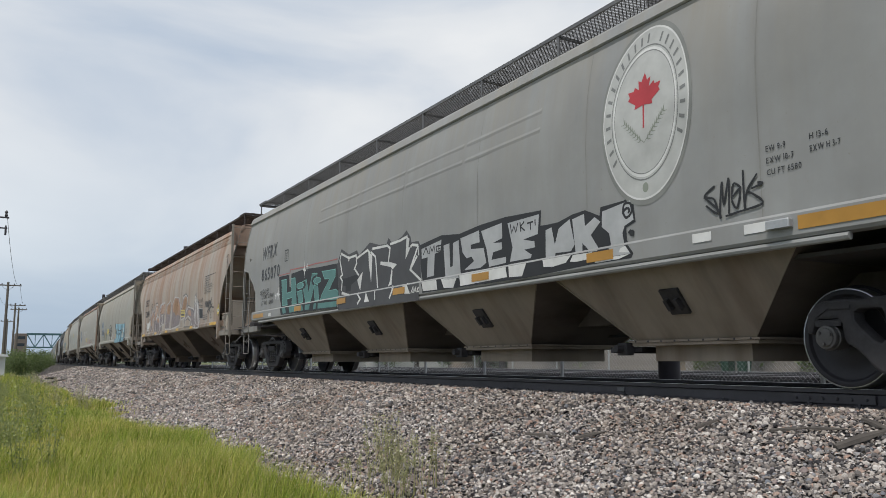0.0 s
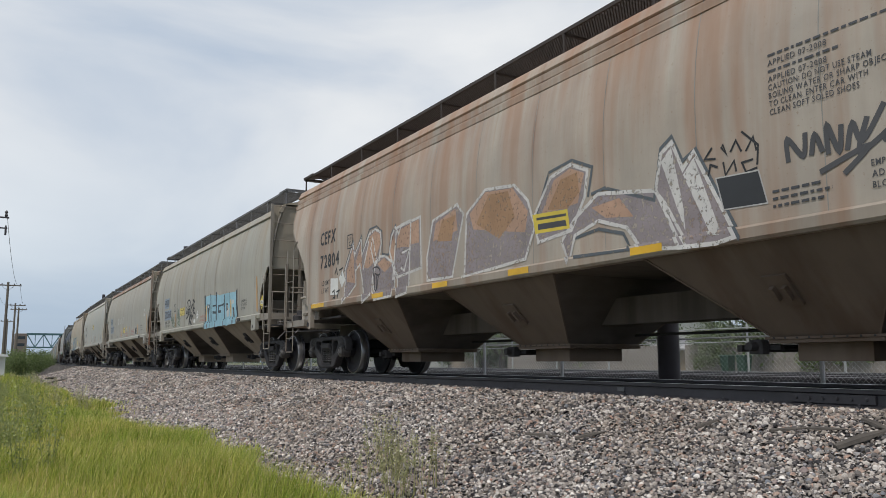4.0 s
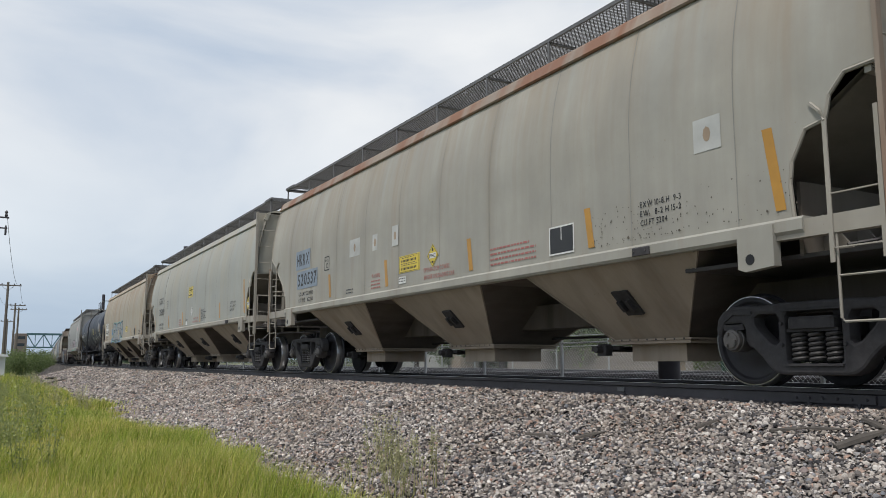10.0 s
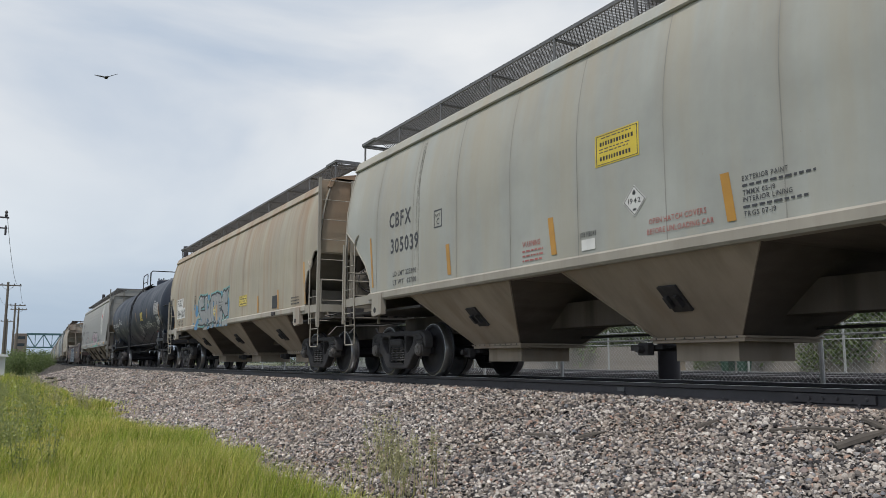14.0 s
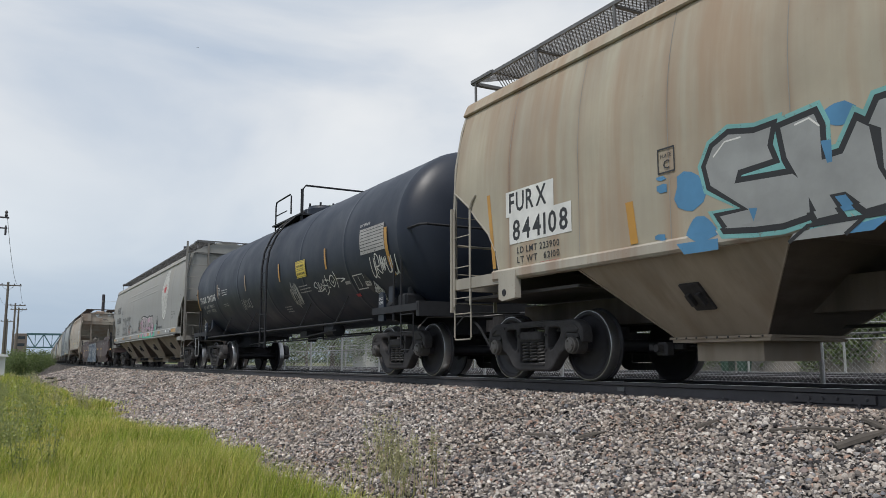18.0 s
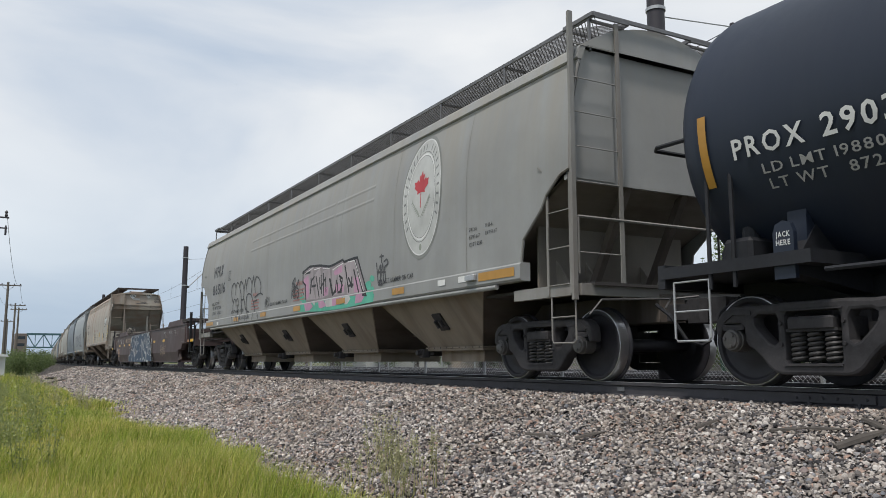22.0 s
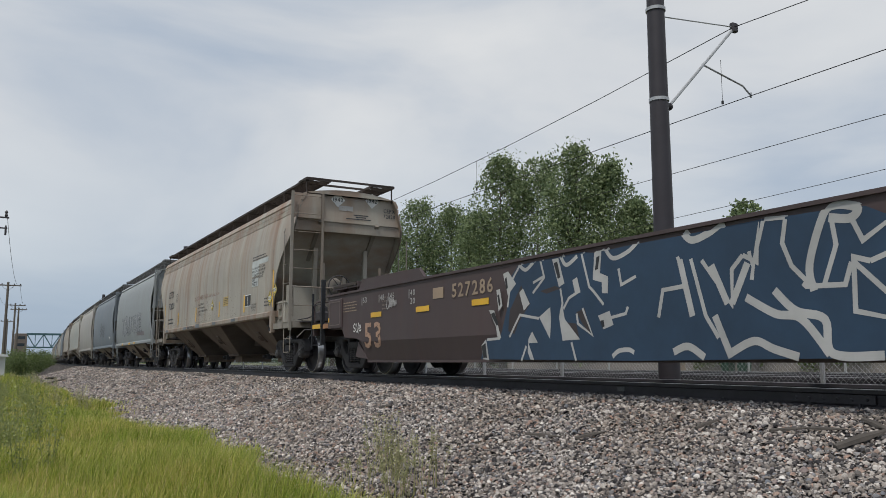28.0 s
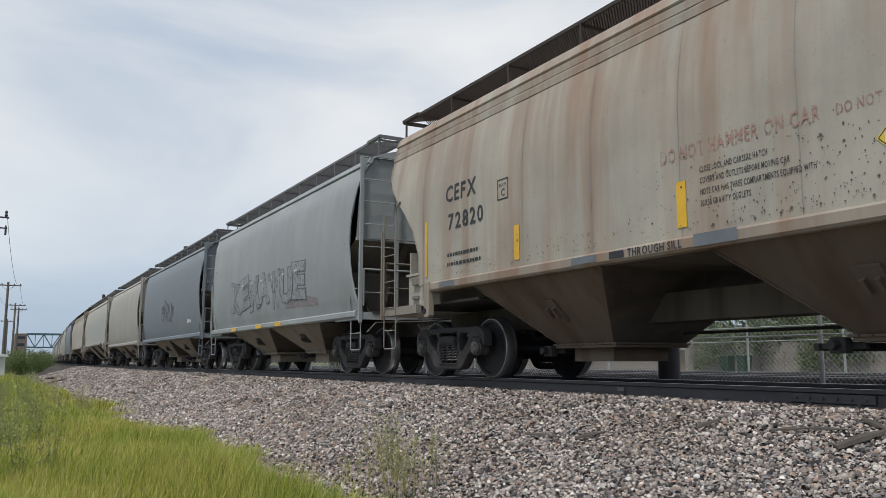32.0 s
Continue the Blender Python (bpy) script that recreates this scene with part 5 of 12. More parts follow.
# ------------------------------------------------------------ well car
def well_car():
    car = thing("container_well_car", "empty dull maroon double-stack well car with spray-painted sides", "freight car", "train")
    mat = PAINT["maroon"]
    tc = 18.8
    for sx in (-1, 1):
        # deep side: flat upper web, inward lower web, flanges; it rises over the trucks at both ends
        def ring(y, zb, zt):
            fold = max(0.62, zb + 0.02)
            return [(sx * 1.50, y, zt), (sx * 1.50, y, fold), (sx * 1.40, y, zb), (sx * 1.34, y, zb), (sx * 1.44, y, fold), (sx * 1.44, y, zt)]
        rings = [ring(y, zb, 1.58) for y, zb in ((-9.85, 0.90), (-9.1, 0.88), (-8.95, 0.70), (-8.45, 0.68), (-8.05, 0.27), (8.05, 0.27), (8.45, 0.68), (8.95, 0.70), (9.1, 0.88), (9.85, 0.90))]
        web = part("side_girder", Geo().loft(rings, caps=True), mat, car)
        part("top_flange", Geo().box(min(sx * 1.41, sx * 1.53), max(sx * 1.41, sx * 1.53), -9.9, 9.9, 1.57, 1.61), mat, web)
        part("bottom_flange", Geo().box(min(sx * 1.28, sx * 1.42), max(sx * 1.28, sx * 1.42), -8.0, 8.0, 0.235, 0.275), mat, web)
        for end in (-1, 1):
            fin = Geo().prism([(end * 8.0, 0.30), (end * 8.42, 0.62), (end * 8.55, 0.34)], 0, sx * 1.36, sx * 1.43)
            part("corner_gusset", fin, mat, web)
            top = Geo().prism([(end * 5.70, 1.58), (end * 5.95, 1.80), (end * 8.3, 1.82), (end * 8.5, 1.58)], 0, sx * 1.36, sx * 1.42)
            part("raised_guide", top, mat, web)
            box = Geo().bevel_box(min(sx * 1.48, sx * 1.54), max(sx * 1.48, sx * 1.54), *sorted((end * 9.05, end * 9.70)), 0.92, 1.50, 0.015)
            part("side_box", box, mat, web)
    for end in (-1, 1):
        ya, yb = sorted((end * 7.6, end * 10.92))
        deck = Geo().box(-1.44, 1.44, ya, yb, 0.98, 1.06)
        part("end_deck", deck, mat, car)
        bulk = Geo().box(-1.40, 1.40, end * 8.0 - 0.05, end * 8.0 + 0.05, 0.3, 1.5)
        part("well_end", bulk, mat, car)
        deck_ob = part("walkway", grate(-1.42, 1.42, *sorted((end * 8.55, end * 9.75)), 1.77, 0.06, 0.009), DARK_GRATE, car, "see-through raised end walkway")
        for x in (-1.42, 1.36):
            part("walkway_edge", Geo().box(x, x + 0.06, *sorted((end * 8.50, end * 9.80)), 1.70, 1.80), mat, deck_ob)
        for q in (8.50, 9.74):
            part("walkway_edge", Geo().box(-1.36, 1.36, *sorted((end * q, end * (q + 0.06))), 1.70, 1.798), mat, deck_ob)
        plate = Geo().box(-1.30, 1.30, *sorted((end * 8.6, end * 9.7)), 1.735, 1.75)
        part("walkway_plate", plate, mat, deck_ob, "rusty plate under the walkway grating")
        for x in (-1.25, 1.25):
            for q in (8.7, 9.6):
                part("post", Geo().prism([(x - 0.05, 1.56), (x + 0.05, 1.56), (x + 0.09, 1.74), (x - 0.09, 1.74)], 1, *sorted((end * q, end * (q + 0.07)))), mat, deck_ob)
        frame_bar = Geo().box(-1.40, 1.40, *sorted((end * 9.86, end * 9.98)), 1.30, 1.42).box(-0.55, -0.40, *sorted((end * 9.0, end * 9.9)), 1.06, 1.44).box(0.40, 0.55, *sorted((end * 9.0, end * 9.9)), 1.06, 1.44)
        part("end_frame", frame_bar, mat, car)
        rail = Geo().tube([(-1.42, end * 10.88, 1.06), (-1.42, end * 10.88, 1.48), (-1.36, end * 10.88, 1.55), (-0.6, end * 10.88, 1.55), (-0.55, end * 10.88, 1.06)], 0.018, 6)
        part("hand_rail", rail, mat, car)
        part("draft_sill", Geo().box(-0.25, 0.25, *sorted((end * 8.0, end * 10.75)), 0.72, 0.98), mat, car)
        part("end_sill", Geo().box(-1.46, 1.46, *sorted((end * 10.80, end * 10.92)), 0.80, 0.98), mat, car)
        for sx in (-1, 1):
            st = Geo().box(min(sx * 1.42, sx * 1.50), max(sx * 1.42, sx * 1.50), *sorted((end * 10.24, end * 10.31)), 0.60, 1.98)
            part("end_post", st, BLACK, car)
            slim = Geo().box(min(sx * 1.44, sx * 1.48), max(sx * 1.44, sx * 1.48), *sorted((end * 10.87, end * 10.91)), 0.52, 1.72)
            part("end_post", slim, BLACK, car)
            step = Geo().tube([(sx * 1.46, end * 10.28, 0.60), (sx * 1.46, end * 10.89, 0.60)], 0.014, 6).tube([(sx * 1.46, end * 10.28, 1.46), (sx * 1.46, end * 10.89, 1.46)], 0.012, 6)
            part("step_stirrup", step, BLACK, car)
        add_coupler(car, end, tc / 2 + 2.0)
        gear = Geo().bevel_box(-0.9, -0.3, *sorted((end * 9.0, end * 9.6)), 1.06, 1.45, 0.05).lathe([(-0.5, 0.04), (-0.46, 0.16), (0.4, 0.16), (0.44, 0.04)], 0, 12, (0.4, end * 9.5, 1.25))
        part("brake_equipment", gear, BLACK, car)
    g = Geo().tube([(-0.75 + 0.28 * math.cos(k * math.pi / 9), -11.02, 1.85 + 0.28 * math.sin(k * math.pi / 9)) for k in range(18)], 0.02, 5, closed=True)
    for k in range(5):
        a = k * 2 * math.pi / 5
        g.tube([(-0.75, -10.96, 1.85), (-0.75 + 0.27 * math.cos(a), -11.02, 1.85 + 0.27 * math.sin(a))], 0.013, 4)
    part("brake_wheel", g, BLACK, car)
    part("brake_housing", Geo().bevel_box(-0.90, -0.60, -10.88, -10.62, 1.35, 1.95, 0.05).box(-0.85, -0.65, -10.86, -10.66, 0.95, 1.4).lathe([(-10.99, 0.08), (-10.96, 0.14), (-10.87, 0.18)], 1, 14, (-0.75, 0, 1.85)), BLACK, car)
    floor = Geo()
    for k in range(7):
        y = -7.2 + k * 2.4
        floor.box(-1.36, 1.36, y - 0.12, y + 0.12, 0.30, 0.38)
    part("well_floor_beam", floor, mat, car)
    return car, tc


# ------------------------------------------------------------ the train
TRUCK = truck_proto()
TRAIN = []


def couple(car, tc, mid):
    """mid: where the car's middle is on the line at 16 s."""
    add_truck(car, TRUCK, -tc / 2)
    add_truck(car, TRUCK, tc / 2)
    TRAIN.append((car, mid, tc))
    return car


CAR_A, HALF_A = hopper("malt_hopper_car", "grey malt hopper car with oval badge and black-white graffiti", "malt", 17.1, 1.32, 1.3, "malt", 4, 4.48, 4.62, panels=8, trim=PAINT["grey_trim"], sill=PAINT["malt"])
couple(CAR_A, 17.1, -76.95)
CAR_B, HALF_B = hopper("rusty_hopper_car", "cream hopper car streaked with rust and orange graffiti", "ribbed", 14.35, 1.15, 1.50, "rusty_two", 3, 4.25, 4.42, panels=12, trim=PAINT["tan_trim"], sill=PAINT["rust_sill"])
couple(CAR_B, 14.35, -57.18)
CAR_C, HALF_C = hopper("grain_hopper_car", "beige grain hopper car with sky-blue block graffiti", "grain", 13.5, 1.05, 1.5, "beige", 3, panels=11, trim=PAINT["tan_trim"], sill=PAINT["beige"])
couple(CAR_C, 13.5, -39.29)
CAR_D, HALF_D = hopper("grain_hopper_car", "cream grain hopper car with rusty ladder and blue number panels", "grain", 13.5, 1.05, 1.5, "cream", 3, panels=11, trim=PAINT["warm_cream"], sill=PAINT["cream"], corner=PAINT["rust_trim"], chord_paint=PAINT["rust_trim"])
couple(CAR_D, 13.5, -21.93)
CAR_E, HALF_E = hopper("grain_hopper_car", "clean pale green-grey grain hopper car", "grain", 13.5, 1.05, 1.5, "mint", 3, panels=11, trim=PAINT["warm_cream"])
couple(CAR_E, 13.5, -4.53)
CAR_F, HALF_F = hopper("grain_hopper_car", "sand-coloured rust-stained grain hopper car with blue graffiti", "grain", 14.0, 1.05, 1.4, "sand", 3, panels=11, sill=PAINT["rusty"], trim=PAINT["warm_cream"])
couple(CAR_F, 14.0, 13.3)
CAR_G, TC_G = tank_car()
couple(CAR_G, TC_G, 31.4)
CAR_H, HALF_H = hopper("malt_hopper_car", "grey malt hopper car with oval badge and pink-green graffiti", "malt", 17.05, 1.32, 1.3, "malt", 4, 4.48, 4.62, panels=8, trim=PAINT["grey_trim"], sill=PAINT["malt"])
couple(CAR_H, 17.05, 50.97)
CAR_I, TC_I = well_car()
couple(CAR_I, TC_I, 72.87)
CAR_J, HALF_J = hopper("rusty_hopper_car", "cream hopper car with brown rust streaks and yellow strips", "ribbed", 14.35, 1.15, 1.50, "rusty", 3, 4.25, 4.42, panels=12, trim=PAINT["tan_trim"], sill=PAINT["rust_sill"])
couple(CAR_J, 14.35, 93.55)
CAR_K, HALF_K = hopper("short_hopper_car", "blue-grey round-sided short hopper car with faded graffiti", "round", 9.0, 1.35, 1.35, "blue_grey", 2, 4.2, 4.45, panels=6)
couple(CAR_K, 9.0, 109.2)
CAR_L, HALF_L = hopper("short_hopper_car", "slate-blue round-sided short hopper car", "round", 9.0, 1.35, 1.35, "slate", 2, 4.2, 4.45, panels=6)
couple(CAR_L, 9.0, 122.2)
CAR_M, HALF_M = hopper("short_hopper_car", "aged white round-sided short hopper car", "round", 9.0, 1.35, 1.35, "old_white", 2, 4.2, 4.45, panels=6)
couple(CAR_M, 9.0, 135.2)


SMALL_PARTS = ("gate_bolts", "web_gusset", "coil_spring", "spring_core", "rib", "weld_seam", "gate_rack", "gate_bar", "brake_chain", "hatch_strap", "brake_shoe", "bearing_adapter", "pad_hole", "tag_holder", "air_pipe", "ladder_foot", "polished_tread", "brake_beam", "vibrator_bracket", "brake_valve", "air_hose", "uncoupling_lever")


def far_copy(source):
    """A copy of a car for the far end of the train, without its smallest parts."""
    made = {}
    for o in (source, *source.children_recursive):
        if o.name.split(".")[0] in SMALL_PARTS or (o.parent and o != source and o.parent not in made):
            continue
        made[o] = o.copy()
        scene.collection.objects.link(made[o])
        made[o].parent = made.get(o.parent)
    return made[source]


def tail_of_train():
    mid = 135.2
    plan = [(CAR_E, 13.5), (CAR_J, 14.35), (CAR_L, 9.0), (CAR_M, 9.0), (CAR_D, 13.5), (CAR_C, 13.5), (CAR_L, 9.0), (CAR_E, 13.5), (CAR_J, 14.35), (CAR_D, 13.5), (CAR_M, 9.0), (CAR_C, 13.5), (CAR_E, 13.5)]
    back = 9.0 / 2
    for source, tc in plan:
        mid += back + 4.0 + tc / 2
        back = tc / 2
        TRAIN.append((far_copy(source), mid, tc))



# ------------------------------------------------------------ lettering and paint on the cars
def letter_shapes(thick):
    """The built-in font's characters as flat outlines, one unit high."""
    chars = "ABCDEFGHIJKLMNOPQRSTUVWXYZ0123456789-.:i"
    obs = []
    for ch in chars:
        cu = bpy.data.curves.new("letter", "FONT")
        cu.body, cu.size, cu.resolution_u, cu.offset = ch, 1.0, 2, thick
        ob = bpy.data.objects.new("letter", cu)
        scene.collection.objects.link(ob)
        obs.append(ob)
    dg = bpy.context.evaluated_depsgraph_get()
    out = {}
    for ch, ob in zip(chars, obs):
        ev = ob.evaluated_get(dg)
        me = ev.to_mesh()
        v = np.array([tuple(p.co) for p in me.vertices])
        out[ch] = (v[:, :2], [tuple(p.vertices) for p in me.polygons])
        ev.to_mesh_clear()
    cap = out["H"][0][:, 1].max() - out["H"][0][:, 1].min()
    low = out["H"][0][:, 1].min()
    for ch, (v, f) in out.items():
        v = v.copy()
        v[:, 0] -= v[:, 0].min()
        v[:, 1] -= low
        out[ch] = (v / cap, f)
    for ob in obs:
        cu = ob.data
        bpy.data.objects.remove(ob)
        bpy.data.curves.remove(cu)
    return out


THIN, BOLD, HEAVY, PLUMP, FAT = (letter_shapes(k) for k in (0.010, 0.020, 0.045, 0.058, 0.085))


def mark_paint(name, colour, wear=0.60, rough=0.6, thin=0.0):
    """Painted or stuck-on marking, worn through in spots."""
    m, n, l, p = material(name)
    f = tex_noise(n, l, 16, 5, 0.7)
    b = tex_noise(n, l, 2.2, 4, 0.6)
    l.new(ramp(n, l, b, [(0.3, tuple(c * 0.78 for c in colour)), (0.7, tuple(min(c * 1.08, 1) for c in colour))]), p.inputs["Base Color"])
    p.inputs["Roughness"].default_value = rough
    t = n.new("ShaderNodeBsdfTransparent")
    mix = n.new("ShaderNodeMixShader")
    l.new(ramp(n, l, f, [(wear, (thin,) * 3), (wear + 0.08, (max(0.9, thin),) * 3)]), mix.inputs["Fac"])
    l.new(p.outputs["BSDF"], mix.inputs[1])
    l.new(t.outputs["BSDF"], mix.inputs[2])
    l.new(mix.outputs["Shader"], n["Material Output"].inputs["Surface"])
    return m


MARK = {
    "black": mark_paint("black_stencil", (0.030, 0.032, 0.036), 0.76),
    "grey": mark_paint("faded_dark_stencil", (0.060, 0.062, 0.070), 0.70),
    "white": mark_paint("white_marking", (0.70, 0.70, 0.68), 0.68),
    "dim_white": mark_paint("dulled_white_marking", (0.42, 0.41, 0.40), 0.62),
    "red": mark_paint("faded_red_stencil", (0.42, 0.15, 0.135), 0.62),
    "faint_red": mark_paint("worn_off_red_stencil", (0.40, 0.24, 0.20), 0.47),
    "old_yellow": mark_paint("sun_faded_yellow_notice", (0.50, 0.36, 0.12), 0.56),
    "pale_patch": mark_paint("pale_repaint_patch", (0.50, 0.53, 0.52), 0.70),
    "leaf_red": mark_paint("red_emblem_paint", (0.48, 0.045, 0.055), 0.72),
    "amber": mark_paint("dull_amber_strip", (0.46, 0.235, 0.035), 0.72, 0.4),
    "yellow": mark_paint("bright_yellow_strip", (0.72, 0.42, 0.02), 0.74, 0.4),
    "lemon": mark_paint("yellow_placard", (0.68, 0.52, 0.05), 0.74, 0.4),
    "panel_blue": mark_paint("grey_blue_panel", (0.24, 0.29, 0.35), 0.66),
    "sky": mark_paint("sky_blue_spray", (0.27, 0.48, 0.58), 0.70),
    "teal": mark_paint("teal_spray", (0.10, 0.235, 0.222), 0.74),
    "slate_spray": mark_paint("dark_slate_spray", (0.040, 0.056, 0.072), 0.70),
    "deep_teal": mark_paint("deep_teal_spray", (0.05, 0.115, 0.135), 0.66),
    "cobalt": mark_paint("cobalt_blue_spray", (0.075, 0.225, 0.40), 0.68),
    "silver": mark_paint("silver_spray", (0.29, 0.30, 0.30), 0.74),
    "old_silver": mark_paint("weathered_silver_spray", (0.30, 0.315, 0.33), 0.54),
    "old_navy": mark_paint("weathered_dark_spray", (0.10, 0.115, 0.13), 0.56),
    "spray_black": mark_paint("black_spray", (0.022, 0.023, 0.026), 0.76),
    "charcoal": mark_paint("charcoal_spray", (0.07, 0.07, 0.075), 0.72),
    "pink": mark_paint("pink_spray", (0.50, 0.27, 0.39), 0.74),
    "green": mark_paint("sea_green_spray", (0.10, 0.42, 0.30), 0.74),
    "orange": mark_paint("faded_peach_spray", (0.49, 0.31, 0.215), 0.56, 0.6, 0.10),
    "peach_orange": mark_paint("worn_orange_spray", (0.45, 0.27, 0.15), 0.56, 0.6, 0.25),
    "old_white": mark_paint("worn_white_spray", (0.60, 0.58, 0.56), 0.54),
    "lilac": mark_paint("faded_lilac_spray", (0.33, 0.285, 0.30), 0.52, 0.6, 0.2),
    "wreath": mark_paint("grey_green_emblem", (0.26, 0.285, 0.235), 0.66),
    "ring_ink": mark_paint("faded_ring_ink", (0.20, 0.205, 0.20), 0.70),
    "badge": mark_paint("pale_badge_field", (0.50, 0.505, 0.485), 0.76),
    "patch_grey": mark_paint("grey_touch_up", (0.15, 0.17, 0.19), 0.74),
    "scrawl_green": mark_paint("green_marker", (0.04, 0.14, 0.08), 0.72),
    "grime_run": mark_paint("dark_grime_run", (0.16, 0.145, 0.125), 0.52, 0.8, 0.62),
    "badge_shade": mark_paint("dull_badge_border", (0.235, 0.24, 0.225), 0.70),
    "speck": mark_paint("dark_paint_chip", (0.11, 0.092, 0.075), 0.66, 0.8, 0.1),
    "mint_line": mark_paint("pale_mint_spray", (0.20, 0.47, 0.42), 0.74),
    "pale_silver": mark_paint("pale_silver_spray", (0.44, 0.45, 0.455), 0.76),
    "cyan_line": mark_paint("cyan_glow_spray", (0.20, 0.47, 0.47), 0.60, 0.6, 0.15),
    "pink_dim": mark_paint("dull_pink_spray", (0.27, 0.235, 0.245), 0.72),
    "pink_grey": mark_paint("pinkish_grey_spray", (0.37, 0.325, 0.335), 0.74),
    "faded_tan": mark_paint("faded_tan_stencil", (0.16, 0.125, 0.11), 0.8),
    "tan_rust": mark_paint("faded_orange_strip", (0.34, 0.17, 0.075), 0.7),
    "well_blue": mark_paint("deep_navy_spray", (0.022, 0.052, 0.098), 0.80),
    "maroon_mark": mark_paint("bare_maroon_patch", (0.045, 0.035, 0.036), 0.78),
    "dull_white": mark_paint("dull_white_spray", (0.46, 0.46, 0.45), 0.74),
    "tan_tag": mark_paint("tan_spray", (0.36, 0.27, 0.19), 0.68),
}


class Wall:
    """The near side of a car, on which flat shapes are laid: y runs along the car, z up."""

    def __init__(self, car, half, proud=0.5, sill_top=1.51):
        self.car, self.half, self.proud, self.sill_top = car, half, proud, sill_top

    def at(self, y, z, lift):
        return (-(self.half(z) + lift * self.proud), y, z)

    def shape(self, name, polys, paint, lift=0.016, parent=None, label=""):
        g = Geo()
        for verts, faces in polys:
            g.add([self.at(y, z, lift) for y, z in verts], faces)
        return part(name, g, MARK[paint], parent or self.car, label)

    def rect(self, name, y0, z0, y1, z1, paint, lift=0.016, parent=None, label="", lean=0.0):
        ya, yb = max(y0, y1), min(y0, y1)
        n = max(2, int(abs(z1 - z0) / 0.10))
        v, f = [], []
        for k in range(n + 1):
            z = z0 + (z1 - z0) * k / n
            v += [(ya + lean * k / n, z), (yb + lean * k / n, z)]
        f = [(2 * k, 2 * k + 1, 2 * k + 3, 2 * k + 2) for k in range(n)]
        return self.shape(name, [(v, f)], paint, lift, parent, label)

    def letters(self, text, y, z, h, width=None, font=None, gap=0.20, shear=0.0):
        """Outlines of a line of text whose left end is at y."""
        font = font or BOLD
        polys, u = [], 0.0
        for ch in text:
            if ch == " ":
                u += 0.45
                continue
            v, f = font[ch]
            polys.append((v + np.array([u, 0]), f))
            u += v[:, 0].max() + gap
        u -= gap
        sx = (width / u) if width else h
        return [([(y - p[0] * sx - p[1] * h * shear, z + p[1] * h) for p in v], f) for v, f in polys]

    def text(self, text, y, z, h, width=None, paint="black", font=None, parent=None, lift=0.018, name="lettering"):
        return self.shape(name, self.letters(text, y, z, h, width, font), paint, lift, parent)

    def small_print(self, y0, y1, z0, z1, rows, paint="black", seed=1, parent=None):
        """Rows of bars where the words cannot be read."""
        rng = random.Random(seed)
        polys = []
        step = (z1 - z0) / rows
        for r in range(rows):
            z = z1 - step * (r + 1)
            y = y0
            end = y1 + rng.uniform(0, 0.25) * (y0 - y1)
            while y > end:
                w = rng.uniform(0.03, 0.09)
                e = max(y - w, end)
                polys.append(([(y, z + step * 0.28), (e, z + step * 0.28), (e, z + step * 0.64), (y, z + step * 0.64)], [(0, 1, 2, 3)]))
                y = e - 0.022
        return self.shape("small_print", polys, paint, 0.018, parent)

    def notice(self, y0, z0, y1, z1, paint="lemon", seed=1):
        """A yellow emergency notice: border, two large lines and small print, as bars."""
        root = self.rect("yellow_notice", y0, z0, y1, z1, paint, 0.0172, label="yellow notice with dark print")
        w, h, e = y0 - y1, z1 - z0, 0.008
        for a, b, c, d in ((0.03, 0.04, 0.97, 0.06), (0.03, 0.94, 0.97, 0.96), (0.03, 0.04, 0.045, 0.96), (0.955, 0.04, 0.97, 0.96)):
            self.rect("border", y0 - w * a, z0 + h * b, y0 - w * c, z0 + h * d, "grey", 0.0195, root)
        rng = random.Random(seed)
        polys = []
        for a, b in ((0.16, 0.29), (0.62, 0.75)):
            y = y0 - w * 0.12
            while y > y1 + w * 0.16:
                d = w * rng.uniform(0.030, 0.050)
                polys.append(([(y, z0 + h * a), (y - d, z0 + h * a), (y - d, z0 + h * b), (y, z0 + h * b)], [(0, 1, 2, 3)]))
                y -= d + w * 0.026
        self.shape("large_print", polys, "black", 0.0195, root)
        self.small_print(y0 - w * 0.10, y1 + w * 0.10, z0 + h * 0.38, z0 + h * 0.57, 2, "grey", seed, root)
        self.small_print(y0 - w * 0.15, y1 + w * 0.12, z0 + h * 0.82, z0 + h * 0.92, 1, "grey", seed + 1, root)
        return root

    def diamond(self, y, z, r, paint="lemon", text="1942", parent=None, sub=True):
        d = self.shape("placard", [([(y + r, z), (y, z - r), (y - r, z), (y, z + r)], [(0, 1, 2, 3)])], paint, 0.020, parent, "diamond warning placard")
        edge = []
        for a, b in (((1, 0), (0, -1)), ((0, -1), (-1, 0)), ((-1, 0), (0, 1)), ((0, 1), (1, 0))):
            o, i = r * 0.93, r * 0.87
            edge.append(([(y + a[0] * o, z + a[1] * o), (y + b[0] * o, z + b[1] * o), (y + b[0] * i, z + b[1] * i), (y + a[0] * i, z + a[1] * i)], [(0, 1, 2, 3)]))
        self.shape("border", edge, "black", 0.023, d)
        self.rect("number_field", y + r * 0.62, z - r * 0.22, y - r * 0.62, z + r * 0.22, "white", 0.0225, d)
        self.text(text, y + r * 0.55, z - r * 0.16, r * 0.32, r * 1.1, "black", BOLD, d, 0.025)
        flame = [(0.0, 0.36), (0.12, 0.36), (0.15, 0.5), (0.05, 0.72), (0.0, 0.6), (-0.08, 0.68), (-0.14, 0.48), (-0.1, 0.36)]
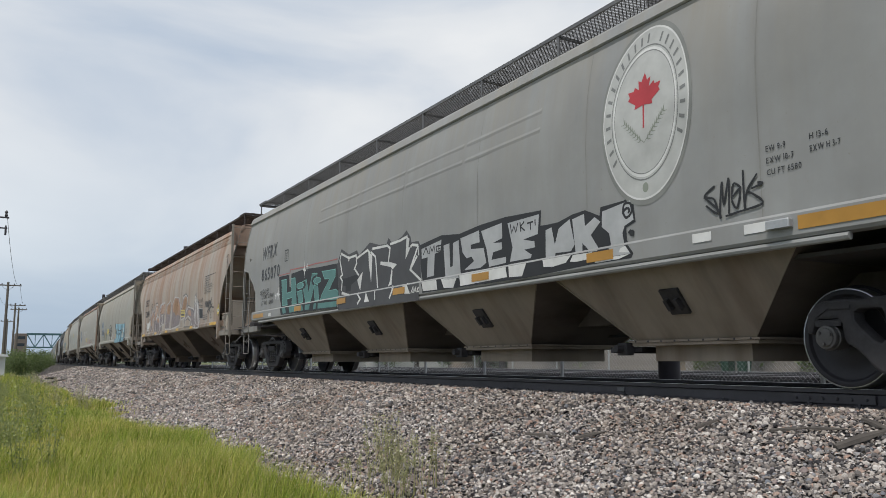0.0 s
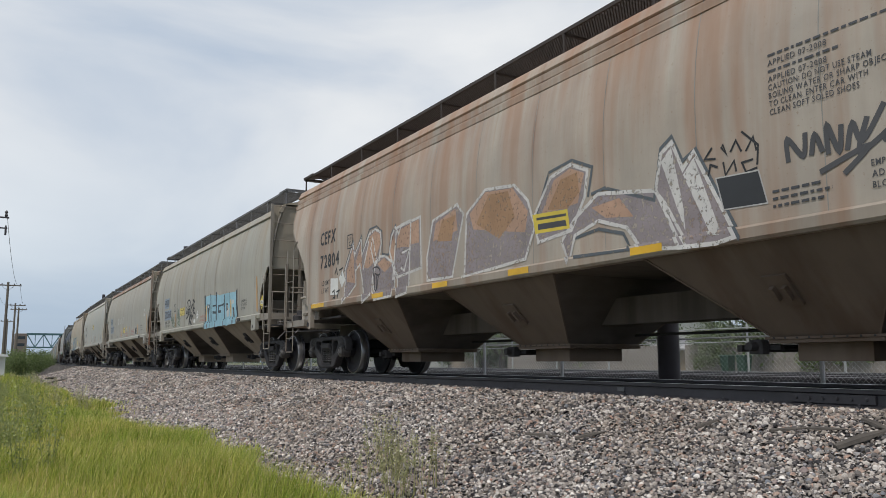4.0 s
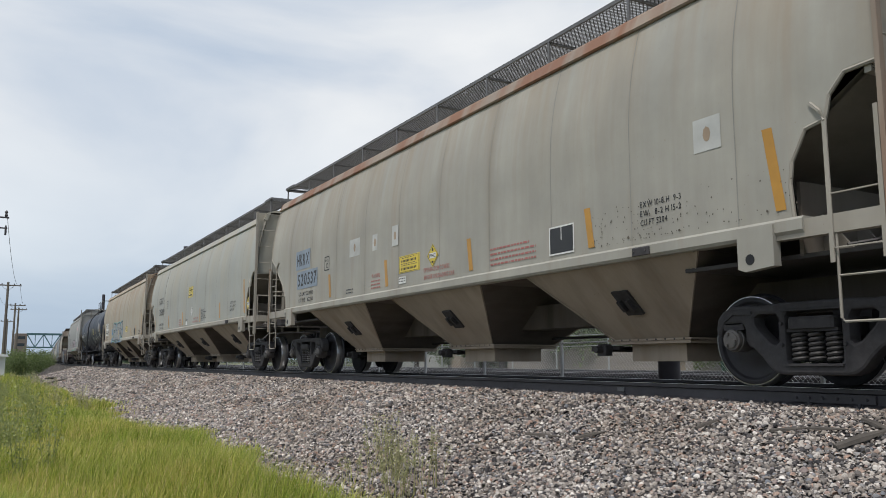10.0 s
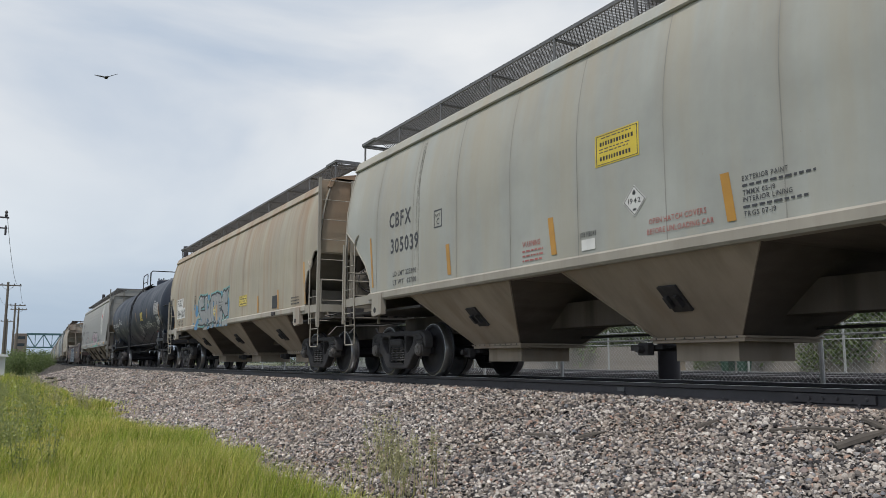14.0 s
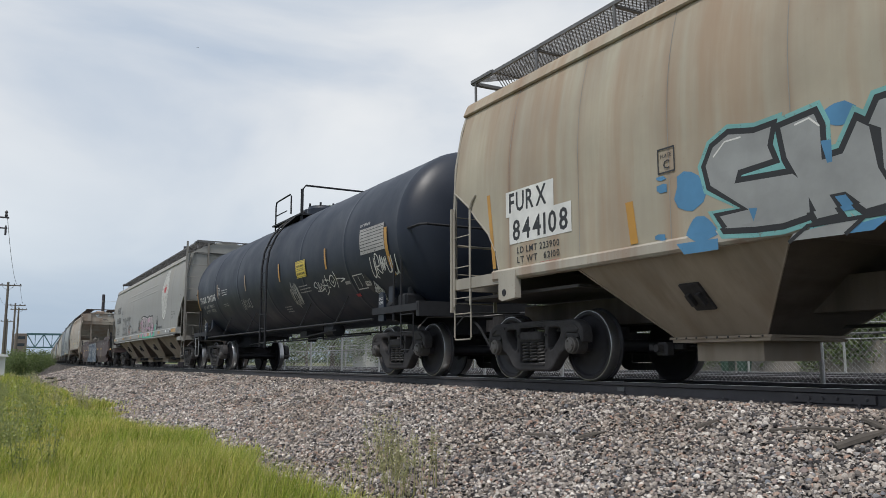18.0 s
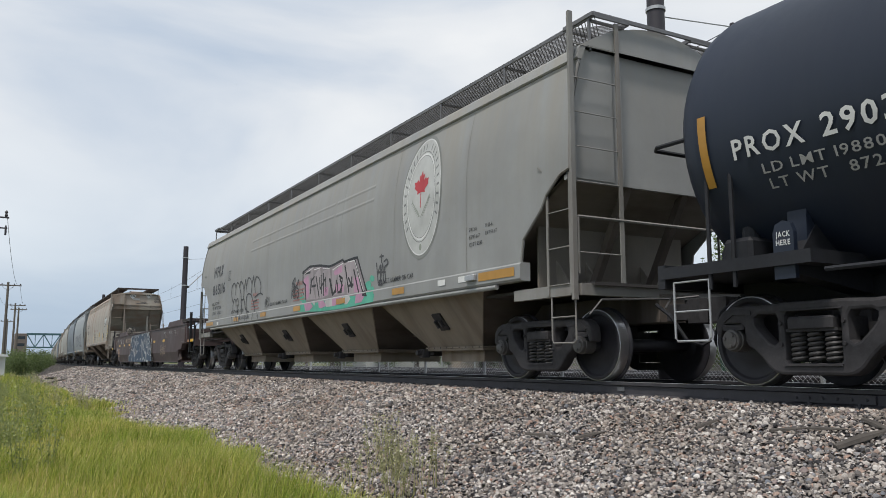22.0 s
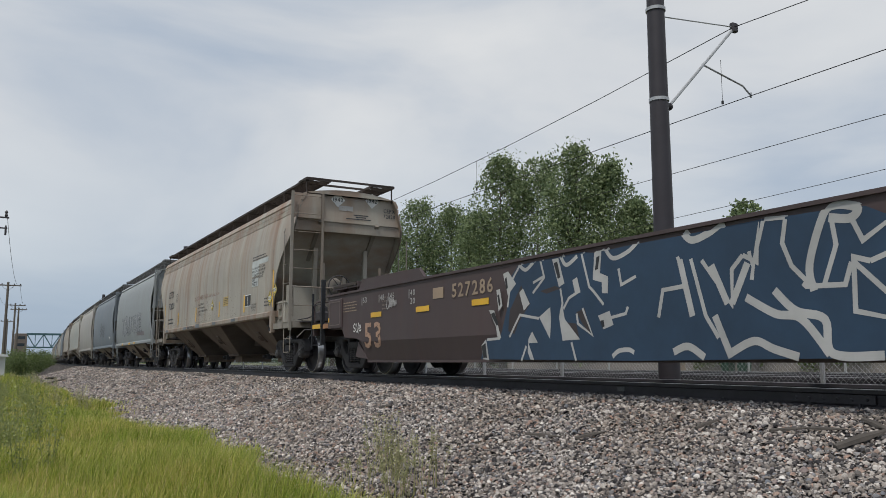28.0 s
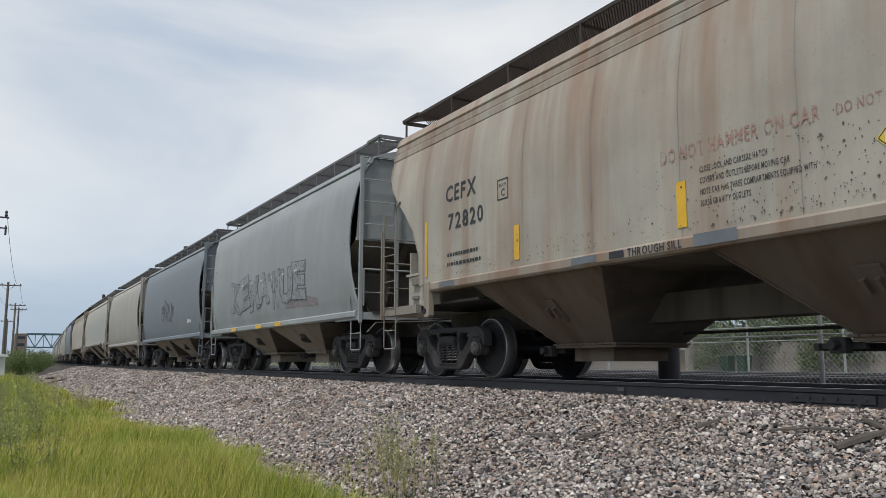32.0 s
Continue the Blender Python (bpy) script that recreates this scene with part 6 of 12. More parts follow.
        self.shape("flame_sign", [([(y + p * r, z + q * r) for p, q in flame], [tuple(range(8))])], "black", 0.024, d)
        if sub:
            self.rect("class_mark", y + r * 0.16, z - r * 0.62, y - r * 0.16, z - r * 0.48, "black", 0.024, d)
        return d

    def strip(self, y, z0, z1, w=0.10, paint="amber"):
        lean = 0.14 * (z1 - z0) if self.car.name.startswith("grain") else 0.0
        self.rect("reflector_strip", y + w / 2, z0, y - w / 2, z1, paint, 0.017, label="upright reflector strip", lean=lean)

    def sill_strip(self, y0, y1, paint="amber", z0=1.39, z1=1.475, lift=0.052):
        g = Geo().add([(-(self.half(1.5) + lift), y, z) for y, z in ((y0, z0), (y1, z0), (y1, z1), (y0, z1))], [(0, 1, 2, 3)])
        return part("reflector_strip", g, MARK[paint], self.car, "flat strip on the side sill")

    def plate_box(self, y, z, s=0.27, paint="black", text="C"):
        e = 0.018
        polys = []
        for a, b, c, d in ((y, z, y - s, z + e), (y, z + s * 1.1 - e, y - s, z + s * 1.1), (y, z, y - e, z + s * 1.1), (y - s + e, z, y - s, z + s * 1.1)):
            polys.append(([(a, b), (c, b), (c, d), (a, d)], [(0, 1, 2, 3)]))
        box = self.shape("plate_mark", polys, paint, 0.018)
        self.text("PLATE", y - s * 0.18, z + s * 0.68, s * 0.17, s * 0.62, paint, THIN, box)
        self.text(text, y - s * 0.34, z + s * 0.18, s * 0.38, None, paint, THIN, box)

    def runs(self, y, z1, z0, width, seed, paint="grime_run", count=4):
        """A stain that has run down the side: wavy strands, broad at the top and thin at the foot."""
        rng = random.Random(seed)
        for k in range(count):
            yk = y + rng.uniform(-0.5, 0.5) * width
            w = width * rng.uniform(0.10, 0.30) * (1.6 if k == 0 else 1.0)
            foot = z1 + (z0 - z1) * (1.0 if k == 0 else rng.uniform(0.35, 0.95))
            a, b, ph = rng.uniform(-0.10, 0.05), rng.uniform(0.008, 0.02), rng.uniform(0, 6)
            n = 22
            v = []
            for i in range(n + 1):
                u = i / n
                c = yk + a * u + b * math.sin(ph + u * 7) + b * 0.5 * math.sin(ph + u * 19)
                half = w * (0.10 + 0.42 * (1 - u) ** 1.6) * (0.8 + 0.3 * math.sin(ph + u * 13)) * min(1, 0.1 + u * 5)
                z = z1 + (foot - z1) * u
                v += [(c + half, z), (c - half, z)]
            f = [(2 * i + 1, 2 * i, 2 * i + 2, 2 * i + 3) for i in range(n)]
            self.shape("stain_run", [(v, f)], paint, 0.013)

    def scrawl(self, y0, y1, z0, z1, seed, paint, w=0.02, loops=9, parent=None, name="spray_tag"):
        """A hand-drawn tag: joined strokes like hurried handwriting."""
        rng = random.Random(seed)
        forms = ([(0, .1), (.15, .9), (.3, .1), (.45, .8), (.62, .1), (.8, .75), (1, .2)], [(.75, .8), (.4, 1), (.1, .6), (.35, .5), (.8, .35), (.5, 0), (.05, .15)],
                 [(.1, 0), (.2, 1), (.22, .5), (.85, .95), (.3, .5), (.9, 0)], [(.85, .75), (.4, .8), (.1, .4), (.4, 0), (.8, .3), (.85, .8), (.8, .2), (1, .05)],
                 [(.05, .5), (.7, .55), (.55, .95), (.15, .7), (.2, .1), (.6, 0), (1, .25)], [(.1, 1), (.15, .1), (.5, 0), (.8, .3), (.85, 1), (.8, .1), (1, 0)], [(.1, 0), (.15, 1), (.7, .9), (.7, .55), (.2, .45), (.9, 0)])
        n = max(3, loops // 2 + 1)
        cell = 1.0 / n
        polys = []
        for k in range(n):
            up, low = rng.uniform(0.72, 1.0), rng.uniform(0.0, 0.15)
            pts = []
            for p, q in rng.choice(forms):
                v = low + (up - low) * (q + rng.uniform(-0.07, 0.07))
                u = (k + 0.02 + 1.02 * p + rng.uniform(-0.05, 0.05)) * cell + 0.06 * (v - 0.5)
                pts.append(Vector((y0 + (y1 - y0) * u, z0 + (z1 - z0) * v)))
            pts = [pts[0]] + pts + [pts[-1]]
            fine = []
            for i in range(1, len(pts) - 2):
                p0, p1, p2, p3 = pts[i - 1], pts[i], pts[i + 1], pts[i + 2]
                for j in range(7):
                    t = j / 7
                    fine.append(0.5 * ((2 * p1) + (p2 - p0) * t + (2 * p0 - 5 * p1 + 4 * p2 - p3) * t * t + (3 * p1 - p0 - 3 * p2 + p3) * t ** 3))
            v, f = [], []
            for i, p in enumerate(fine):
                d = fine[min(i + 1, len(fine) - 1)] - fine[max(i - 1, 0)]
                d = d.normalized() if d.length > 1e-6 else Vector((1, 0))
                nrm = Vector((-d.y, d.x)) * w * 0.75 * rng.uniform(0.85, 1.1)
                v += [tuple(p + nrm), tuple(p - nrm)]
                if i:
                    f.append((2 * i - 2, 2 * i - 1, 2 * i + 1, 2 * i))
            polys.append((v, f))
        return self.shape(name, polys, paint, 0.024, parent, "sprayed scrawl")

    def strokes(self, lines, y0, y1, z0, z1, paint, w, name="spray_line", label="sprayed outline letters"):
        """Round hand-sprayed strokes, each a soft curve through a few points of a unit box."""
        polys = []
        for line in lines:
            pts = [Vector((y0 + (y1 - y0) * u, z0 + (z1 - z0) * v)) for u, v in line]
            pts = [pts[0]] + pts + [pts[-1]]
            fine = []
            for i in range(1, len(pts) - 2):
                p0, p1, p2, p3 = pts[i - 1], pts[i], pts[i + 1], pts[i + 2]
                if (p2 - p1).length < 1e-6:
                    continue
                for j in range(9):
                    t = j / 8
                    fine.append(0.5 * ((2 * p1) + (p2 - p0) * t + (2 * p0 - 5 * p1 + 4 * p2 - p3) * t * t + (3 * p1 - p0 - 3 * p2 + p3) * t ** 3))
            v, f = [], []
            for i, p in enumerate(fine):
                d = fine[min(i + 1, len(fine) - 1)] - fine[max(i - 1, 0)]
                d = d.normalized() if d.length > 1e-6 else Vector((1, 0))
                nrm = Vector((-d.y, d.x)) * w * 0.5 * (1 + 0.12 * math.sin(i * 0.7))
                v += [tuple(p + nrm), tuple(p - nrm)]
                if i:
                    f.append((2 * i - 2, 2 * i - 1, 2 * i + 1, 2 * i))
            polys.append((v, f))
        return self.shape(name, polys, paint, 0.024, None, label)

    def specks(self, y0, y1, z0, z1, count, seed, paint="speck"):
        """Chips and spatter, thickest low on the side."""
        rng = random.Random(seed)
        polys = []
        for k in range(count):
            y = rng.uniform(y1, y0) if k % 3 else y0 + (y1 - y0) * (0.35 + 0.12 * rng.gauss(0, 1))
            z = z0 + (z1 - z0) * rng.random() ** 1.8
            r = rng.uniform(0.004, 0.010) * (1.7 if rng.random() < 0.1 else 1.0)
            a = rng.uniform(0, 6.28)
            ring = [(y + r * rng.uniform(0.6, 1.3) * math.cos(a + i * 1.2566), z + 1.2 * r * rng.uniform(0.6, 1.3) * math.sin(a + i * 1.2566)) for i in range(5)]
            polys.append((ring, [(0, 1, 2, 3, 4)]))
        ob = self.shape("paint_chips", polys, paint, 0.021)
        return ob

    def sill_text(self, text, y, z, h, width, paint="black", font=None):
        g = Geo()
        for v, f in self.letters(text, y, z, h, width, font):
            g.add([(-(self.half(1.5) + 0.0545), p, q) for p, q in v], f)
        return part("lettering", g, MARK[paint], self.car)

    def piece(self, word, y0, y1, z0, z1, fill, line, seed, back=None, glow=None, tilt=6, thin=False):
        """A painted word in swollen, jostling letters: back field, outline, fill and shine."""
        rng = random.Random(seed)
        n = len(word)
        cell = (y0 - y1) / n
        h = z1 - z0
        outline, body, shade, shine = [], [], [], []
        for k, ch in enumerate(word):
            yc = y0 - cell * (k + 0.5)
            a = radians(rng.uniform(-tilt, tilt))
            lift = rng.uniform(-0.06, 0.06) * h
            grow = rng.uniform(0.92, 1.10)
            for font, target, dx, dz in ((FAT, outline, 0, 0), (FAT, shade, -0.05, -0.05), (PLUMP if thin else HEAVY, body, 0, 0)):
                v, f = font[ch]
                wv = v[:, 0].max()
                over = 1.0 if font is not FAT else (1.09 if thin else 1.16)
                pts = []
                for p in v:
                    px, pz = (p[0] / wv - 0.5) * cell * over * (1.04 if wv > 0.34 else 0.48), (p[1] - 0.5) * h * 0.80 * grow * ((1.05 if thin else 1.07) if font is FAT else 1.0)
                    qx, qz = px * math.cos(a) - pz * math.sin(a), px * math.sin(a) + pz * math.cos(a)
                    z = z0 + h * 0.5 + qz + lift + dz
                    pts.append((yc - qx - dx, min(max(z, z0 - 0.02), z1 + 0.05)))
                target.append((pts, f))
            s = cell * rng.uniform(0.10, 0.22)
            shine.append(([(yc + cell * 0.30, z0 + h * 0.74), (yc + cell * 0.30 - s, z0 + h * 0.77), (yc + cell * 0.30 - s, z0 + h * 0.80), (yc + cell * 0.30, z0 + h * 0.77)], [(0, 1, 2, 3)]))
        root = None
        if back:
            v = []
            m = 26
            for k in range(m):
                u = k / (m - 1)
                v.append((y0 + 0.08 - (y0 - y1 + 0.16) * u, z0 - 0.02))
            for k in range(m):
                u = 1 - k / (m - 1)
                v.append((y0 + 0.08 - (y0 - y1 + 0.16) * u, z1 - h * 0.12 + h * 0.14 * math.sin(u * n * 3.1 + seed) + rng.uniform(-0.03, 0.03)))
            f = [(k, k + 1, 2 * m - 2 - k, 2 * m - 1 - k) for k in range(m - 1)]
            root = self.shape("graffiti", [(v, f)], back, 0.0145, None, "sprayed letter piece")
        if glow:
            o = self.shape("halo", [([(p[0] + 0.0, p[1]) for p in v], f) for v, f in shade], glow, 0.0165, root)
            root = root or o
        o = self.shape("outline", outline, line, 0.019, root)
        root = root or o
        self.shape("letter_fill", body, fill, 0.022, root)
        self.shape("shine", shine, "white", 0.025, root)
        return root

    def spray(self, name, box, shapes, paint, layer, width=None, soft=False, loop=False, parent=None, label=""):
        """Sprayed shapes in a unit box (y0, y1, z0, z1), laid over the side sheet and the sill: filled outlines, or strokes of a width."""
        y0, y1, z0, z1 = box
        pieces = []
        for line in shapes:
            pts = [Vector((y0 + (y1 - y0) * u, z0 + (z1 - z0) * v)) for u, v in line]
            if width is None:
                pieces.append([[pts[i] for i in f] for f in tessellate_polygon([[p.to_3d() for p in pts]])])
                continue
            if loop:
                pts.append(pts[0])
            if soft:
                ends, fine = [pts[0]] + pts + [pts[-1]], []
                for i in range(1, len(ends) - 2):
                    a, b, c, d = ends[i - 1:i + 3]
                    for j in range(6):
                        t = j / 6
                        fine.append(0.5 * (2 * b + (c - a) * t + (2 * a - 5 * b + 4 * c - d) * t * t + (3 * b - a - 3 * c + d) * t ** 3))
                pts = fine + [pts[-1]]
            quads, rim = [], []
            for i, p in enumerate(pts):
                before = pts[-2] if loop and i == 0 else pts[max(i - 1, 0)]
                after = pts[1] if loop and i == len(pts) - 1 else pts[min(i + 1, len(pts) - 1)]
                e, f = (p - before), (after - p)
                e, f = (e if e.length > 1e-6 else f).normalized(), (f if f.length > 1e-6 else e).normalized()
                m = Vector((-e.y - f.y, e.x + f.x))
                m = m.normalized() if m.length > 1e-3 else Vector((-f.y, f.x))
                m *= 0.5 * width / max(m.dot(Vector((-f.y, f.x))), 0.6)
                rim.append((p + m, p - m))
            for (a, b), (c, d) in zip(rim, rim[1:]):
                quads.append([a, b, d, c])
            pieces.append(quads)
        g, rim_z = Geo(), self.sill_top
        for k, faces in enumerate(pieces):
            on_side, on_sill = 0.0068 + 0.0003 * layer + 0.00002 * k, 0.0468 + 0.0008 * layer + 0.00003 * k
            for face in faces:
                for upper in (True, False):
                    cut = []
                    for p, q in zip(face, face[1:] + face[:1]):
                        inside, next_in = (p.y >= rim_z) == upper, (q.y >= rim_z) == upper
                        if inside:
                            cut.append(p)
                        if inside != next_in:
                            cut.append(p + (q - p) * ((rim_z - p.y) / (q.y - p.y)))
                    if len(cut) > 2:
                        lift = on_side if upper else on_sill
                        g.add([(-(self.half(p.y if upper else 1.5) + lift), p.x, p.y) for p in cut], [tuple(range(len(cut)))])
        return part(name, g, MARK[paint], parent or self.car, label)

    def oval(self, y, z, a, b):
        """An oval badge: rings, a ring of bars for its words, a red leaf and a wreath."""
        def ring(r0, r1, paint, lift, name, parent=None, n=56):
            v, f = [], []
            for k in range(n):
                c, s = math.cos(2 * math.pi * k / n), math.sin(2 * math.pi * k / n)
                for r in (r0, r1):
                    v.append((y + a * r * c, z + b * r * s))
            for k in range(n):
                j = (k + 1) % n
                f.append((2 * k, 2 * k + 1, 2 * j + 1, 2 * j))
            return self.shape(name, [(v, f)], paint, lift, parent)
        root = ring(0.962, 0.985, "white", 0.018, "oval_badge")
        root["label"] = "pale oval badge with a red leaf"
        ring(0.985, 1.045, "badge_shade", 0.0145, "shadow_line", root)
        ring(0.755, 0.770, "ring_ink", 0.018, "inner_line", root)
        ring(0.690, 0.702, "ring_ink", 0.018, "inner_line", root)
        ring(0.70, 0.735, "white", 0.018, "inner_ring", root)
        ring(0.735, 0.985, "badge", 0.0155, "ring_field", root)
        for r0, r1 in ((0.0, 0.2), (0.2, 0.4), (0.4, 0.55), (0.55, 0.70)):
            ring(max(r0, 0.01), r1, "badge", 0.0155, "field", root, 40)
        bars = []
        for k in range(24):
            t = 215 - k * 10.4
            if 78 < t < 84:
                continue
            c, s = math.cos(radians(t)), math.sin(radians(t))
            ta, tb = -math.sin(radians(t)), math.cos(radians(t))
            w = 0.019
            q = []
            for r, e in ((0.80, -1), (0.80, 1), (0.915, 1), (0.915, -1)):
                q.append((y + (-1) * (a * r * c + a * w * e * ta), z + b * r * s + b * w * e * tb))
            bars.append((q, [(0, 1, 2, 3)]))
        self.shape("ring_marks", bars, "ring_ink", 0.019, root)
        half = [(0, 1.0), (0.14, 0.72), (0.30, 0.80), (0.24, 0.48), (0.46, 0.62), (0.52, 0.50), (0.80, 0.52), (0.70, 0.34), (0.78, 0.24), (0.40, 0.02), (0.44, -0.12), (0.04, -0.06), (0.035, -0.80)]
        leaf = half + [(-p, q) for p, q in half[::-1][:-1]]
        s = a * 0.47
        outline = [Vector((y - p * s, z + 0.09 * b + q * s * 1.12, 0)) for p, q in leaf]
        self.shape("leaf_emblem", [([(p.x, p.y) for p in outline], tessellate_polygon([outline]))], "leaf_red", 0.0205, root, "red leaf emblem")
        twigs = []
        for sg in (-1, 1):
            for k in range(8):
                t = k / 7
                cy, cz = y + sg * a * (0.08 + 0.36 * t), z - b * (0.33 - 0.25 * t)
                for dy, dz in ((0.03, 0.085), (0.10, -0.005)):
                    ty, tz = cy + sg * a * dy, cz + b * dz
                    twigs.append(([(cy + sg * a * 0.018, cz - b * 0.008), (ty, tz), (cy - sg * a * 0.018, cz + b * 0.008)], [(0, 1, 2)]))
            twigs.append(([(y, z - b * 0.36), (y + sg * a * 0.46, z - b * 0.066), (y + sg * a * 0.46, z - b * 0.058), (y, z - b * 0.35)], [(0, 1, 2, 3)]))
        self.shape("wreath", twigs, "wreath", 0.0195, root)
        dot = [(y + 0.045 * math.cos(k * math.pi / 6), z - b * 0.85 + 0.055 * math.sin(k * math.pi / 6)) for k in range(12)]
        self.shape("dot", [(dot, [tuple(range(12))])], "wreath", 0.0195, root)


def mark_malt(w, number, load, light):
    w.text("WFRX", 8.16, 2.84, 0.34, 1.20, "grey")
    w.text(number, 8.16, 2.30, 0.31, 1.48, "grey")
    w.text("LD LMT " + load, 8.10, 1.84, 0.10, 0.98, "grey", THIN)
    w.text("LT WT   " + light, 8.10, 1.68, 0.10, 0.98, "grey", THIN)
    w.plate_box(6.30, 2.62, 0.25, "grey")
    w.oval(-5.93, 2.95, 0.67, 1.00)
    w.text("EW 9-9", -7.48, 2.13, 0.055, 0.21, "black", THIN)
    w.text("EXW 10-7", -7.48, 2.02, 0.055, 0.29, "black", THIN)
    w.text("CU FT 6580", -7.48, 1.91, 0.055, 0.36, "black", THIN)
    w.text("H 13-6", -7.93, 2.14, 0.055, 0.18, "black", THIN)
    w.text("EXW H 3-7", -7.93, 2.03, 0.055, 0.29, "black", THIN)
    w.sill_strip(-7.80, -8.70, "amber", 1.37, 1.49)
    w.sill_strip(8.70, 7.80, "amber", 1.37, 1.47)
    for y in (5.17, 2.58, 0.0, -2.62, -5.20):
        w.sill_strip(y + 0.23, y - 0.23, "amber", 1.38, 1.49, 0.054)
    for y in (-6.72, -7.35):
        w.sill_strip(y + 0.12, y - 0.12, "white", 1.40, 1.49)
    w.sill_strip(7.35, 7.15, "white", 1.36, 1.44)
    # stiffening creases pressed into the side
    for z in (3.50, 3.24):
        g = Geo()
        for a, b in ((4.1, 2.0), (1.9, 0.0), (-0.1, -2.0), (-2.1, -4.0)):
            g.loft([[(-(w.half(z + d) + x), y, z + d) for y in (a, b)] for d, x in ((-0.04, 0.003), (0, 0.010), (0.04, 0.003))], closed=False)
        part("pressed_crease", g, PAINT["malt"], w.car)
    tray = Geo().bevel_box(-(w.half(1.45) + 0.11), -(w.half(1.45) + 0.04), -7.75, -7.50, 1.40, 1.48, 0.012)
    part("card_holder", tray, GALV, w.car)


def decorate():
    w = Wall(CAR_A, HALF_A)
    mark_malt(w, "865070", "217600", "68400")
    w.strokes((
        [(0.22, 0.80), (0.03, 0.62), (0.20, 0.50), (0.24, 0.18), (0.05, 0.40)], [(0.28, 0.10), (0.34, 0.85), (0.36, 0.35), (0.46, 0.90), (0.44, 0.12)],
        [(0.66, 0.62), (0.54, 0.75), (0.50, 0.40), (0.58, 0.22), (0.64, 0.60), (0.52, 0.48)], [(0.70, 1.0), (0.70, 0.15), (0.74, 0.50), (0.92, 0.85)],
        [(0.74, 0.52), (0.86, 0.42), (0.98, 0.20), (0.60, 0.12), (0.38, 0.08)], [(0.30, 0.05), (0.26, 0.25), (0.02, 0.60)], [(0.92, 0.66), (1.0, 0.62), (0.82, 0.56)],
    ), -6.72, -7.43, 1.58, 2.02, "spray_black", 0.022)
    w.scrawl(-6.90, -7.25, 1.38, 1.48, 8, "spray_black", 0.010, 5)
    w.scrawl(8.25, 7.5, 1.95, 2.08, 9, "charcoal", 0.012, 6)

    w = Wall(CAR_B, HALF_B)
    w.text("CEFX", 6.58, 2.71, 0.28, 0.86, "black")
    w.text("72804", 6.55, 2.21, 0.28, 1.05, "black")
    w.text("LD LMT", 6.45, 1.84, 0.10, 0.45, "black", THIN)
    w.text("LT WT", 6.45, 1.68, 0.10, 0.40, "black", THIN)
    w.plate_box(5.07, 2.46, 0.26)
    for k, line in enumerate(("", "APPLIED 07-2008", "", "APPLIED 07-2008", "CAUTION: DO NOT USE STEAM", "BOILING WATER OR SHARP OBJECTS", "TO CLEAN. ENTER CAR WITH", "CLEAN SOFT SOLED SHOES")):
        if line:
            w.text(line, -4.97, 3.02 - k * 0.078, 0.055, 0.040 * len(line), "grey", THIN)
        else:
            w.small_print(-4.97, -6.72 if k == 0 else -5.75, 3.015 - k * 0.078, 3.08 - k * 0.078, 1, "grey", 6 + k)
    for k, line in enumerate(("EMPTY LOAD", "ADJ", "BLOCK")):
        w.text(line, -5.90, 1.80 - k * 0.09, 0.055, 0.045 * len(line), "grey", THIN)
    w.small_print(-4.95, -5.55, 1.60, 1.80, 3, "grey", 5)
    w.diamond(-6.94, 1.82, 0.20, "lemon")
    w.sill_strip(7.10, 6.20, "yellow")
    w.sill_strip(-6.04, -7.0, "yellow")
    for y in (3.52, -0.95, -3.35, 1.2):
        w.sill_strip(y + 0.24, y - 0.24, "yellow")

    w = Wall(CAR_C, HALF_C)
    w.rect("name_panel", 6.32, 2.34, 5.42, 2.74, "panel_blue")
    w.rect("number_panel", 6.24, 1.88, 4.92, 2.27, "panel_blue")
    w.text("HKRX", 6.25, 2.41, 0.27, 0.78, "black")
    w.text("520568", 6.18, 1.95, 0.27, 1.20, "black")
    w.text("LD LMT 223600", 6.10, 1.74, 0.085, 0.95, "black", THIN)
    w.text("LT WT   62400", 6.10, 1.60, 0.085, 0.95, "black", THIN)
    w.plate_box(4.36, 2.14, 0.27)
    w.strip(4.06, 1.56, 2.04, 0.13)
    w.notice(3.22, 1.92, 2.44, 2.21, "lemon", 6)
    w.rect("paper_label", 0.91, 1.58, 0.63, 1.70, "white")
    w.diamond(0.35, 1.80, 0.19, "white")
    w.text("OPEN HATCH COVERS", -0.05, 1.70, 0.07, 0.85, "red", THIN)
    w.text("BEFORE UNLOADING CAR", -0.02, 1.58, 0.07, 0.98, "red", THIN)
    for k, line in enumerate(("EXW 10-8 H 9-3", "EW  8-2 H 15-2", "CU FT 5204")):
        w.text(line, -5.10, 1.90 - k * 0.105, 0.07, 0.042 * len(line), "black", THIN)
    w.strip(-6.70, 1.56, 2.50, 0.10, "amber")
    w.strip(-0.98, 1.56, 2.06, 0.11, "yellow")
    w.strip(-4.06, 1.56, 2.06, 0.11, "yellow")
    w.diamond(-7.12, 1.78, 0.21, "lemon")

    w = Wall(CAR_D, HALF_D)
    w.rect("name_panel", 6.36, 2.33, 5.42, 2.76, "panel_blue")
    w.rect("number_panel", 6.26, 1.88, 4.94, 2.28, "panel_blue")
    w.text("HKRX", 6.28, 2.41, 0.27, 0.78, "black")
    w.text("520537", 6.20, 1.95, 0.27, 1.20, "black")
    w.text("LD LMT 223800", 6.12, 1.72, 0.085, 0.92, "black", THIN)
    w.text("LT WT   62200", 6.12, 1.58, 0.085, 0.92, "black", THIN)
    w.plate_box(4.52, 2.15, 0.27)
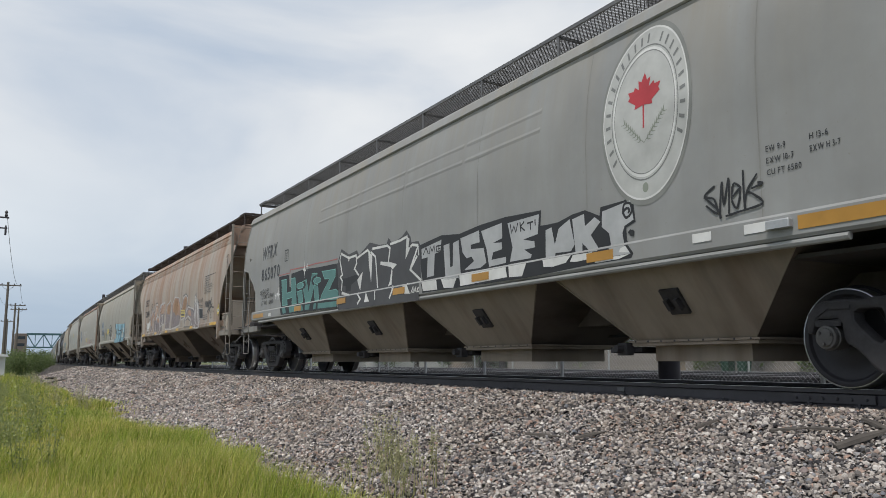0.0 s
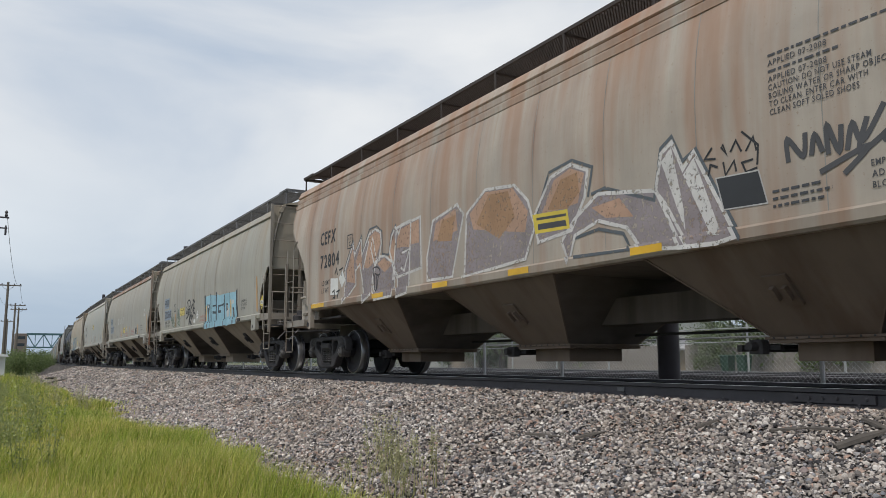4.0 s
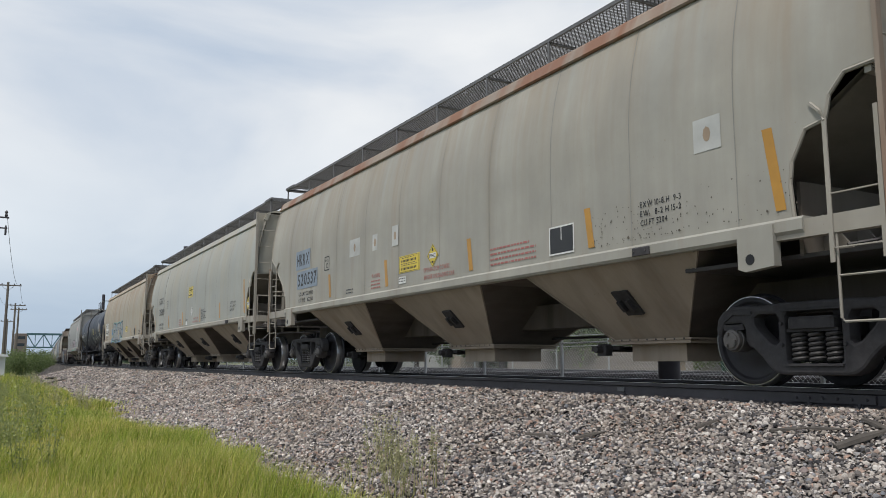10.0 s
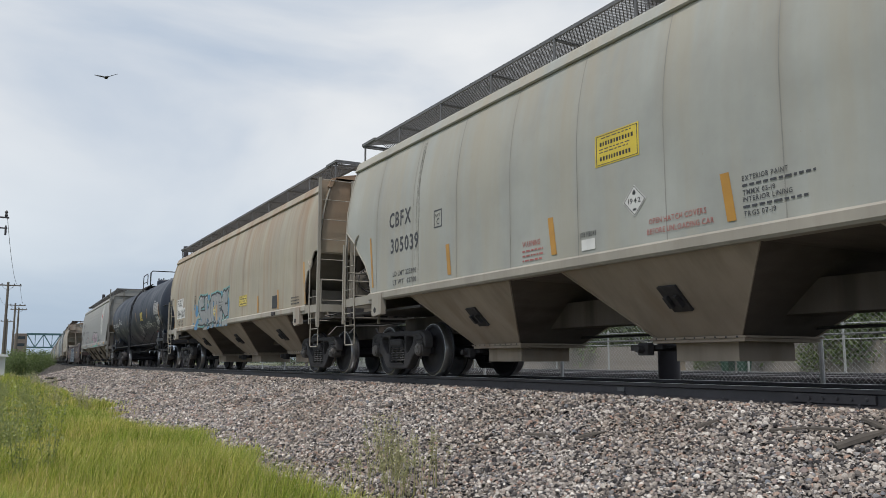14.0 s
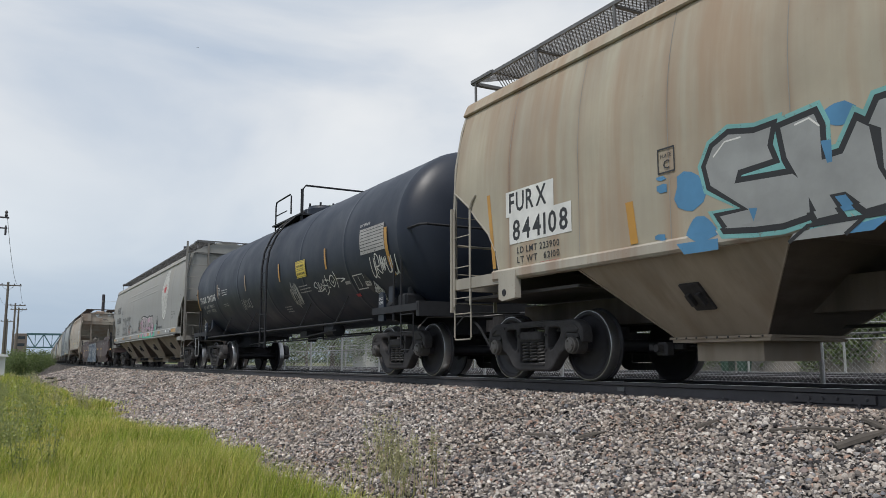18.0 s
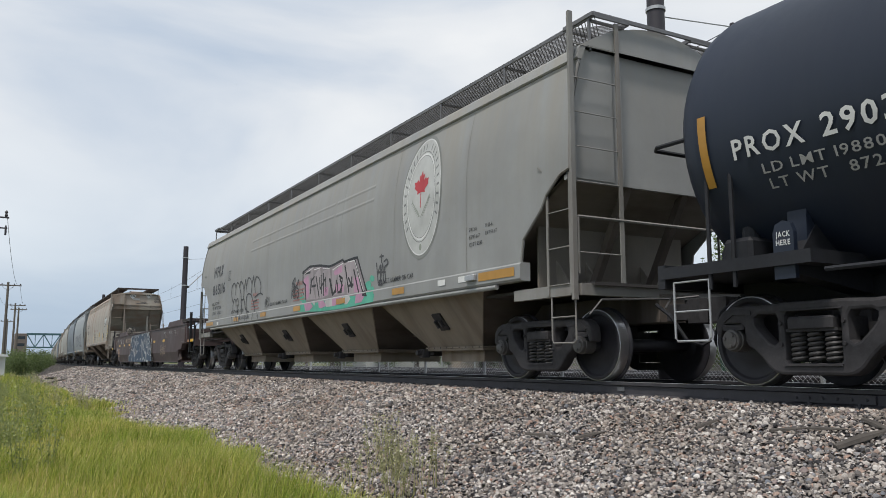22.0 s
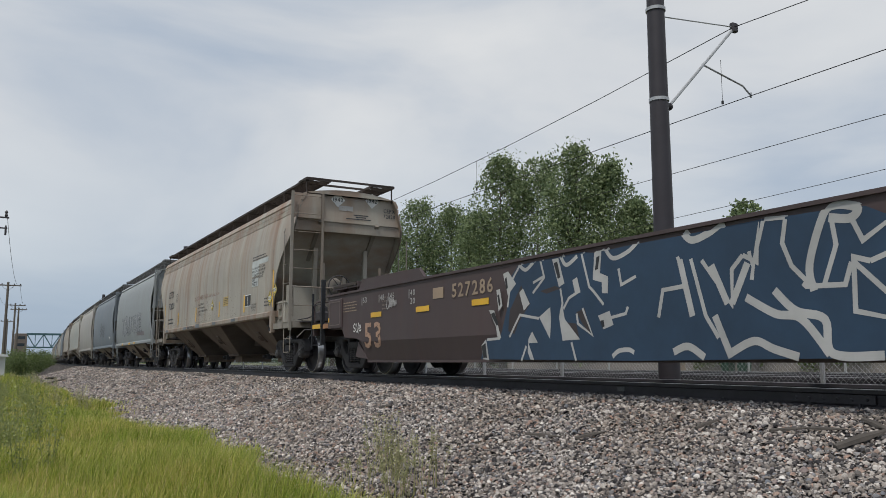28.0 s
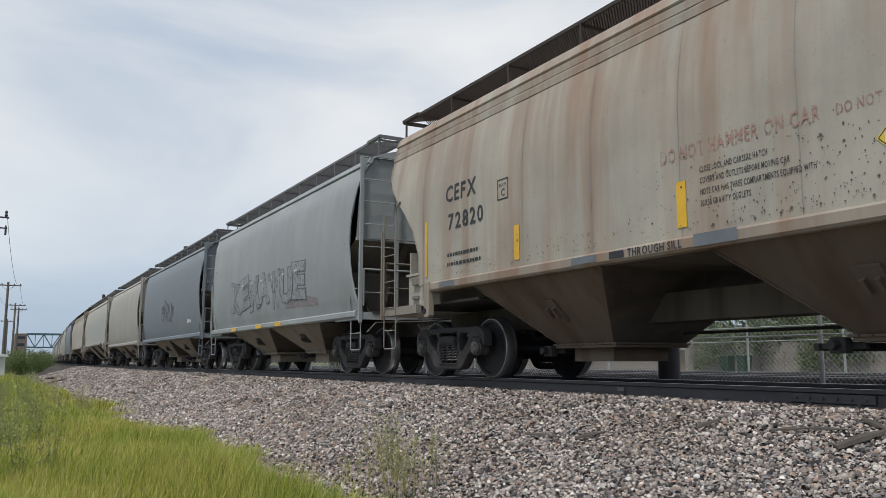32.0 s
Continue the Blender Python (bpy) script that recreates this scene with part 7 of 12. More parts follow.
    for y in (4.17, 1.42, -1.47, -4.20):
        w.strip(y, 1.57, 2.05, 0.11)
    w.strip(-6.82, 1.58, 2.36, 0.11)
    for y0, y1, z0, z1 in ((3.16, 2.65, 2.28, 2.62), (2.06, 1.84, 2.28, 2.58), (1.23, 0.97, 2.26, 2.62), (-5.83, -6.18, 2.32, 2.66)):
        p = w.rect("pale_patch", y0, z0, y1, z1, "badge")
        ym, zm = (y0 + y1) / 2, (z0 + z1) / 2
        w.shape("rust_spot", [([(ym + 0.05 * math.cos(k) , zm + 0.08 * math.sin(k)) for k in (0, 0.8, 1.5, 2.4, 3.1, 4.0, 4.7, 5.5)], [tuple(range(8))])], "tan_tag", 0.019, p)
    w.notice(0.93, 1.75, 0.16, 2.04, "lemon", 33)
    w.diamond(-0.29, 1.93, 0.19, "lemon")
    w.rect("paper_label", 0.94, 1.57, 0.67, 1.69, "white")
    w.small_print(0.92, 0.69, 1.59, 1.68, 2, "black", 8)
    w.text("OPEN HATCH COVERS", 0.02, 1.68, 0.07, 0.85, "red", THIN)
    w.text("BEFORE UNLOADING CAR", 0.0, 1.56, 0.07, 0.98, "red", THIN)
    w.text("WARNING", 2.08, 1.77, 0.075, 0.36, "red", THIN)
    w.small_print(2.10, 1.66, 1.56, 1.75, 3, "red", 7)
    w.small_print(3.3, 2.9, 1.56, 1.68, 2, "grey", 17)
    w.rect("black_panel", -3.40, 1.58, -3.86, 1.90, "black")
    for a, b, c, d in ((-3.38, 1.56, -3.88, 1.58), (-3.38, 1.90, -3.88, 1.92), (-3.38, 1.56, -3.40, 1.92), (-3.86, 1.56, -3.88, 1.92), (-3.62, 1.74, -3.635, 1.90)):
        w.rect("panel_line", a, b, c, d, "white", 0.019)
    for k, line in enumerate(("EXW 10-8 H  9-3", "EW   8-2 H 15-2", "CU FT 5204")):
        w.text(line, -5.03, 1.90 - k * 0.10, 0.065, 0.040 * len(line), "black", THIN)
    w.specks(-4.2, -7.0, 1.56, 2.0, 150, 94)
    w.small_print(-2.0, -3.1, 1.56, 1.85, 4, "red", 10)

    w = Wall(CAR_E, HALF_E)
    w.runs(5.15, 4.02, 1.52, 0.16, 301, "grime_run", 6)
    w.text("CBFX", 6.24, 2.59, 0.27, 0.84, "grey")
    w.text("305039", 6.18, 2.13, 0.26, 1.06, "grey")
    w.text("LD LMT 223300", 6.08, 1.72, 0.085, 0.88, "grey", THIN)
    w.text("LT WT   62700", 6.08, 1.57, 0.085, 0.88, "grey", THIN)
    w.plate_box(4.58, 2.36, 0.26, "grey")
    for y in (4.08, 1.43, -1.36, -4.02):
        w.strip(y, 1.57, 2.05, 0.11)
    w.strip(-6.76, 1.58, 2.53, 0.11)
    w.strip(6.93, 1.60, 2.53, 0.07)
    w.text("WARNING", 2.12, 1.74, 0.075, 0.40, "red", THIN)
    w.small_print(2.12, 1.60, 1.53, 1.72, 3, "red", 11)
    w.text("JOB F18043", 0.92, 1.71, 0.06, 0.30, "black", THIN)
    w.rect("paper_label", 0.89, 1.55, 0.64, 1.68, "white")
    w.notice(0.60, 2.50, -0.14, 2.88, "lemon", 12)
    w.diamond(-0.04, 2.0, 0.18, "white")
    w.text("OPEN HATCH COVERS", -0.25, 1.70, 0.06, 0.8, "red", THIN)
    w.text("BEFORE UNLOADING CAR", -0.22, 1.59, 0.06, 0.92, "red", THIN)
    for k, line in enumerate(("EXTERIOR PAINT", "", "TMMX 05-19", "INTERIOR LINING", "", "TRGS 07-19")):
        if line:
            w.text(line, -1.50, 1.93 - k * 0.068, 0.048, 0.036 * len(line), "grey", THIN)
        else:
            w.small_print(-1.50, -2.36, 1.925 - k * 0.068, 1.985 - k * 0.068, 1, "grey", 15 + k)
    for k, line in enumerate(("EXW 10-8 H 9-3", "EW  8-2 H 15-2", "CU FT 5204")):
        w.text(line, -5.22, 1.93 - k * 0.105, 0.07, 0.042 * len(line), "grey", THIN)
    w.diamond(-7.13, 1.82, 0.19, "lemon")

    w = Wall(CAR_F, HALF_F)
    w.rect("name_panel", 6.98, 2.20, 5.90, 2.55, "white")
    w.rect("number_panel", 6.90, 1.82, 5.55, 2.20, "white")
    w.text("FURX", 6.90, 2.25, 0.27, 0.85, "black")
    w.text("844108", 6.82, 1.86, 0.28, 1.20, "black")
    w.text("LD LMT 223900", 6.72, 1.68, 0.085, 0.92, "black", THIN)
    w.text("LT WT   62100", 6.72, 1.55, 0.085, 0.92, "black", THIN)
    w.plate_box(4.07, 2.21, 0.25)
    for y, z1 in ((4.46, 2.0), (0.80, 2.0), (-3.6, 1.96), (-5.30, 2.0)):
        w.strip(y, 1.52, z1, 0.12)
    w.strip(7.28, 1.53, 2.6, 0.08)
    w.strip(-7.22, 1.52, 2.49, 0.10)
    w.diamond(1.14, 1.82, 0.19, "lemon")
    w.small_print(0.6, 0.1, 1.75, 2.1, 4, "grey", 12)
    w.notice(-1.72, 1.78, -2.5, 2.08, "lemon", 39)
    w.rect("black_panel", -4.80, 1.56, -5.26, 1.87, "black")
    w.small_print(-6.25, -6.85, 1.55, 1.76, 3, "black", 13)
    for y in (-6.55, -6.45):
        w.small_print(6.2, 5.8, 1.50, 1.52, 1, "red", 14)

    tank = lambda z: math.sqrt(max(1.53 ** 2 - (z - 2.57) ** 2, 0.09))
    w = Wall(CAR_G, tank, 1.0)
    w.text("PROX", 7.28, 2.15, 0.19, 0.78, "white")
    w.text("290388", 6.33, 2.15, 0.20, 1.05, "white")
    w.text("LD LMT 198800", 7.0, 1.97, 0.09, 1.3, "dim_white", THIN)
    w.text("LT WT   87200", 6.97, 1.83, 0.09, 1.3, "dim_white", THIN)
    w.plate_box(4.85, 2.28, 0.20, "white")
    w.small_print(4.45, 3.75, 2.22, 2.42, 3, "white", 41)
    w.small_print(4.5, 3.9, 1.9, 2.0, 2, "dim_white", 42)
    for y in (4.96, 1.88, -1.14, -4.27):
        w.strip(y, 2.18, 2.62, 0.09, "amber" if y < 0 else "tan_tag")
    w.strip(-7.28, 1.78, 2.64, 0.12, "amber")
    w.strip(7.62, 1.95, 2.66, 0.10, "amber")
    w.notice(-2.38, 2.15, -3.03, 2.53, "lemon", 8)
    w.small_print(-0.70, -1.25, 1.46, 1.62, 3, "dim_white", 45)
    w.small_print(-2.33, -3.05, 1.80, 2.0, 3, "dim_white", 46)
    w.scrawl(-1.66, -2.24, 1.54, 2.14, 47, "dim_white", 0.018, 8)
    w.scrawl(2.58, 1.70, 1.72, 2.02, 48, "dim_white", 0.016, 7)
    w.strokes((
        [(0.08, 0.42), (0.0, 0.55), (0.10, 0.72), (0.14, 0.30), (0.17, 0.70), (0.20, 0.35), (0.25, 0.60), (0.28, 0.35)], [(0.05, 0.30), (0.18, 0.26), (0.32, 0.38)],
        [(0.30, 0.20), (0.36, 0.75), (0.30, 0.50), (0.42, 0.45), (0.40, 0.20), (0.28, 0.05)], [(0.44, 0.95), (0.45, 0.40), (0.50, 0.35)], [(0.40, 0.72), (0.52, 0.68)],
        [(0.62, 0.88), (0.54, 0.62), (0.60, 0.35), (0.70, 0.55), (0.66, 0.85), (0.58, 0.80)], [(0.60, 0.62), (0.63, 0.50), (0.66, 0.62)], [(0.72, 1.0), (0.76, 0.62), (0.72, 0.25)], [(0.76, 0.66), (0.90, 0.62), (1.0, 0.58), (0.86, 0.48)],
    ), -3.30, -5.08, 1.66, 2.10, "white", 0.022)
    w.scrawl(-6.45, -7.55, 1.80, 2.22, 50, "white", 0.020, 9)
    chart = w.rect("white_chart", -6.12, 2.26, -7.20, 2.74, "dim_white")
    lines = [([(-6.14, z), (-7.18, z), (-7.18, z + 0.012), (-6.14, z + 0.012)], [(0, 1, 2, 3)]) for z in (2.32, 2.38, 2.44, 2.50, 2.56, 2.62, 2.68)]
    lines += [([(y, 2.27), (y - 0.012, 2.27), (y - 0.012, 2.73), (y, 2.73)], [(0, 1, 2, 3)]) for y in (-6.28, -6.44, -6.60, -6.76, -6.92, -7.06)]
    w.shape("chart_lines", lines, "black", 0.0185, chart)
    w.text("DOT 117R100W", -6.12, 2.79, 0.055, 0.45, "white", THIN)
    e = 0.018
    w.shape("plate_mark", [([(-5.46, 1.66), (-5.94, 1.66), (-5.94, 1.66 + e), (-5.46, 1.66 + e)], [(0, 1, 2, 3)]), ([(-5.46, 1.94), (-5.94, 1.94), (-5.94, 1.94 - e), (-5.46, 1.94 - e)], [(0, 1, 2, 3)]), ([(-5.46, 1.66), (-5.46 - e, 1.66), (-5.46 - e, 1.94), (-5.46, 1.94)], [(0, 1, 2, 3)]), ([(-5.94, 1.66), (-5.94 + e, 1.66), (-5.94 + e, 1.94), (-5.94, 1.94)], [(0, 1, 2, 3)]), ([(-5.7, 1.7), (-5.7 - e, 1.7), (-5.7 - e, 1.9), (-5.7, 1.9)], [(0, 1, 2, 3)])], "white")
    w.diamond(-6.05, 1.74, 0.19, "charcoal", "1942", sub=False)
    w.diamond(-6.30, 1.58, 0.19, "white", "3257")
    w.small_print(-6.55, -6.75, 1.42, 1.5, 2, "white", 51)
    for y in (6.85, -6.85):
        for k, word in enumerate(("JACK", "HERE")):
            v = Geo()
            for pts, f in w.letters(word, y + 0.075, 1.36 - k * 0.075, 0.05, 0.15):
                v.add([(-1.4135, p, q) for p, q in pts], f)
            part("lettering", v, MARK["white"], CAR_G)
    w.rect("red_label", -5.2, 1.55, -5.4, 1.60, "leaf_red")
    w.rect("grey_label", -5.0, 1.80, -5.25, 1.86, "dim_white")
    end = Geo()
    for text, x, z, h, wd in (("PROX 290388", -0.45, 3.05, 0.13, 1.05), ("CAPY 29160 US GAL", -0.35, 2.85, 0.07, 0.78), ("CAPY 110400 L", -0.35, 2.73, 0.07, 0.6)):
        for v, f in Wall(CAR_G, tank).letters(text, 0, 0, h, wd, THIN):
            y_of = lambda xx, zz: -7.75 - 0.62 * math.sqrt(max(1 - (xx * xx + (zz - 2.57) ** 2) / 1.53 ** 2, 0)) - 0.012
            end.add([(x - q[0], y_of(x - q[0], z + q[1]), z + q[1]) for q in v], f)
    part("end_lettering", end, MARK["white"], CAR_G)

    w = Wall(CAR_H, HALF_H)
    mark_malt(w, "865116", "217700", "68300")
    w.text("DO NOT HAMMER ON CAR", 5.88, 1.62, 0.085, 1.32, "black", THIN)
    w.text("DO NOT HAMMER ON CAR", 2.13, 1.62, 0.085, 1.32, "black", THIN)
    for y in (3.68, 0.22):
        w.text("WARNING", y, 1.96, 0.09, 0.45, "red", THIN)
        w.small_print(y + 0.16, y - 0.70, 1.60, 1.90, 4, "red", 61)
    w.strokes((
        [(0.08, 0.39), (0.03, 0.60), (0.03, 0.78), (0.07, 0.88), (0.13, 0.87), (0.16, 0.76), (0.16, 0.57)],
        [(0.16, 0.74), (0.20, 0.88), (0.25, 0.85), (0.29, 0.74), (0.34, 0.55), (0.36, 0.34), (0.38, 0.05)],
        [(0.09, 0.09), (0.08, 0.29), (0.11, 0.45), (0.15, 0.46), (0.18, 0.38), (0.19, 0.25)],
        [(0.19, 0.40), (0.22, 0.47), (0.25, 0.43), (0.26, 0.27)],
        [(0.23, 0.31), (0.24, 0.18), (0.24, 0.05)],
        [(0.29, 0.78), (0.31, 0.88), (0.35, 0.87), (0.40, 0.77), (0.43, 0.61), (0.42, 0.45), (0.39, 0.41), (0.36, 0.42)],
        [(0.39, 0.41), (0.44, 0.41), (0.48, 0.22), (0.54, 0.05)],
        [(0.43, 0.64), (0.47, 0.90), (0.47, 0.90), (0.53, 0.56)],
        [(0.51, 0.73), (0.54, 0.89), (0.59, 0.91), (0.65, 0.82), (0.67, 0.67), (0.65, 0.49)],
        [(0.67, 0.72), (0.71, 0.93), (0.71, 0.93), (0.78, 0.50)],
        [(0.75, 0.75), (0.78, 0.87), (0.84, 0.86), (0.90, 0.76), (0.93, 0.62), (0.92, 0.48)],
        [(0.61, 0.08), (0.55, 0.10), (0.51, 0.26), (0.52, 0.44), (0.57, 0.52), (0.65, 0.48), (0.70, 0.37), (0.75, 0.20), (0.77, 0.05)],
        [(0.76, 0.39), (0.82, 0.43), (0.92, 0.46), (0.99, 0.41)],
        [(0.73, 0.30), (0.78, 0.31), (0.84, 0.32)],
    ), 5.95, 2.75, 1.50, 2.60, "charcoal", 0.040)
    for y, lean in ((5.64, -0.12), (5.16, 0.10), (5.10, -0.06), (4.78, 0.07), (4.22, 0.05), (3.98, 0.06), (3.50, 0.07), (3.12, -0.10)):
        g = Geo().add([(-(w.half(1.5) + 0.0565), p, z) for p, z in ((y + 0.018, 1.53), (y - 0.018, 1.53), (y + lean - 0.016, 1.345), (y + lean + 0.016, 1.345))], [(0, 1, 2, 3)])
        part("spray_line", g, MARK["charcoal"], w.car)
    w.sill_text("VENT CAR WHEN UNLOADING", 4.90, 1.40, 0.07, 1.06, "grey", THIN)
    w.scrawl(2.6, 2.2, 1.6, 1.9, 64, "charcoal", 0.012, 6)
    w.scrawl(0.51, -0.02, 1.68, 2.10, 65, "charcoal", 0.024, 4)
    w.text("DO NOT HAMMER ON CAR", -4.32, 1.62, 0.085, 1.36, "black", THIN)
    w.scrawl(8.2, 7.3, 1.98, 2.10, 67, "charcoal", 0.010, 6)

    flat = lambda z: 1.50 if z > 0.62 else 1.50 - 0.10 * (0.62 - z) / 0.37
    w = Wall(CAR_I, flat)
    w.rect("owner_mark", 5.29, 1.23, 4.95, 1.40, "tan_tag")
    w.text("527286", 4.68, 1.21, 0.21, 1.15, "tan_tag")
    w.text("53", 7.96, 0.50, 0.46, 0.72, "orange")
    for y, m in ((8.11, "53"), (7.34, "48"), (6.93, "45"), (6.14, "40")):
        w.rect("length_mark", y, 1.30, y - 0.025, 1.45, "dim_white")
        w.text(m, y - 0.06, 1.34, 0.10, 0.17, "dim_white", THIN)
    w.text("20", 6.08, 1.20, 0.10, 0.17, "dim_white", THIN)
    for y, m in ((-5.55, "40"), (-6.60, "45"), (-6.94, "48"), (-7.66, "53")):
        w.rect("length_mark", y - 0.17, 1.30, y - 0.195, 1.45, "dim_white")
        w.text(m, y + 0.02, 1.34, 0.10, 0.17, "dim_white", THIN)
    for y in (9.60, 7.45, 5.64, 3.87, -3.32, -5.45):
        w.rect("reflector_strip", y + 0.23, 1.05, y - 0.23, 1.14, "yellow", 0.020)
    w.small_print(9.0, 8.3, 1.2, 1.42, 4, "tan_tag", 71)
    w.small_print(7.2, 6.95, 1.15, 1.42, 4, "faded_tan", 72)
    w.small_print(-5.8, -6.45, 1.18, 1.42, 5, "faded_tan", 73)
    w.small_print(-7.75, -8.45, 1.22, 1.46, 5, "faded_tan", 74)
    w.scrawl(-4.78, -5.85, 0.48, 1.0, 76, "tan_tag", 0.018, 7)
    w.scrawl(8.5, 8.1, 0.80, 0.98, 77, "white", 0.016, 5)
    w.scrawl(7.0, 6.6, 1.18, 1.38, 78, "dim_white", 0.013, 5)

    for end in (-1, 1):
        y = end * 9.38
        for a, b, c, d in ((0.28, 0.97, -0.28, 0.985), (0.28, 1.43, -0.28, 1.445), (0.28, 0.97, 0.265, 1.445), (-0.265, 0.97, -0.28, 1.445)):
            w.rect("panel_edge", y + a, b, y + c, d, "faded_tan", 0.10)
        g = Geo().box(-1.475, -1.455, *sorted((end * 9.83, end * 10.23)), 0.94, 1.03)
        part("reflector_strip", g, MARK["tan_rust"], CAR_I, "faded orange strip on the end platform")
        g = Geo().box(-1.475, -1.455, *sorted((end * 10.32, end * 10.86)), 0.95, 1.04)
        part("reflector_strip", g, MARK["yellow"], CAR_I, "yellow strip on the end platform")

    w = Wall(CAR_J, HALF_J)
    w.text("CEFX", 6.50, 2.70, 0.26, 0.90, "black")
    w.text("72820", 6.42, 2.26, 0.25, 1.02, "black")
    w.small_print(6.45, 5.4, 1.66, 1.95, 2, "black", 81)
    w.plate_box(5.02, 2.48, 0.27)
    for y, z1, wd in ((4.56, 2.07, 0.13), (1.58, 2.08, 0.13), (-1.63, 2.08, 0.13), (-4.42, 2.08, 0.14), (-7.02, 2.52, 0.10), (7.14, 2.5, 0.08)):
        w.strip(y, 1.60, z1, wd, "yellow")
    w.text("DO NOT HAMMER ON CAR", 1.85, 2.30, 0.15, 1.9, "faint_red")
    w.text("DO NOT HAMMER ON CAR", -0.2, 2.30, 0.10, 1.3, "faint_red", THIN)
    for k, line in enumerate(("CLOSE LOCK AND CARSEAL HATCH", "COVERS AND OUTLETS BEFORE MOVING CAR", "NOTE CAR HAS THREE COMPARTMENTS EQUIPPED WITH", "30X30 GRAVITY OUTLETS")):
        w.text(line, 1.32, 2.12 - k * 0.115, 0.06, 0.029 * len(line), "black", THIN)
    for y in (3.12, -1.17, -3.43, 6.4):
        w.sill_strip(y + 0.23, y - 0.23, "patch_grey")
    w.sill_text("THROUGH SILL", 2.36, 1.385, 0.09, 0.80, "black", BOLD)
    w.sill_strip(2.66, 2.42, "black", 1.39, 1.47, 0.0545)
    w.sill_strip(1.40, 0.86, "patch_grey", 1.375, 1.50)
    w.specks(2.2, -3.6, 1.56, 2.35, 420, 91)
    w.specks(7.1, 4.2, 1.56, 1.95, 110, 92)
    w.specks(4.2, 2.2, 1.56, 1.80, 60, 93)
    w.text("6 INCH HF COMP SHOE", -5.45, 1.39, 0.07, 0.75, "black", THIN, None, 0.056)
    w.diamond(-0.72, 2.01, 0.19, "lemon")
    w.rect("yellow_notice", -2.10, 1.90, -2.66, 2.18, "old_yellow")
    w.small_print(-2.14, -2.66, 1.94, 2.15, 4, "black", 82)
    w.rect("black_panel", -4.47, 1.74, -5.03, 2.06, "black")
    for z in (1.74, 2.045):
        w.rect("panel_edge", -4.45, z, -5.05, z + 0.02, "white", 0.019)
    w.rect("panel_line", -4.74, 1.76, -4.76, 2.05, "white", 0.019)
    w.rect("white_notice", -5.10, 2.80, -6.55, 2.925, "pale_patch", 0.0165)
    w.rect("white_notice", -5.10, 2.52, -5.75, 2.80, "pale_patch", 0.0165)
    w.rect("white_notice", -5.12, 2.24, -5.72, 2.45, "pale_patch", 0.0165)
    for k, (line, z) in enumerate((("", 3.01), ("", 2.935), ("CAUTION: DO NOT USE STEAM.", 2.70), ("BOILING WATER OR SHARP OBJ", 2.615), ("TO CLEAN. ENTER CAR WITH", 2.53), ("CLEAN SOFT SOLED SHOES", 2.445), ("LINING", 2.385), ("", 2.325), ("CTI 10 -20", 2.265))):
        if line:
            w.text(line, -5.13, z, 0.056, 0.045 * len(line), "black")
        else:
            w.small_print(-5.13, -5.62 if k > 3 else -6.5, z - 0.012, z + 0.065, 1, "black", 84 + k)
    for k, line in enumerate(("EXW 10-8 H 8-4", "EW  8-2 H 15-0", "CU FT 5201")):
        w.text(line, -5.16, 1.74 - k * 0.075, 0.05, 0.030 * len(line), "black", THIN)
    w.small_print(-6.3, -6.75, 1.64, 1.9, 3, "black", 83)
    w.diamond(-6.78, 1.84, 0.20, "lemon")

    w.diamond(-7.16, 2.02, 0.19, "lemon")
    ye = -14.35 / 2 - 1.15 + 0.10 - 0.006
    def end_shape(name, polys, paint, lift, parent=None):
        g = Geo()
        for v, f in polys:
            g.add([(x, ye - lift, z) for x, z in v], f)
        return part(name, g, MARK[paint], parent or CAR_J)
    for x, z in ((-0.30, 4.22), (0.62, 4.27)):
        d = end_shape("placard", [([(x - 0.19, z), (x, z - 0.19), (x + 0.19, z), (x, z + 0.19)], [(0, 1, 2, 3)])], "white", 0.004)
        end_shape("placard_number", [([(x - 0.13 - q[0], z - 0.05 + q[1]) for q in v], f) for v, f in Wall(CAR_J, HALF_J).letters("1942", 0, 0, 0.10, 0.26, BOLD)], "black", 0.007, d)
    end_shape("paper_label", [([(-0.28, 3.96), (0.10, 3.96), (0.10, 4.08), (-0.28, 4.08)], [(0, 1, 2, 3)])], "dim_white", 0.004)
    for k, (a, b) in enumerate(((0.12, 0.52), (0.18, 0.46), (-0.08, 0.60))):
        end_shape("small_print", [([(a, 3.86 - k * 0.05), (b, 3.86 - k * 0.05), (b, 3.885 - k * 0.05), (a, 3.885 - k * 0.05)], [(0, 1, 2, 3)])], "grey", 0.004)
    for text, z in (("CEFX", 4.00), ("72820", 3.86)):
        end_shape("lettering", [([(0.94 - q[0], z + q[1]) for q in v], f) for v, f in Wall(CAR_J, HALF_J).letters(text, 0, 0, 0.10, 0.32, BOLD)], "grey", 0.004)

    w = Wall(CAR_K, HALF_K)
    w.piece("KEMAWUE", 3.3, -2.9, 1.55, 2.55, "old_silver", "old_navy", 91, None, None, 9, True)
    w.shape("red_field", [([(-1.4, 1.5), (-3.6, 1.45), (-3.6, 1.62), (-2.6, 1.72), (-1.6, 1.78)], [(0, 1, 2, 3, 4)])], "lilac", 0.0145)
    for y in (3.0, 0.6, -1.0):
        w.sill_strip(y + 0.25, y - 0.25, "yellow", 1.10, 1.20, 0.06)
    w = Wall(CAR_L, HALF_L)
    w.scrawl(1.2, -1.4, 1.8, 2.6, 92, "charcoal", 0.03, 8)
    w.scrawl(-3.6, -4.2, 1.6, 1.75, 93, "white", 0.03, 4)


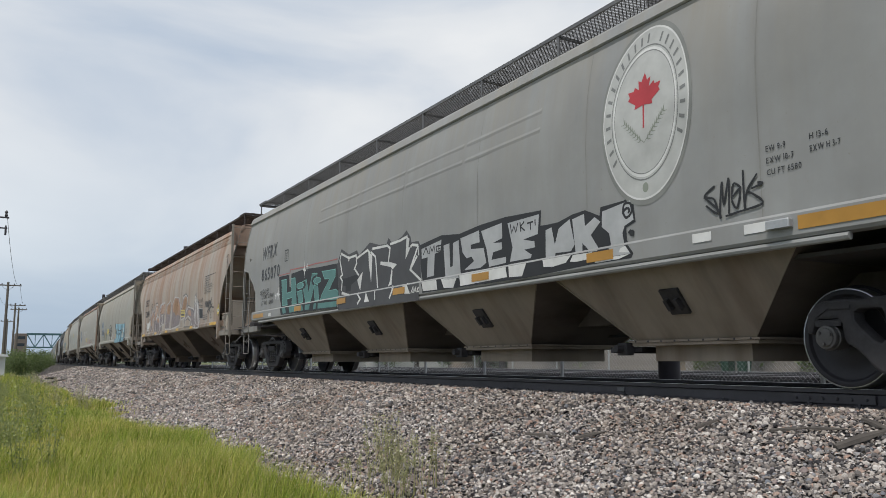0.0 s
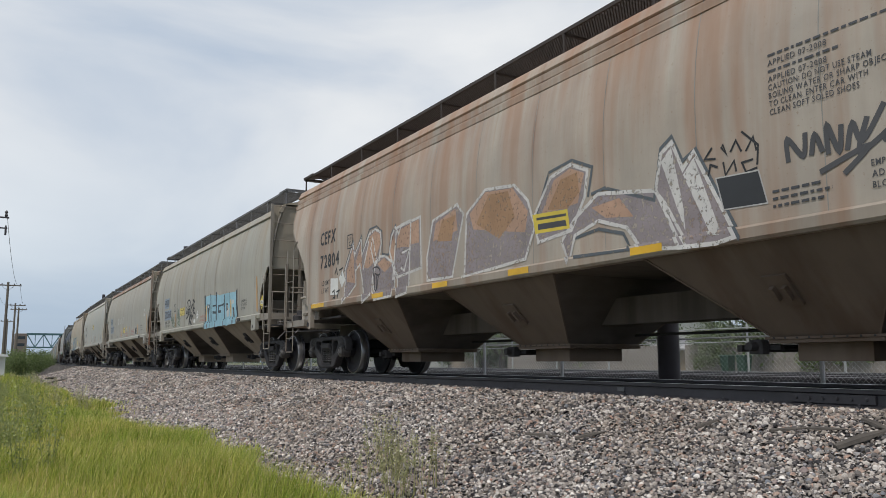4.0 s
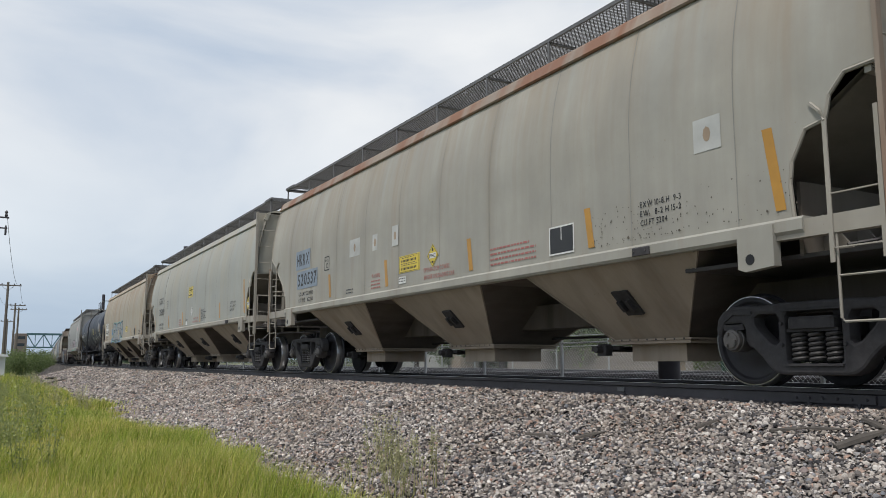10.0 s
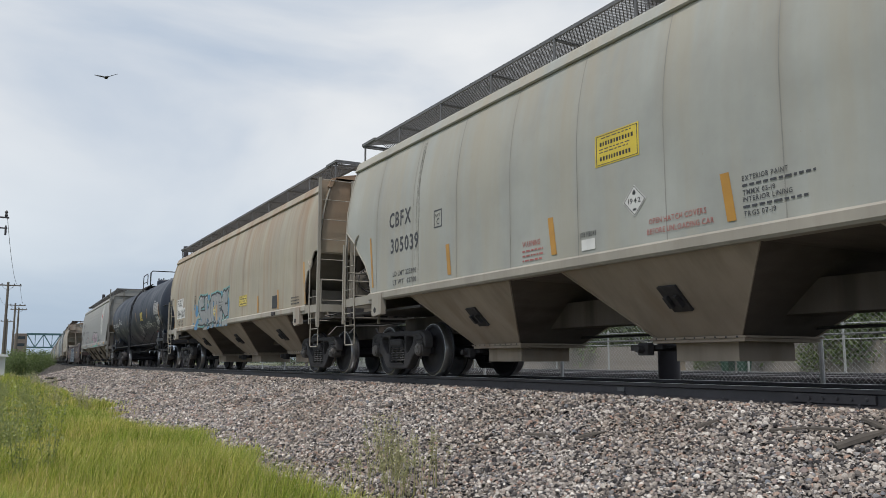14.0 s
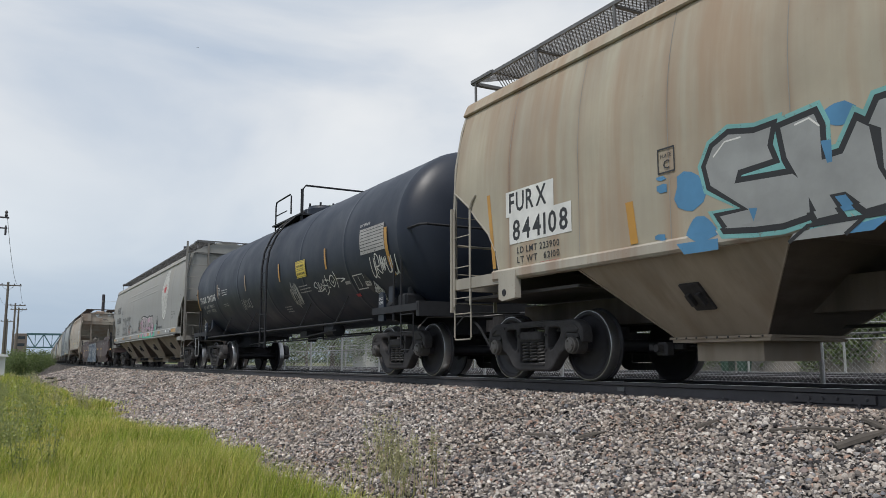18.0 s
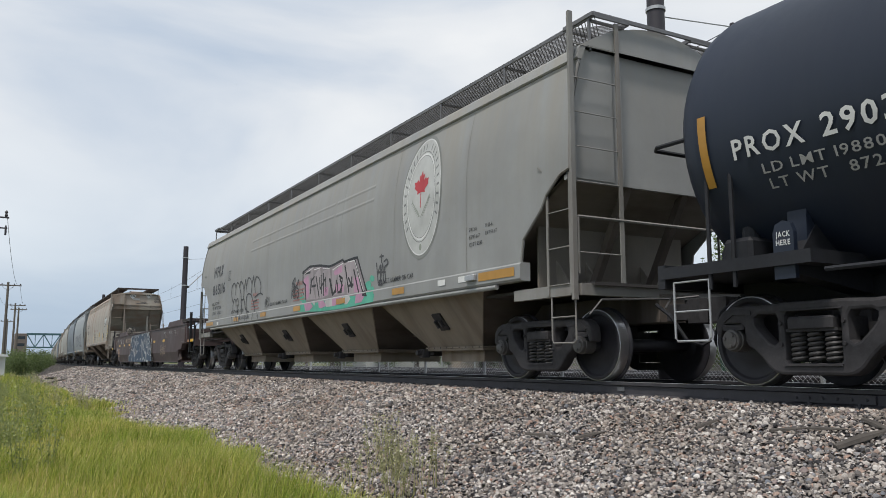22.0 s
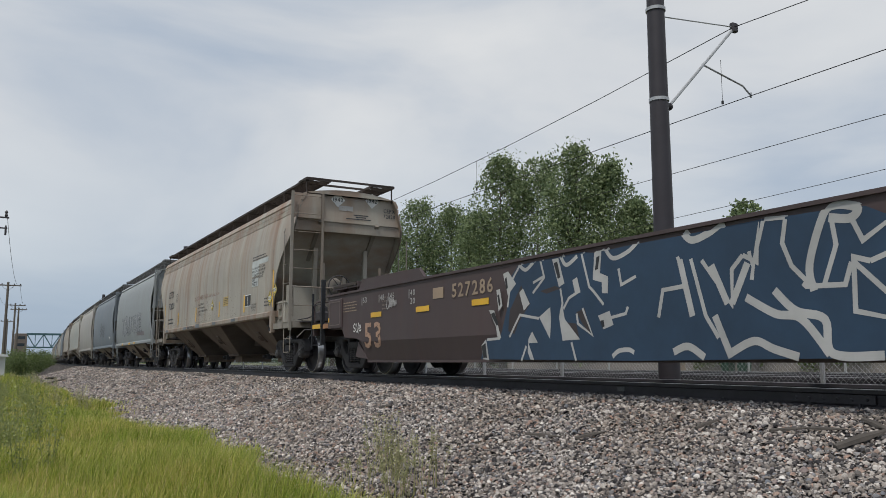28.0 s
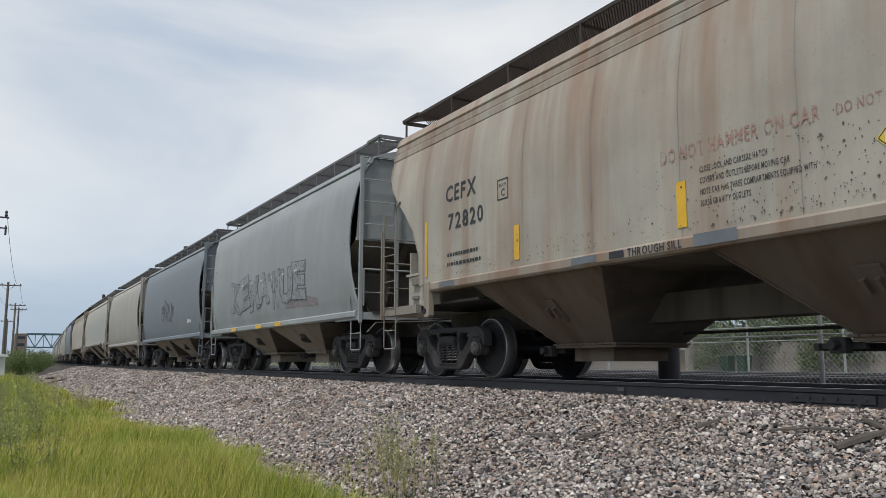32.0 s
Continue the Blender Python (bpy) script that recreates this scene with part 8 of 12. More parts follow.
def sprayed():
    """The large sprayed pieces, each in a unit box on its car's side."""
    w = Wall(CAR_A, HALF_A)
    box = (6.7, 2.7, 1.3, 2.3)
    root = w.spray("graffiti", box, [[(0.0, 0.99), (0.19, 0.97), (0.2, 0.68), (0.22, 0.67), (0.23, 0.98), (0.44, 1.0), (0.69, 0.95), (0.95, 0.92), (0.98, 0.09), (0.98, 0.01), (0.08, 0.05), (0.02, 0.51)]], "spray_black", 0, label="teal block letters with black outline")
    w.spray("letter_fill", box, [[(0.05, 0.89), (0.14, 0.88), (0.16, 0.55), (0.24, 0.56), (0.23, 0.87), (0.3, 0.86), (0.33, 0.26), (0.25, 0.26), (0.25, 0.42), (0.16, 0.41), (0.17, 0.27), (0.08, 0.27)], [(0.34, 0.53), (0.42, 0.54), (0.44, 0.27), (0.37, 0.26)], [(0.42, 0.73), (0.49, 0.75), (0.53, 0.44), (0.58, 0.85), (0.66, 0.83), (0.56, 0.25), (0.48, 0.25)]], "teal", 1, parent=root)
    w.spray("letter_fill", box, [[(0.61, 0.58), (0.67, 0.58), (0.69, 0.25), (0.63, 0.25)], [(0.73, 0.84), (0.92, 0.81), (0.92, 0.67), (0.83, 0.4), (0.93, 0.4), (0.96, 0.35), (0.97, 0.19), (0.71, 0.24), (0.73, 0.34), (0.84, 0.64), (0.77, 0.67)]], "teal", 1, parent=root)
    w.spray("dot_ring", box, [[(0.48, 0.64), (0.47, 0.59), (0.45, 0.55), (0.41, 0.53), (0.37, 0.54), (0.33, 0.56), (0.31, 0.61), (0.3, 0.66), (0.31, 0.71), (0.33, 0.75), (0.37, 0.77), (0.41, 0.77), (0.45, 0.74), (0.47, 0.7)], [(0.74, 0.67), (0.73, 0.62), (0.71, 0.58), (0.68, 0.56), (0.64, 0.56), (0.6, 0.59), (0.58, 0.63), (0.57, 0.69), (0.58, 0.74), (0.6, 0.78), (0.64, 0.8), (0.68, 0.79), (0.71, 0.76), (0.73, 0.72)]], "spray_black", 2, parent=root)
    w.spray("dot_fill", box, [[(0.45, 0.65), (0.44, 0.62), (0.43, 0.6), (0.4, 0.59), (0.38, 0.59), (0.35, 0.6), (0.33, 0.63), (0.33, 0.66), (0.33, 0.69), (0.35, 0.71), (0.38, 0.72), (0.4, 0.72), (0.43, 0.7), (0.44, 0.68)], [(0.71, 0.67), (0.71, 0.64), (0.69, 0.62), (0.67, 0.61), (0.64, 0.61), (0.62, 0.63), (0.61, 0.65), (0.6, 0.68), (0.61, 0.71), (0.62, 0.73), (0.65, 0.74), (0.67, 0.74), (0.69, 0.72), (0.71, 0.7)]], "teal", 3, parent=root)
    w.spray("highlight", box, [[(0.05, 0.89), (0.14, 0.88), (0.16, 0.55), (0.24, 0.56), (0.23, 0.87), (0.3, 0.86), (0.33, 0.26), (0.25, 0.26), (0.25, 0.42), (0.16, 0.41), (0.17, 0.27), (0.08, 0.27)], [(0.34, 0.53), (0.42, 0.54), (0.44, 0.27), (0.37, 0.26)], [(0.42, 0.73), (0.49, 0.75), (0.53, 0.44), (0.58, 0.85), (0.66, 0.83), (0.56, 0.25), (0.48, 0.25)], [(0.61, 0.58), (0.67, 0.58), (0.69, 0.25), (0.63, 0.25)], [(0.73, 0.84), (0.92, 0.81), (0.92, 0.67), (0.83, 0.4), (0.93, 0.4), (0.96, 0.35), (0.97, 0.19), (0.71, 0.24), (0.73, 0.34), (0.84, 0.64), (0.77, 0.67)]], "mint_line", 4, 0.016, loop=True, parent=root)
    w.spray("highlight", box, [[(0.45, 0.65), (0.44, 0.62), (0.43, 0.6), (0.4, 0.59), (0.38, 0.59), (0.35, 0.6), (0.33, 0.63), (0.33, 0.66), (0.33, 0.69), (0.35, 0.71), (0.38, 0.72), (0.4, 0.72), (0.43, 0.7), (0.44, 0.68)], [(0.71, 0.67), (0.71, 0.64), (0.69, 0.62), (0.67, 0.61), (0.64, 0.61), (0.62, 0.63), (0.61, 0.65), (0.6, 0.68), (0.61, 0.71), (0.62, 0.73), (0.65, 0.74), (0.67, 0.74), (0.69, 0.72), (0.71, 0.7)]], "mint_line", 4, 0.014, loop=True, parent=root)
    w.spray("sill_fill", box, [[(0.09, 0.24), (0.15, 0.24), (0.18, 0.08), (0.12, 0.07)], [(0.22, 0.23), (0.36, 0.21), (0.37, 0.07), (0.24, 0.07)], [(0.38, 0.2), (0.46, 0.19), (0.47, 0.07), (0.39, 0.07)], [(0.5, 0.19), (0.58, 0.18), (0.57, 0.07), (0.5, 0.07)], [(0.64, 0.18), (0.68, 0.18), (0.67, 0.06), (0.63, 0.06)], [(0.7, 0.17), (0.97, 0.15), (0.97, 0.04), (0.7, 0.06)]], "teal", 1, parent=root)
    w.spray("red_line", box, [[(0.0, 1.02), (0.2, 1.01), (0.21, 1.08), (0.44, 1.05), (0.63, 1.05), (0.81, 1.02), (0.95, 1.01)]], "red", 2, 0.022, parent=root)
    w.spray("star", box, [[(0.45, 1.21), (0.46, 1.02), (0.48, 0.96), (0.46, 0.94), (0.45, 0.75), (0.45, 0.95), (0.42, 1.0), (0.45, 1.03)], [(0.5, 1.14), (0.5, 1.05), (0.52, 1.03), (0.5, 1.02), (0.5, 0.94), (0.49, 1.02), (0.48, 1.05), (0.49, 1.06)], [(-0.01, 0.76), (-0.0, 0.6), (0.03, 0.55), (-0.0, 0.53), (-0.01, 0.38), (-0.02, 0.54), (-0.05, 0.59), (-0.02, 0.61)], [(-0.06, 0.64), (-0.05, 0.56), (-0.03, 0.53), (-0.05, 0.53), (-0.06, 0.45), (-0.06, 0.53), (-0.08, 0.56), (-0.06, 0.56)]], "white", 5, parent=root)
    box = (2.75, -0.85, 1.3, 2.5)
    root = w.spray("graffiti", box, [[(-0.05, 0.74), (0.01, 0.99), (0.12, 0.86), (0.23, 0.89), (0.26, 0.8), (0.37, 0.92), (0.4, 0.95), (0.51, 0.87), (0.6, 0.85), (0.62, 0.93), (0.67, 0.83), (0.77, 0.89), (0.82, 0.96), (0.86, 0.85), (0.87, 0.77), (0.94, 0.76), (0.96, 0.69), (0.97, -0.02), (0.97, -0.06), (-0.0, -0.03), (-0.0, 0.14)]], "charcoal", 0, label="charcoal letters edged in white")
    w.spray("white_fill", box, [[(0.38, 0.79), (0.43, 0.75), (0.42, 0.32), (0.39, 0.6)], [(0.24, 0.41), (0.31, 0.52), (0.28, 0.23), (0.26, 0.31)], [(0.82, 0.87), (0.85, 0.83), (0.84, 0.71), (0.86, 0.7), (0.81, 0.55)], [(0.53, 0.61), (0.65, 0.56), (0.72, 0.51), (0.67, 0.45), (0.65, 0.49), (0.53, 0.56)], [(0.66, 0.46), (0.67, 0.43), (0.66, 0.23), (0.62, 0.21), (0.64, 0.28)], [(0.03, 0.27), (0.16, 0.19), (0.11, 0.18), (0.02, 0.23)], [(0.94, 0.7), (0.95, 0.57), (0.94, 0.56), (0.94, 0.63)], [(0.8, 0.19), (0.84, 0.21), (0.88, 0.05), (0.82, 0.06)], [(0.36, 0.03), (0.38, 0.19), (0.42, 0.03)]], "white", 2, parent=root)
    w.spray("white_line", box, [[(-0.01, 0.81), (0.01, 0.91), (0.12, 0.8), (0.22, 0.81), (0.23, 0.68), (0.2, 0.6), (0.26, 0.48)], [(-0.01, 0.81), (0.03, 0.55), (0.0, 0.52), (0.03, 0.45), (0.02, 0.29)], [(0.12, 0.83), (0.12, 0.75)], [(0.23, 0.76), (0.37, 0.84), (0.4, 0.78), (0.39, 0.67)], [(0.41, 0.8), (0.47, 0.7), (0.48, 0.55), (0.5, 0.22)], [(0.43, 0.84), (0.61, 0.82), (0.64, 0.77), (0.62, 0.54)], [(0.64, 0.83), (0.75, 0.84), (0.83, 0.87)], [(0.86, 0.71), (0.88, 0.73), (0.94, 0.7)], [(0.93, 0.56), (0.86, 0.39), (0.97, 0.21)], [(0.94, 0.7), (0.86, 0.4)], [(0.26, 0.2), (0.31, 0.09), (0.27, 0.02)], [(0.49, 0.2), (0.49, 0.04)]], "white", 3, 0.045, parent=root)
    w.spray("white_line", box, [[(0.67, 0.2), (0.7, 0.17), (0.66, 0.03)]], "white", 3, 0.045, parent=root)
    w.spray("dark_mark", box, [[(0.0, 0.49), (0.09, 0.48), (0.24, 0.5), (0.25, 0.42), (0.16, 0.35), (0.15, 0.25), (0.08, 0.26), (0.08, 0.35), (0.01, 0.38)]], "spray_black", 3, parent=root)
    w.spray("tag", box, [[(0.89, 0.05), (0.91, 0.13), (0.91, 0.05)], [(0.92, 0.05), (0.92, 0.13), (0.93, 0.07), (0.94, 0.13), (0.94, 0.06)], [(0.97, 0.11), (0.96, 0.11), (0.95, 0.06), (0.97, 0.06)]], "white", 4, 0.025, parent=root)
    box = (-0.65, -5.85, 1.3, 2.2)
    root = w.spray("graffiti", box, [[(0.006, 0.927), (0.148, 0.999), (0.253, 0.938), (0.368, 0.992), (0.494, 1.005), (0.651, 0.959), (0.647, 0.739), (0.67, 0.73), (0.719, 0.727), (0.771, 0.784), (0.819, 0.799), (0.868, 0.678), (0.872, 0.787), (0.947, 0.796), (0.975, 0.86), (0.982, 0.501), (0.953, 0.455), (0.954, 0.3), (0.981, 0.116), (0.974, 0.061), (0.839, 0.062), (0.609, 0.022), (0.04, 0.044), (0.016, 0.463)]], "spray_black", 0, label="silver-white block letters with black outline")
    w.spray("letter_fill", box, [[(0.018, 0.846), (0.148, 0.922), (0.14, 0.718), (0.105, 0.703), (0.1, 0.321), (0.055, 0.311), (0.06, 0.672), (0.021, 0.669)], [(0.16, 0.811), (0.195, 0.822), (0.2, 0.414), (0.215, 0.419), (0.217, 0.813), (0.249, 0.835), (0.262, 0.194), (0.173, 0.199)], [(0.259, 0.857), (0.361, 0.909), (0.364, 0.715), (0.317, 0.709), (0.317, 0.638), (0.384, 0.607), (0.398, 0.365), (0.366, 0.301), (0.279, 0.314), (0.334, 0.431), (0.321, 0.512), (0.294, 0.503), (0.272, 0.605)]], "pale_silver", 2, parent=root)
    w.spray("letter_fill", box, [[(0.372, 0.887), (0.476, 0.93), (0.477, 0.693), (0.431, 0.652), (0.474, 0.63), (0.476, 0.523), (0.432, 0.506), (0.424, 0.393), (0.494, 0.395), (0.494, 0.303), (0.412, 0.291), (0.399, 0.584)], [(0.503, 0.9), (0.642, 0.91), (0.636, 0.629), (0.573, 0.596), (0.621, 0.536), (0.623, 0.447), (0.577, 0.445), (0.609, 0.351), (0.604, 0.303), (0.512, 0.307), (0.525, 0.516)], [(0.668, 0.655), (0.692, 0.679), (0.704, 0.425), (0.72, 0.639), (0.762, 0.73), (0.779, 0.375), (0.765, 0.293), (0.706, 0.307), (0.7, 0.234), (0.667, 0.266)]], "pale_silver", 2, parent=root)
    w.spray("letter_fill", box, [[(0.772, 0.719), (0.815, 0.753), (0.817, 0.586), (0.851, 0.676), (0.871, 0.6), (0.837, 0.455), (0.868, 0.219), (0.835, 0.232), (0.807, 0.37), (0.806, 0.247), (0.782, 0.246)], [(0.877, 0.724), (0.968, 0.781), (0.976, 0.532), (0.948, 0.478), (0.941, 0.396), (0.945, 0.268), (0.96, 0.205), (0.972, 0.117), (0.851, 0.126), (0.855, 0.176), (0.906, 0.195), (0.899, 0.425), (0.875, 0.527)]], "pale_silver", 2, parent=root)
    w.spray("sill_fill", box, [[(0.033, 0.268), (0.128, 0.263), (0.135, 0.059), (0.044, 0.071)], [(0.158, 0.23), (0.251, 0.212), (0.231, 0.047), (0.175, 0.069)], [(0.265, 0.257), (0.394, 0.261), (0.501, 0.27), (0.51, 0.076), (0.271, 0.055)], [(0.516, 0.271), (0.599, 0.263), (0.577, 0.053), (0.519, 0.071)], [(0.664, 0.251), (0.774, 0.229), (0.754, 0.14), (0.707, 0.117), (0.668, 0.135)], [(0.781, 0.227), (0.848, 0.219), (0.84, 0.136), (0.79, 0.129), (0.77, 0.146)], [(0.861, 0.118), (0.968, 0.114), (0.936, 0.074), (0.857, 0.073)], [(0.941, 0.203), (0.957, 0.222), (0.969, 0.134), (0.937, 0.157)]], "white", 2, parent=root)
    w.spray("tag", box, [[(0.031, 0.73), (0.049, 0.854), (0.065, 0.725)], [(0.072, 0.719), (0.076, 0.853), (0.089, 0.762), (0.102, 0.852), (0.107, 0.724)], [(0.144, 0.825), (0.115, 0.829), (0.118, 0.737), (0.14, 0.729)], [(0.125, 0.776), (0.139, 0.774)], [(0.131, 0.848), (0.132, 0.724)], [(0.515, 0.873), (0.522, 0.74), (0.532, 0.831), (0.541, 0.729), (0.55, 0.866)], [(0.56, 0.868), (0.563, 0.724)], [(0.579, 0.86), (0.562, 0.798), (0.581, 0.723)], [(0.591, 0.82), (0.617, 0.825)], [(0.605, 0.813), (0.606, 0.714)], [(0.625, 0.851), (0.626, 0.762)]], "spray_black", 4, 0.022, parent=root)
    w.spray("tag", box, [[(0.944, 0.626), (0.949, 0.746), (0.968, 0.737), (0.97, 0.628), (0.955, 0.576), (0.946, 0.642), (0.955, 0.691), (0.964, 0.671), (0.961, 0.623)], [(0.96, 0.375), (0.966, 0.404), (0.968, 0.343)], [(0.97, 0.34), (0.971, 0.395), (0.975, 0.376), (0.971, 0.363), (0.975, 0.334)]], "spray_black", 4, 0.03, soft=True, parent=root)
    w = Wall(CAR_C, HALF_C)
    box = (-0.55, -4.7, 1.3, 2.5)
    root = w.spray("graffiti", box, [[(0.06, 0.88), (0.21, 0.89), (0.38, 0.84), (0.41, 0.86), (0.63, 0.77), (0.8, 0.77), (0.79, -0.01), (0.68, 0.03), (0.43, 0.01), (0.26, 0.01), (0.09, 0.0), (0.08, 0.15)]], "sky", 0, label="sky-blue field with dark block letter bars")
    w.spray("letter_shade", box, [[(0.55, 0.82), (0.62, 0.82), (0.78, 0.81), (0.94, 0.79), (0.96, 0.84), (0.98, 0.4), (1.01, 0.14), (1.01, 0.02), (0.59, 0.02), (0.55, 0.33)]], "sky", 0, parent=root)
    w.spray("bar", box, [[(0.64, 0.78), (0.64, 0.57), (0.67, 0.2), (0.69, 0.16)], [(0.6, 0.54), (0.63, 0.57)], [(0.79, 0.83), (0.8, 0.59), (0.85, 0.16)]], "deep_teal", 2, 0.065, parent=root)
    w.spray("bar", box, [[(0.96, 0.81), (0.99, 0.86), (1.0, 0.51), (1.04, 0.17), (1.02, 0.14), (1.01, 0.17), (0.97, 0.45)], [(0.7, 0.56), (0.74, 0.56), (0.75, 0.43), (0.71, 0.42)], [(0.88, 0.43), (0.92, 0.42), (0.95, 0.14), (0.92, 0.15), (0.89, 0.33)]], "spray_black", 2, parent=root)
    w.spray("patch", box, [[(0.86, 0.61), (0.91, 0.61), (0.91, 0.52), (0.86, 0.52)], [(0.71, 0.53), (0.73, 0.53), (0.74, 0.46), (0.72, 0.46)], [(0.89, 0.37), (0.9, 0.37), (0.92, 0.18), (0.92, 0.17)]], "badge", 3, parent=root)
    w.spray("patch", box, [[(0.65, 0.12), (0.67, 0.13), (0.68, 0.02), (0.65, 0.02)], [(0.83, 0.12), (0.84, 0.12), (0.84, 0.02), (0.83, 0.02)], [(0.9, 0.12), (0.93, 0.12), (0.93, 0.03), (0.9, 0.03)], [(0.99, 0.12), (1.02, 0.12), (1.02, 0.02), (0.99, 0.02)]], "patch_grey", 2, parent=root)
    w.spray("bar", box, [[(0.01, 0.93), (0.05, 0.92), (0.1, 0.14), (0.06, 0.14)], [(0.21, 0.93), (0.23, 0.91), (0.28, 0.15), (0.25, 0.14)], [(0.38, 0.92), (0.41, 0.93), (0.44, 0.14), (0.41, 0.13)], [(0.63, 0.8), (0.65, 0.79), (0.68, 0.16), (0.66, 0.15)], [(0.3, 0.6), (0.42, 0.6), (0.42, 0.55), (0.3, 0.56)], [(0.3, 0.45), (0.4, 0.42), (0.4, 0.36), (0.3, 0.38)], [(0.47, 0.57), (0.63, 0.57), (0.63, 0.53), (0.49, 0.52), (0.5, 0.43), (0.56, 0.43), (0.56, 0.36), (0.47, 0.36)], [(0.12, 0.66), (0.2, 0.64), (0.2, 0.55), (0.19, 0.41), (0.21, 0.15), (0.18, 0.15), (0.16, 0.41), (0.14, 0.42)]], "slate_spray", 2, parent=root)
    w.spray("bar", box, [[(0.71, 0.56), (0.75, 0.55), (0.76, 0.38), (0.71, 0.38)]], "slate_spray", 2, parent=root)
    w.spray("patch", box, [[(0.13, 0.63), (0.18, 0.62), (0.18, 0.56), (0.14, 0.56)], [(0.72, 0.52), (0.74, 0.52), (0.74, 0.42), (0.72, 0.42)], [(0.72, 0.36), (0.79, 0.46), (0.79, 0.23), (0.73, 0.22)]], "badge", 3, parent=root)
    w.spray("patch", box, [[(0.05, 0.11), (0.08, 0.11), (0.08, 0.02), (0.05, 0.02)], [(0.14, 0.12), (0.18, 0.12), (0.18, 0.01), (0.15, 0.01)], [(0.24, 0.11), (0.26, 0.12), (0.26, 0.01), (0.24, 0.01)], [(0.41, 0.11), (0.43, 0.12), (0.43, 0.0), (0.41, 0.01)], [(0.65, 0.13), (0.67, 0.14), (0.66, 0.01), (0.65, 0.01)]], "patch_grey", 2, parent=root)
    box = (5.2, 0.5, 1.5, 2.6)
    root = w.spray("graffiti", box, [[(0.67, 0.63), (0.67, 0.75), (0.7, 0.82), (0.74, 0.83), (0.78, 0.76), (0.79, 0.68), (0.77, 0.61), (0.74, 0.65)], [(0.65, 0.65), (0.67, 0.54), (0.65, 0.43), (0.69, 0.46), (0.7, 0.57), (0.68, 0.34), (0.66, 0.25), (0.7, 0.3)], [(0.72, 0.74), (0.73, 0.55), (0.72, 0.34)], [(0.69, 0.53), (0.77, 0.54), (0.72, 0.46), (0.71, 0.29), (0.76, 0.46), (0.75, 0.07), (0.79, 0.43), (0.8, 0.53), (0.78, 0.23), (0.77, 0.07), (0.81, 0.38), (0.8, 0.21)], [(0.83, 0.43), (0.84, 0.27), (0.8, 0.07), (0.83, 0.08), (0.86, 0.01)], [(0.82, 0.3), (0.88, 0.29), (0.84, 0.21), (0.86, 0.36)]], "spray_black", 1, 0.055, soft=True, label="black and green sprayed tags")
    w.spray("letter_shade", box, [[(0.81, 0.49), (0.83, 0.65), (0.84, 0.67), (0.83, 0.56), (0.88, 0.7), (0.87, 0.41)], [(0.91, 0.56), (0.87, 0.49), (0.91, 0.45)], [(0.93, 0.53), (0.89, 0.52)]], "spray_black", 1, 0.055, soft=True, parent=root)
    w.spray("tag", box, [[(0.86, 0.83), (0.9, 0.81), (0.93, 0.74), (0.92, 0.69), (0.88, 0.74), (0.86, 0.79)], [(0.88, 0.4), (0.93, 0.42), (0.97, 0.34), (0.97, 0.29), (0.93, 0.36), (0.89, 0.37)], [(0.94, 0.51), (0.95, 0.51), (0.95, 0.48), (0.95, 0.46), (0.94, 0.48)]], "spray_black", 2, parent=root)
    w.spray("tag", box, [[(0.12, 0.56), (0.1, 0.34), (0.07, 0.31), (0.08, 0.43), (0.1, 0.21), (0.13, 0.39), (0.13, 0.16), (0.16, 0.41), (0.15, 0.17), (0.19, 0.43), (0.17, 0.14)], [(0.21, 0.3), (0.24, 0.26), (0.21, 0.19), (0.25, 0.13), (0.2, 0.1)], [(0.27, 0.38), (0.27, 0.27), (0.24, 0.23), (0.3, 0.03)], [(0.25, 0.38), (0.27, 0.38)], [(0.11, 0.13), (0.21, 0.04)]], "scrawl_green", 2, 0.022, soft=True, parent=root)
    w.spray("tag", box, [[(0.33, 0.59), (0.31, 0.46), (0.33, 0.34), (0.36, 0.42), (0.34, 0.56), (0.36, 0.28), (0.38, 0.48), (0.39, 0.26), (0.41, 0.39), (0.38, 0.38)], [(0.44, 0.3), (0.41, 0.28), (0.42, 0.17), (0.44, 0.12), (0.42, 0.06), (0.41, 0.11)], [(0.33, 0.15), (0.36, 0.21), (0.4, 0.13), (0.36, 0.12)], [(0.31, 0.67), (0.33, 0.61), (0.38, 0.61)]], "scrawl_green", 2, 0.028, soft=True, parent=root)
    w = Wall(CAR_F, HALF_F)
    box = (3.9, -1.0, 1.3, 2.5)
    root = w.spray("graffiti", box, [[(0.1, 0.51), (0.09, 0.43), (0.07, 0.39), (0.06, 0.37), (0.04, 0.39), (0.02, 0.43), (0.01, 0.51), (0.02, 0.61), (0.02, 0.7), (0.04, 0.73), (0.06, 0.71), (0.08, 0.66), (0.09, 0.59)], [(0.12, 0.19), (0.13, 0.13), (0.11, 0.11), (0.09, 0.09), (0.08, 0.09), (0.06, 0.13), (0.04, 0.19), (0.05, 0.25), (0.06, 0.3), (0.07, 0.32), (0.09, 0.31), (0.1, 0.28), (0.11, 0.24)], [(0.43, 0.81), (0.43, 0.78), (0.42, 0.76), (0.4, 0.75), (0.39, 0.76), (0.37, 0.8), (0.36, 0.85), (0.37, 0.89), (0.38, 0.91), (0.39, 0.92), (0.41, 0.92), (0.42, 0.89), (0.43, 0.86)]], "cobalt", 0, label="silver block letters with black outline and blue glow")
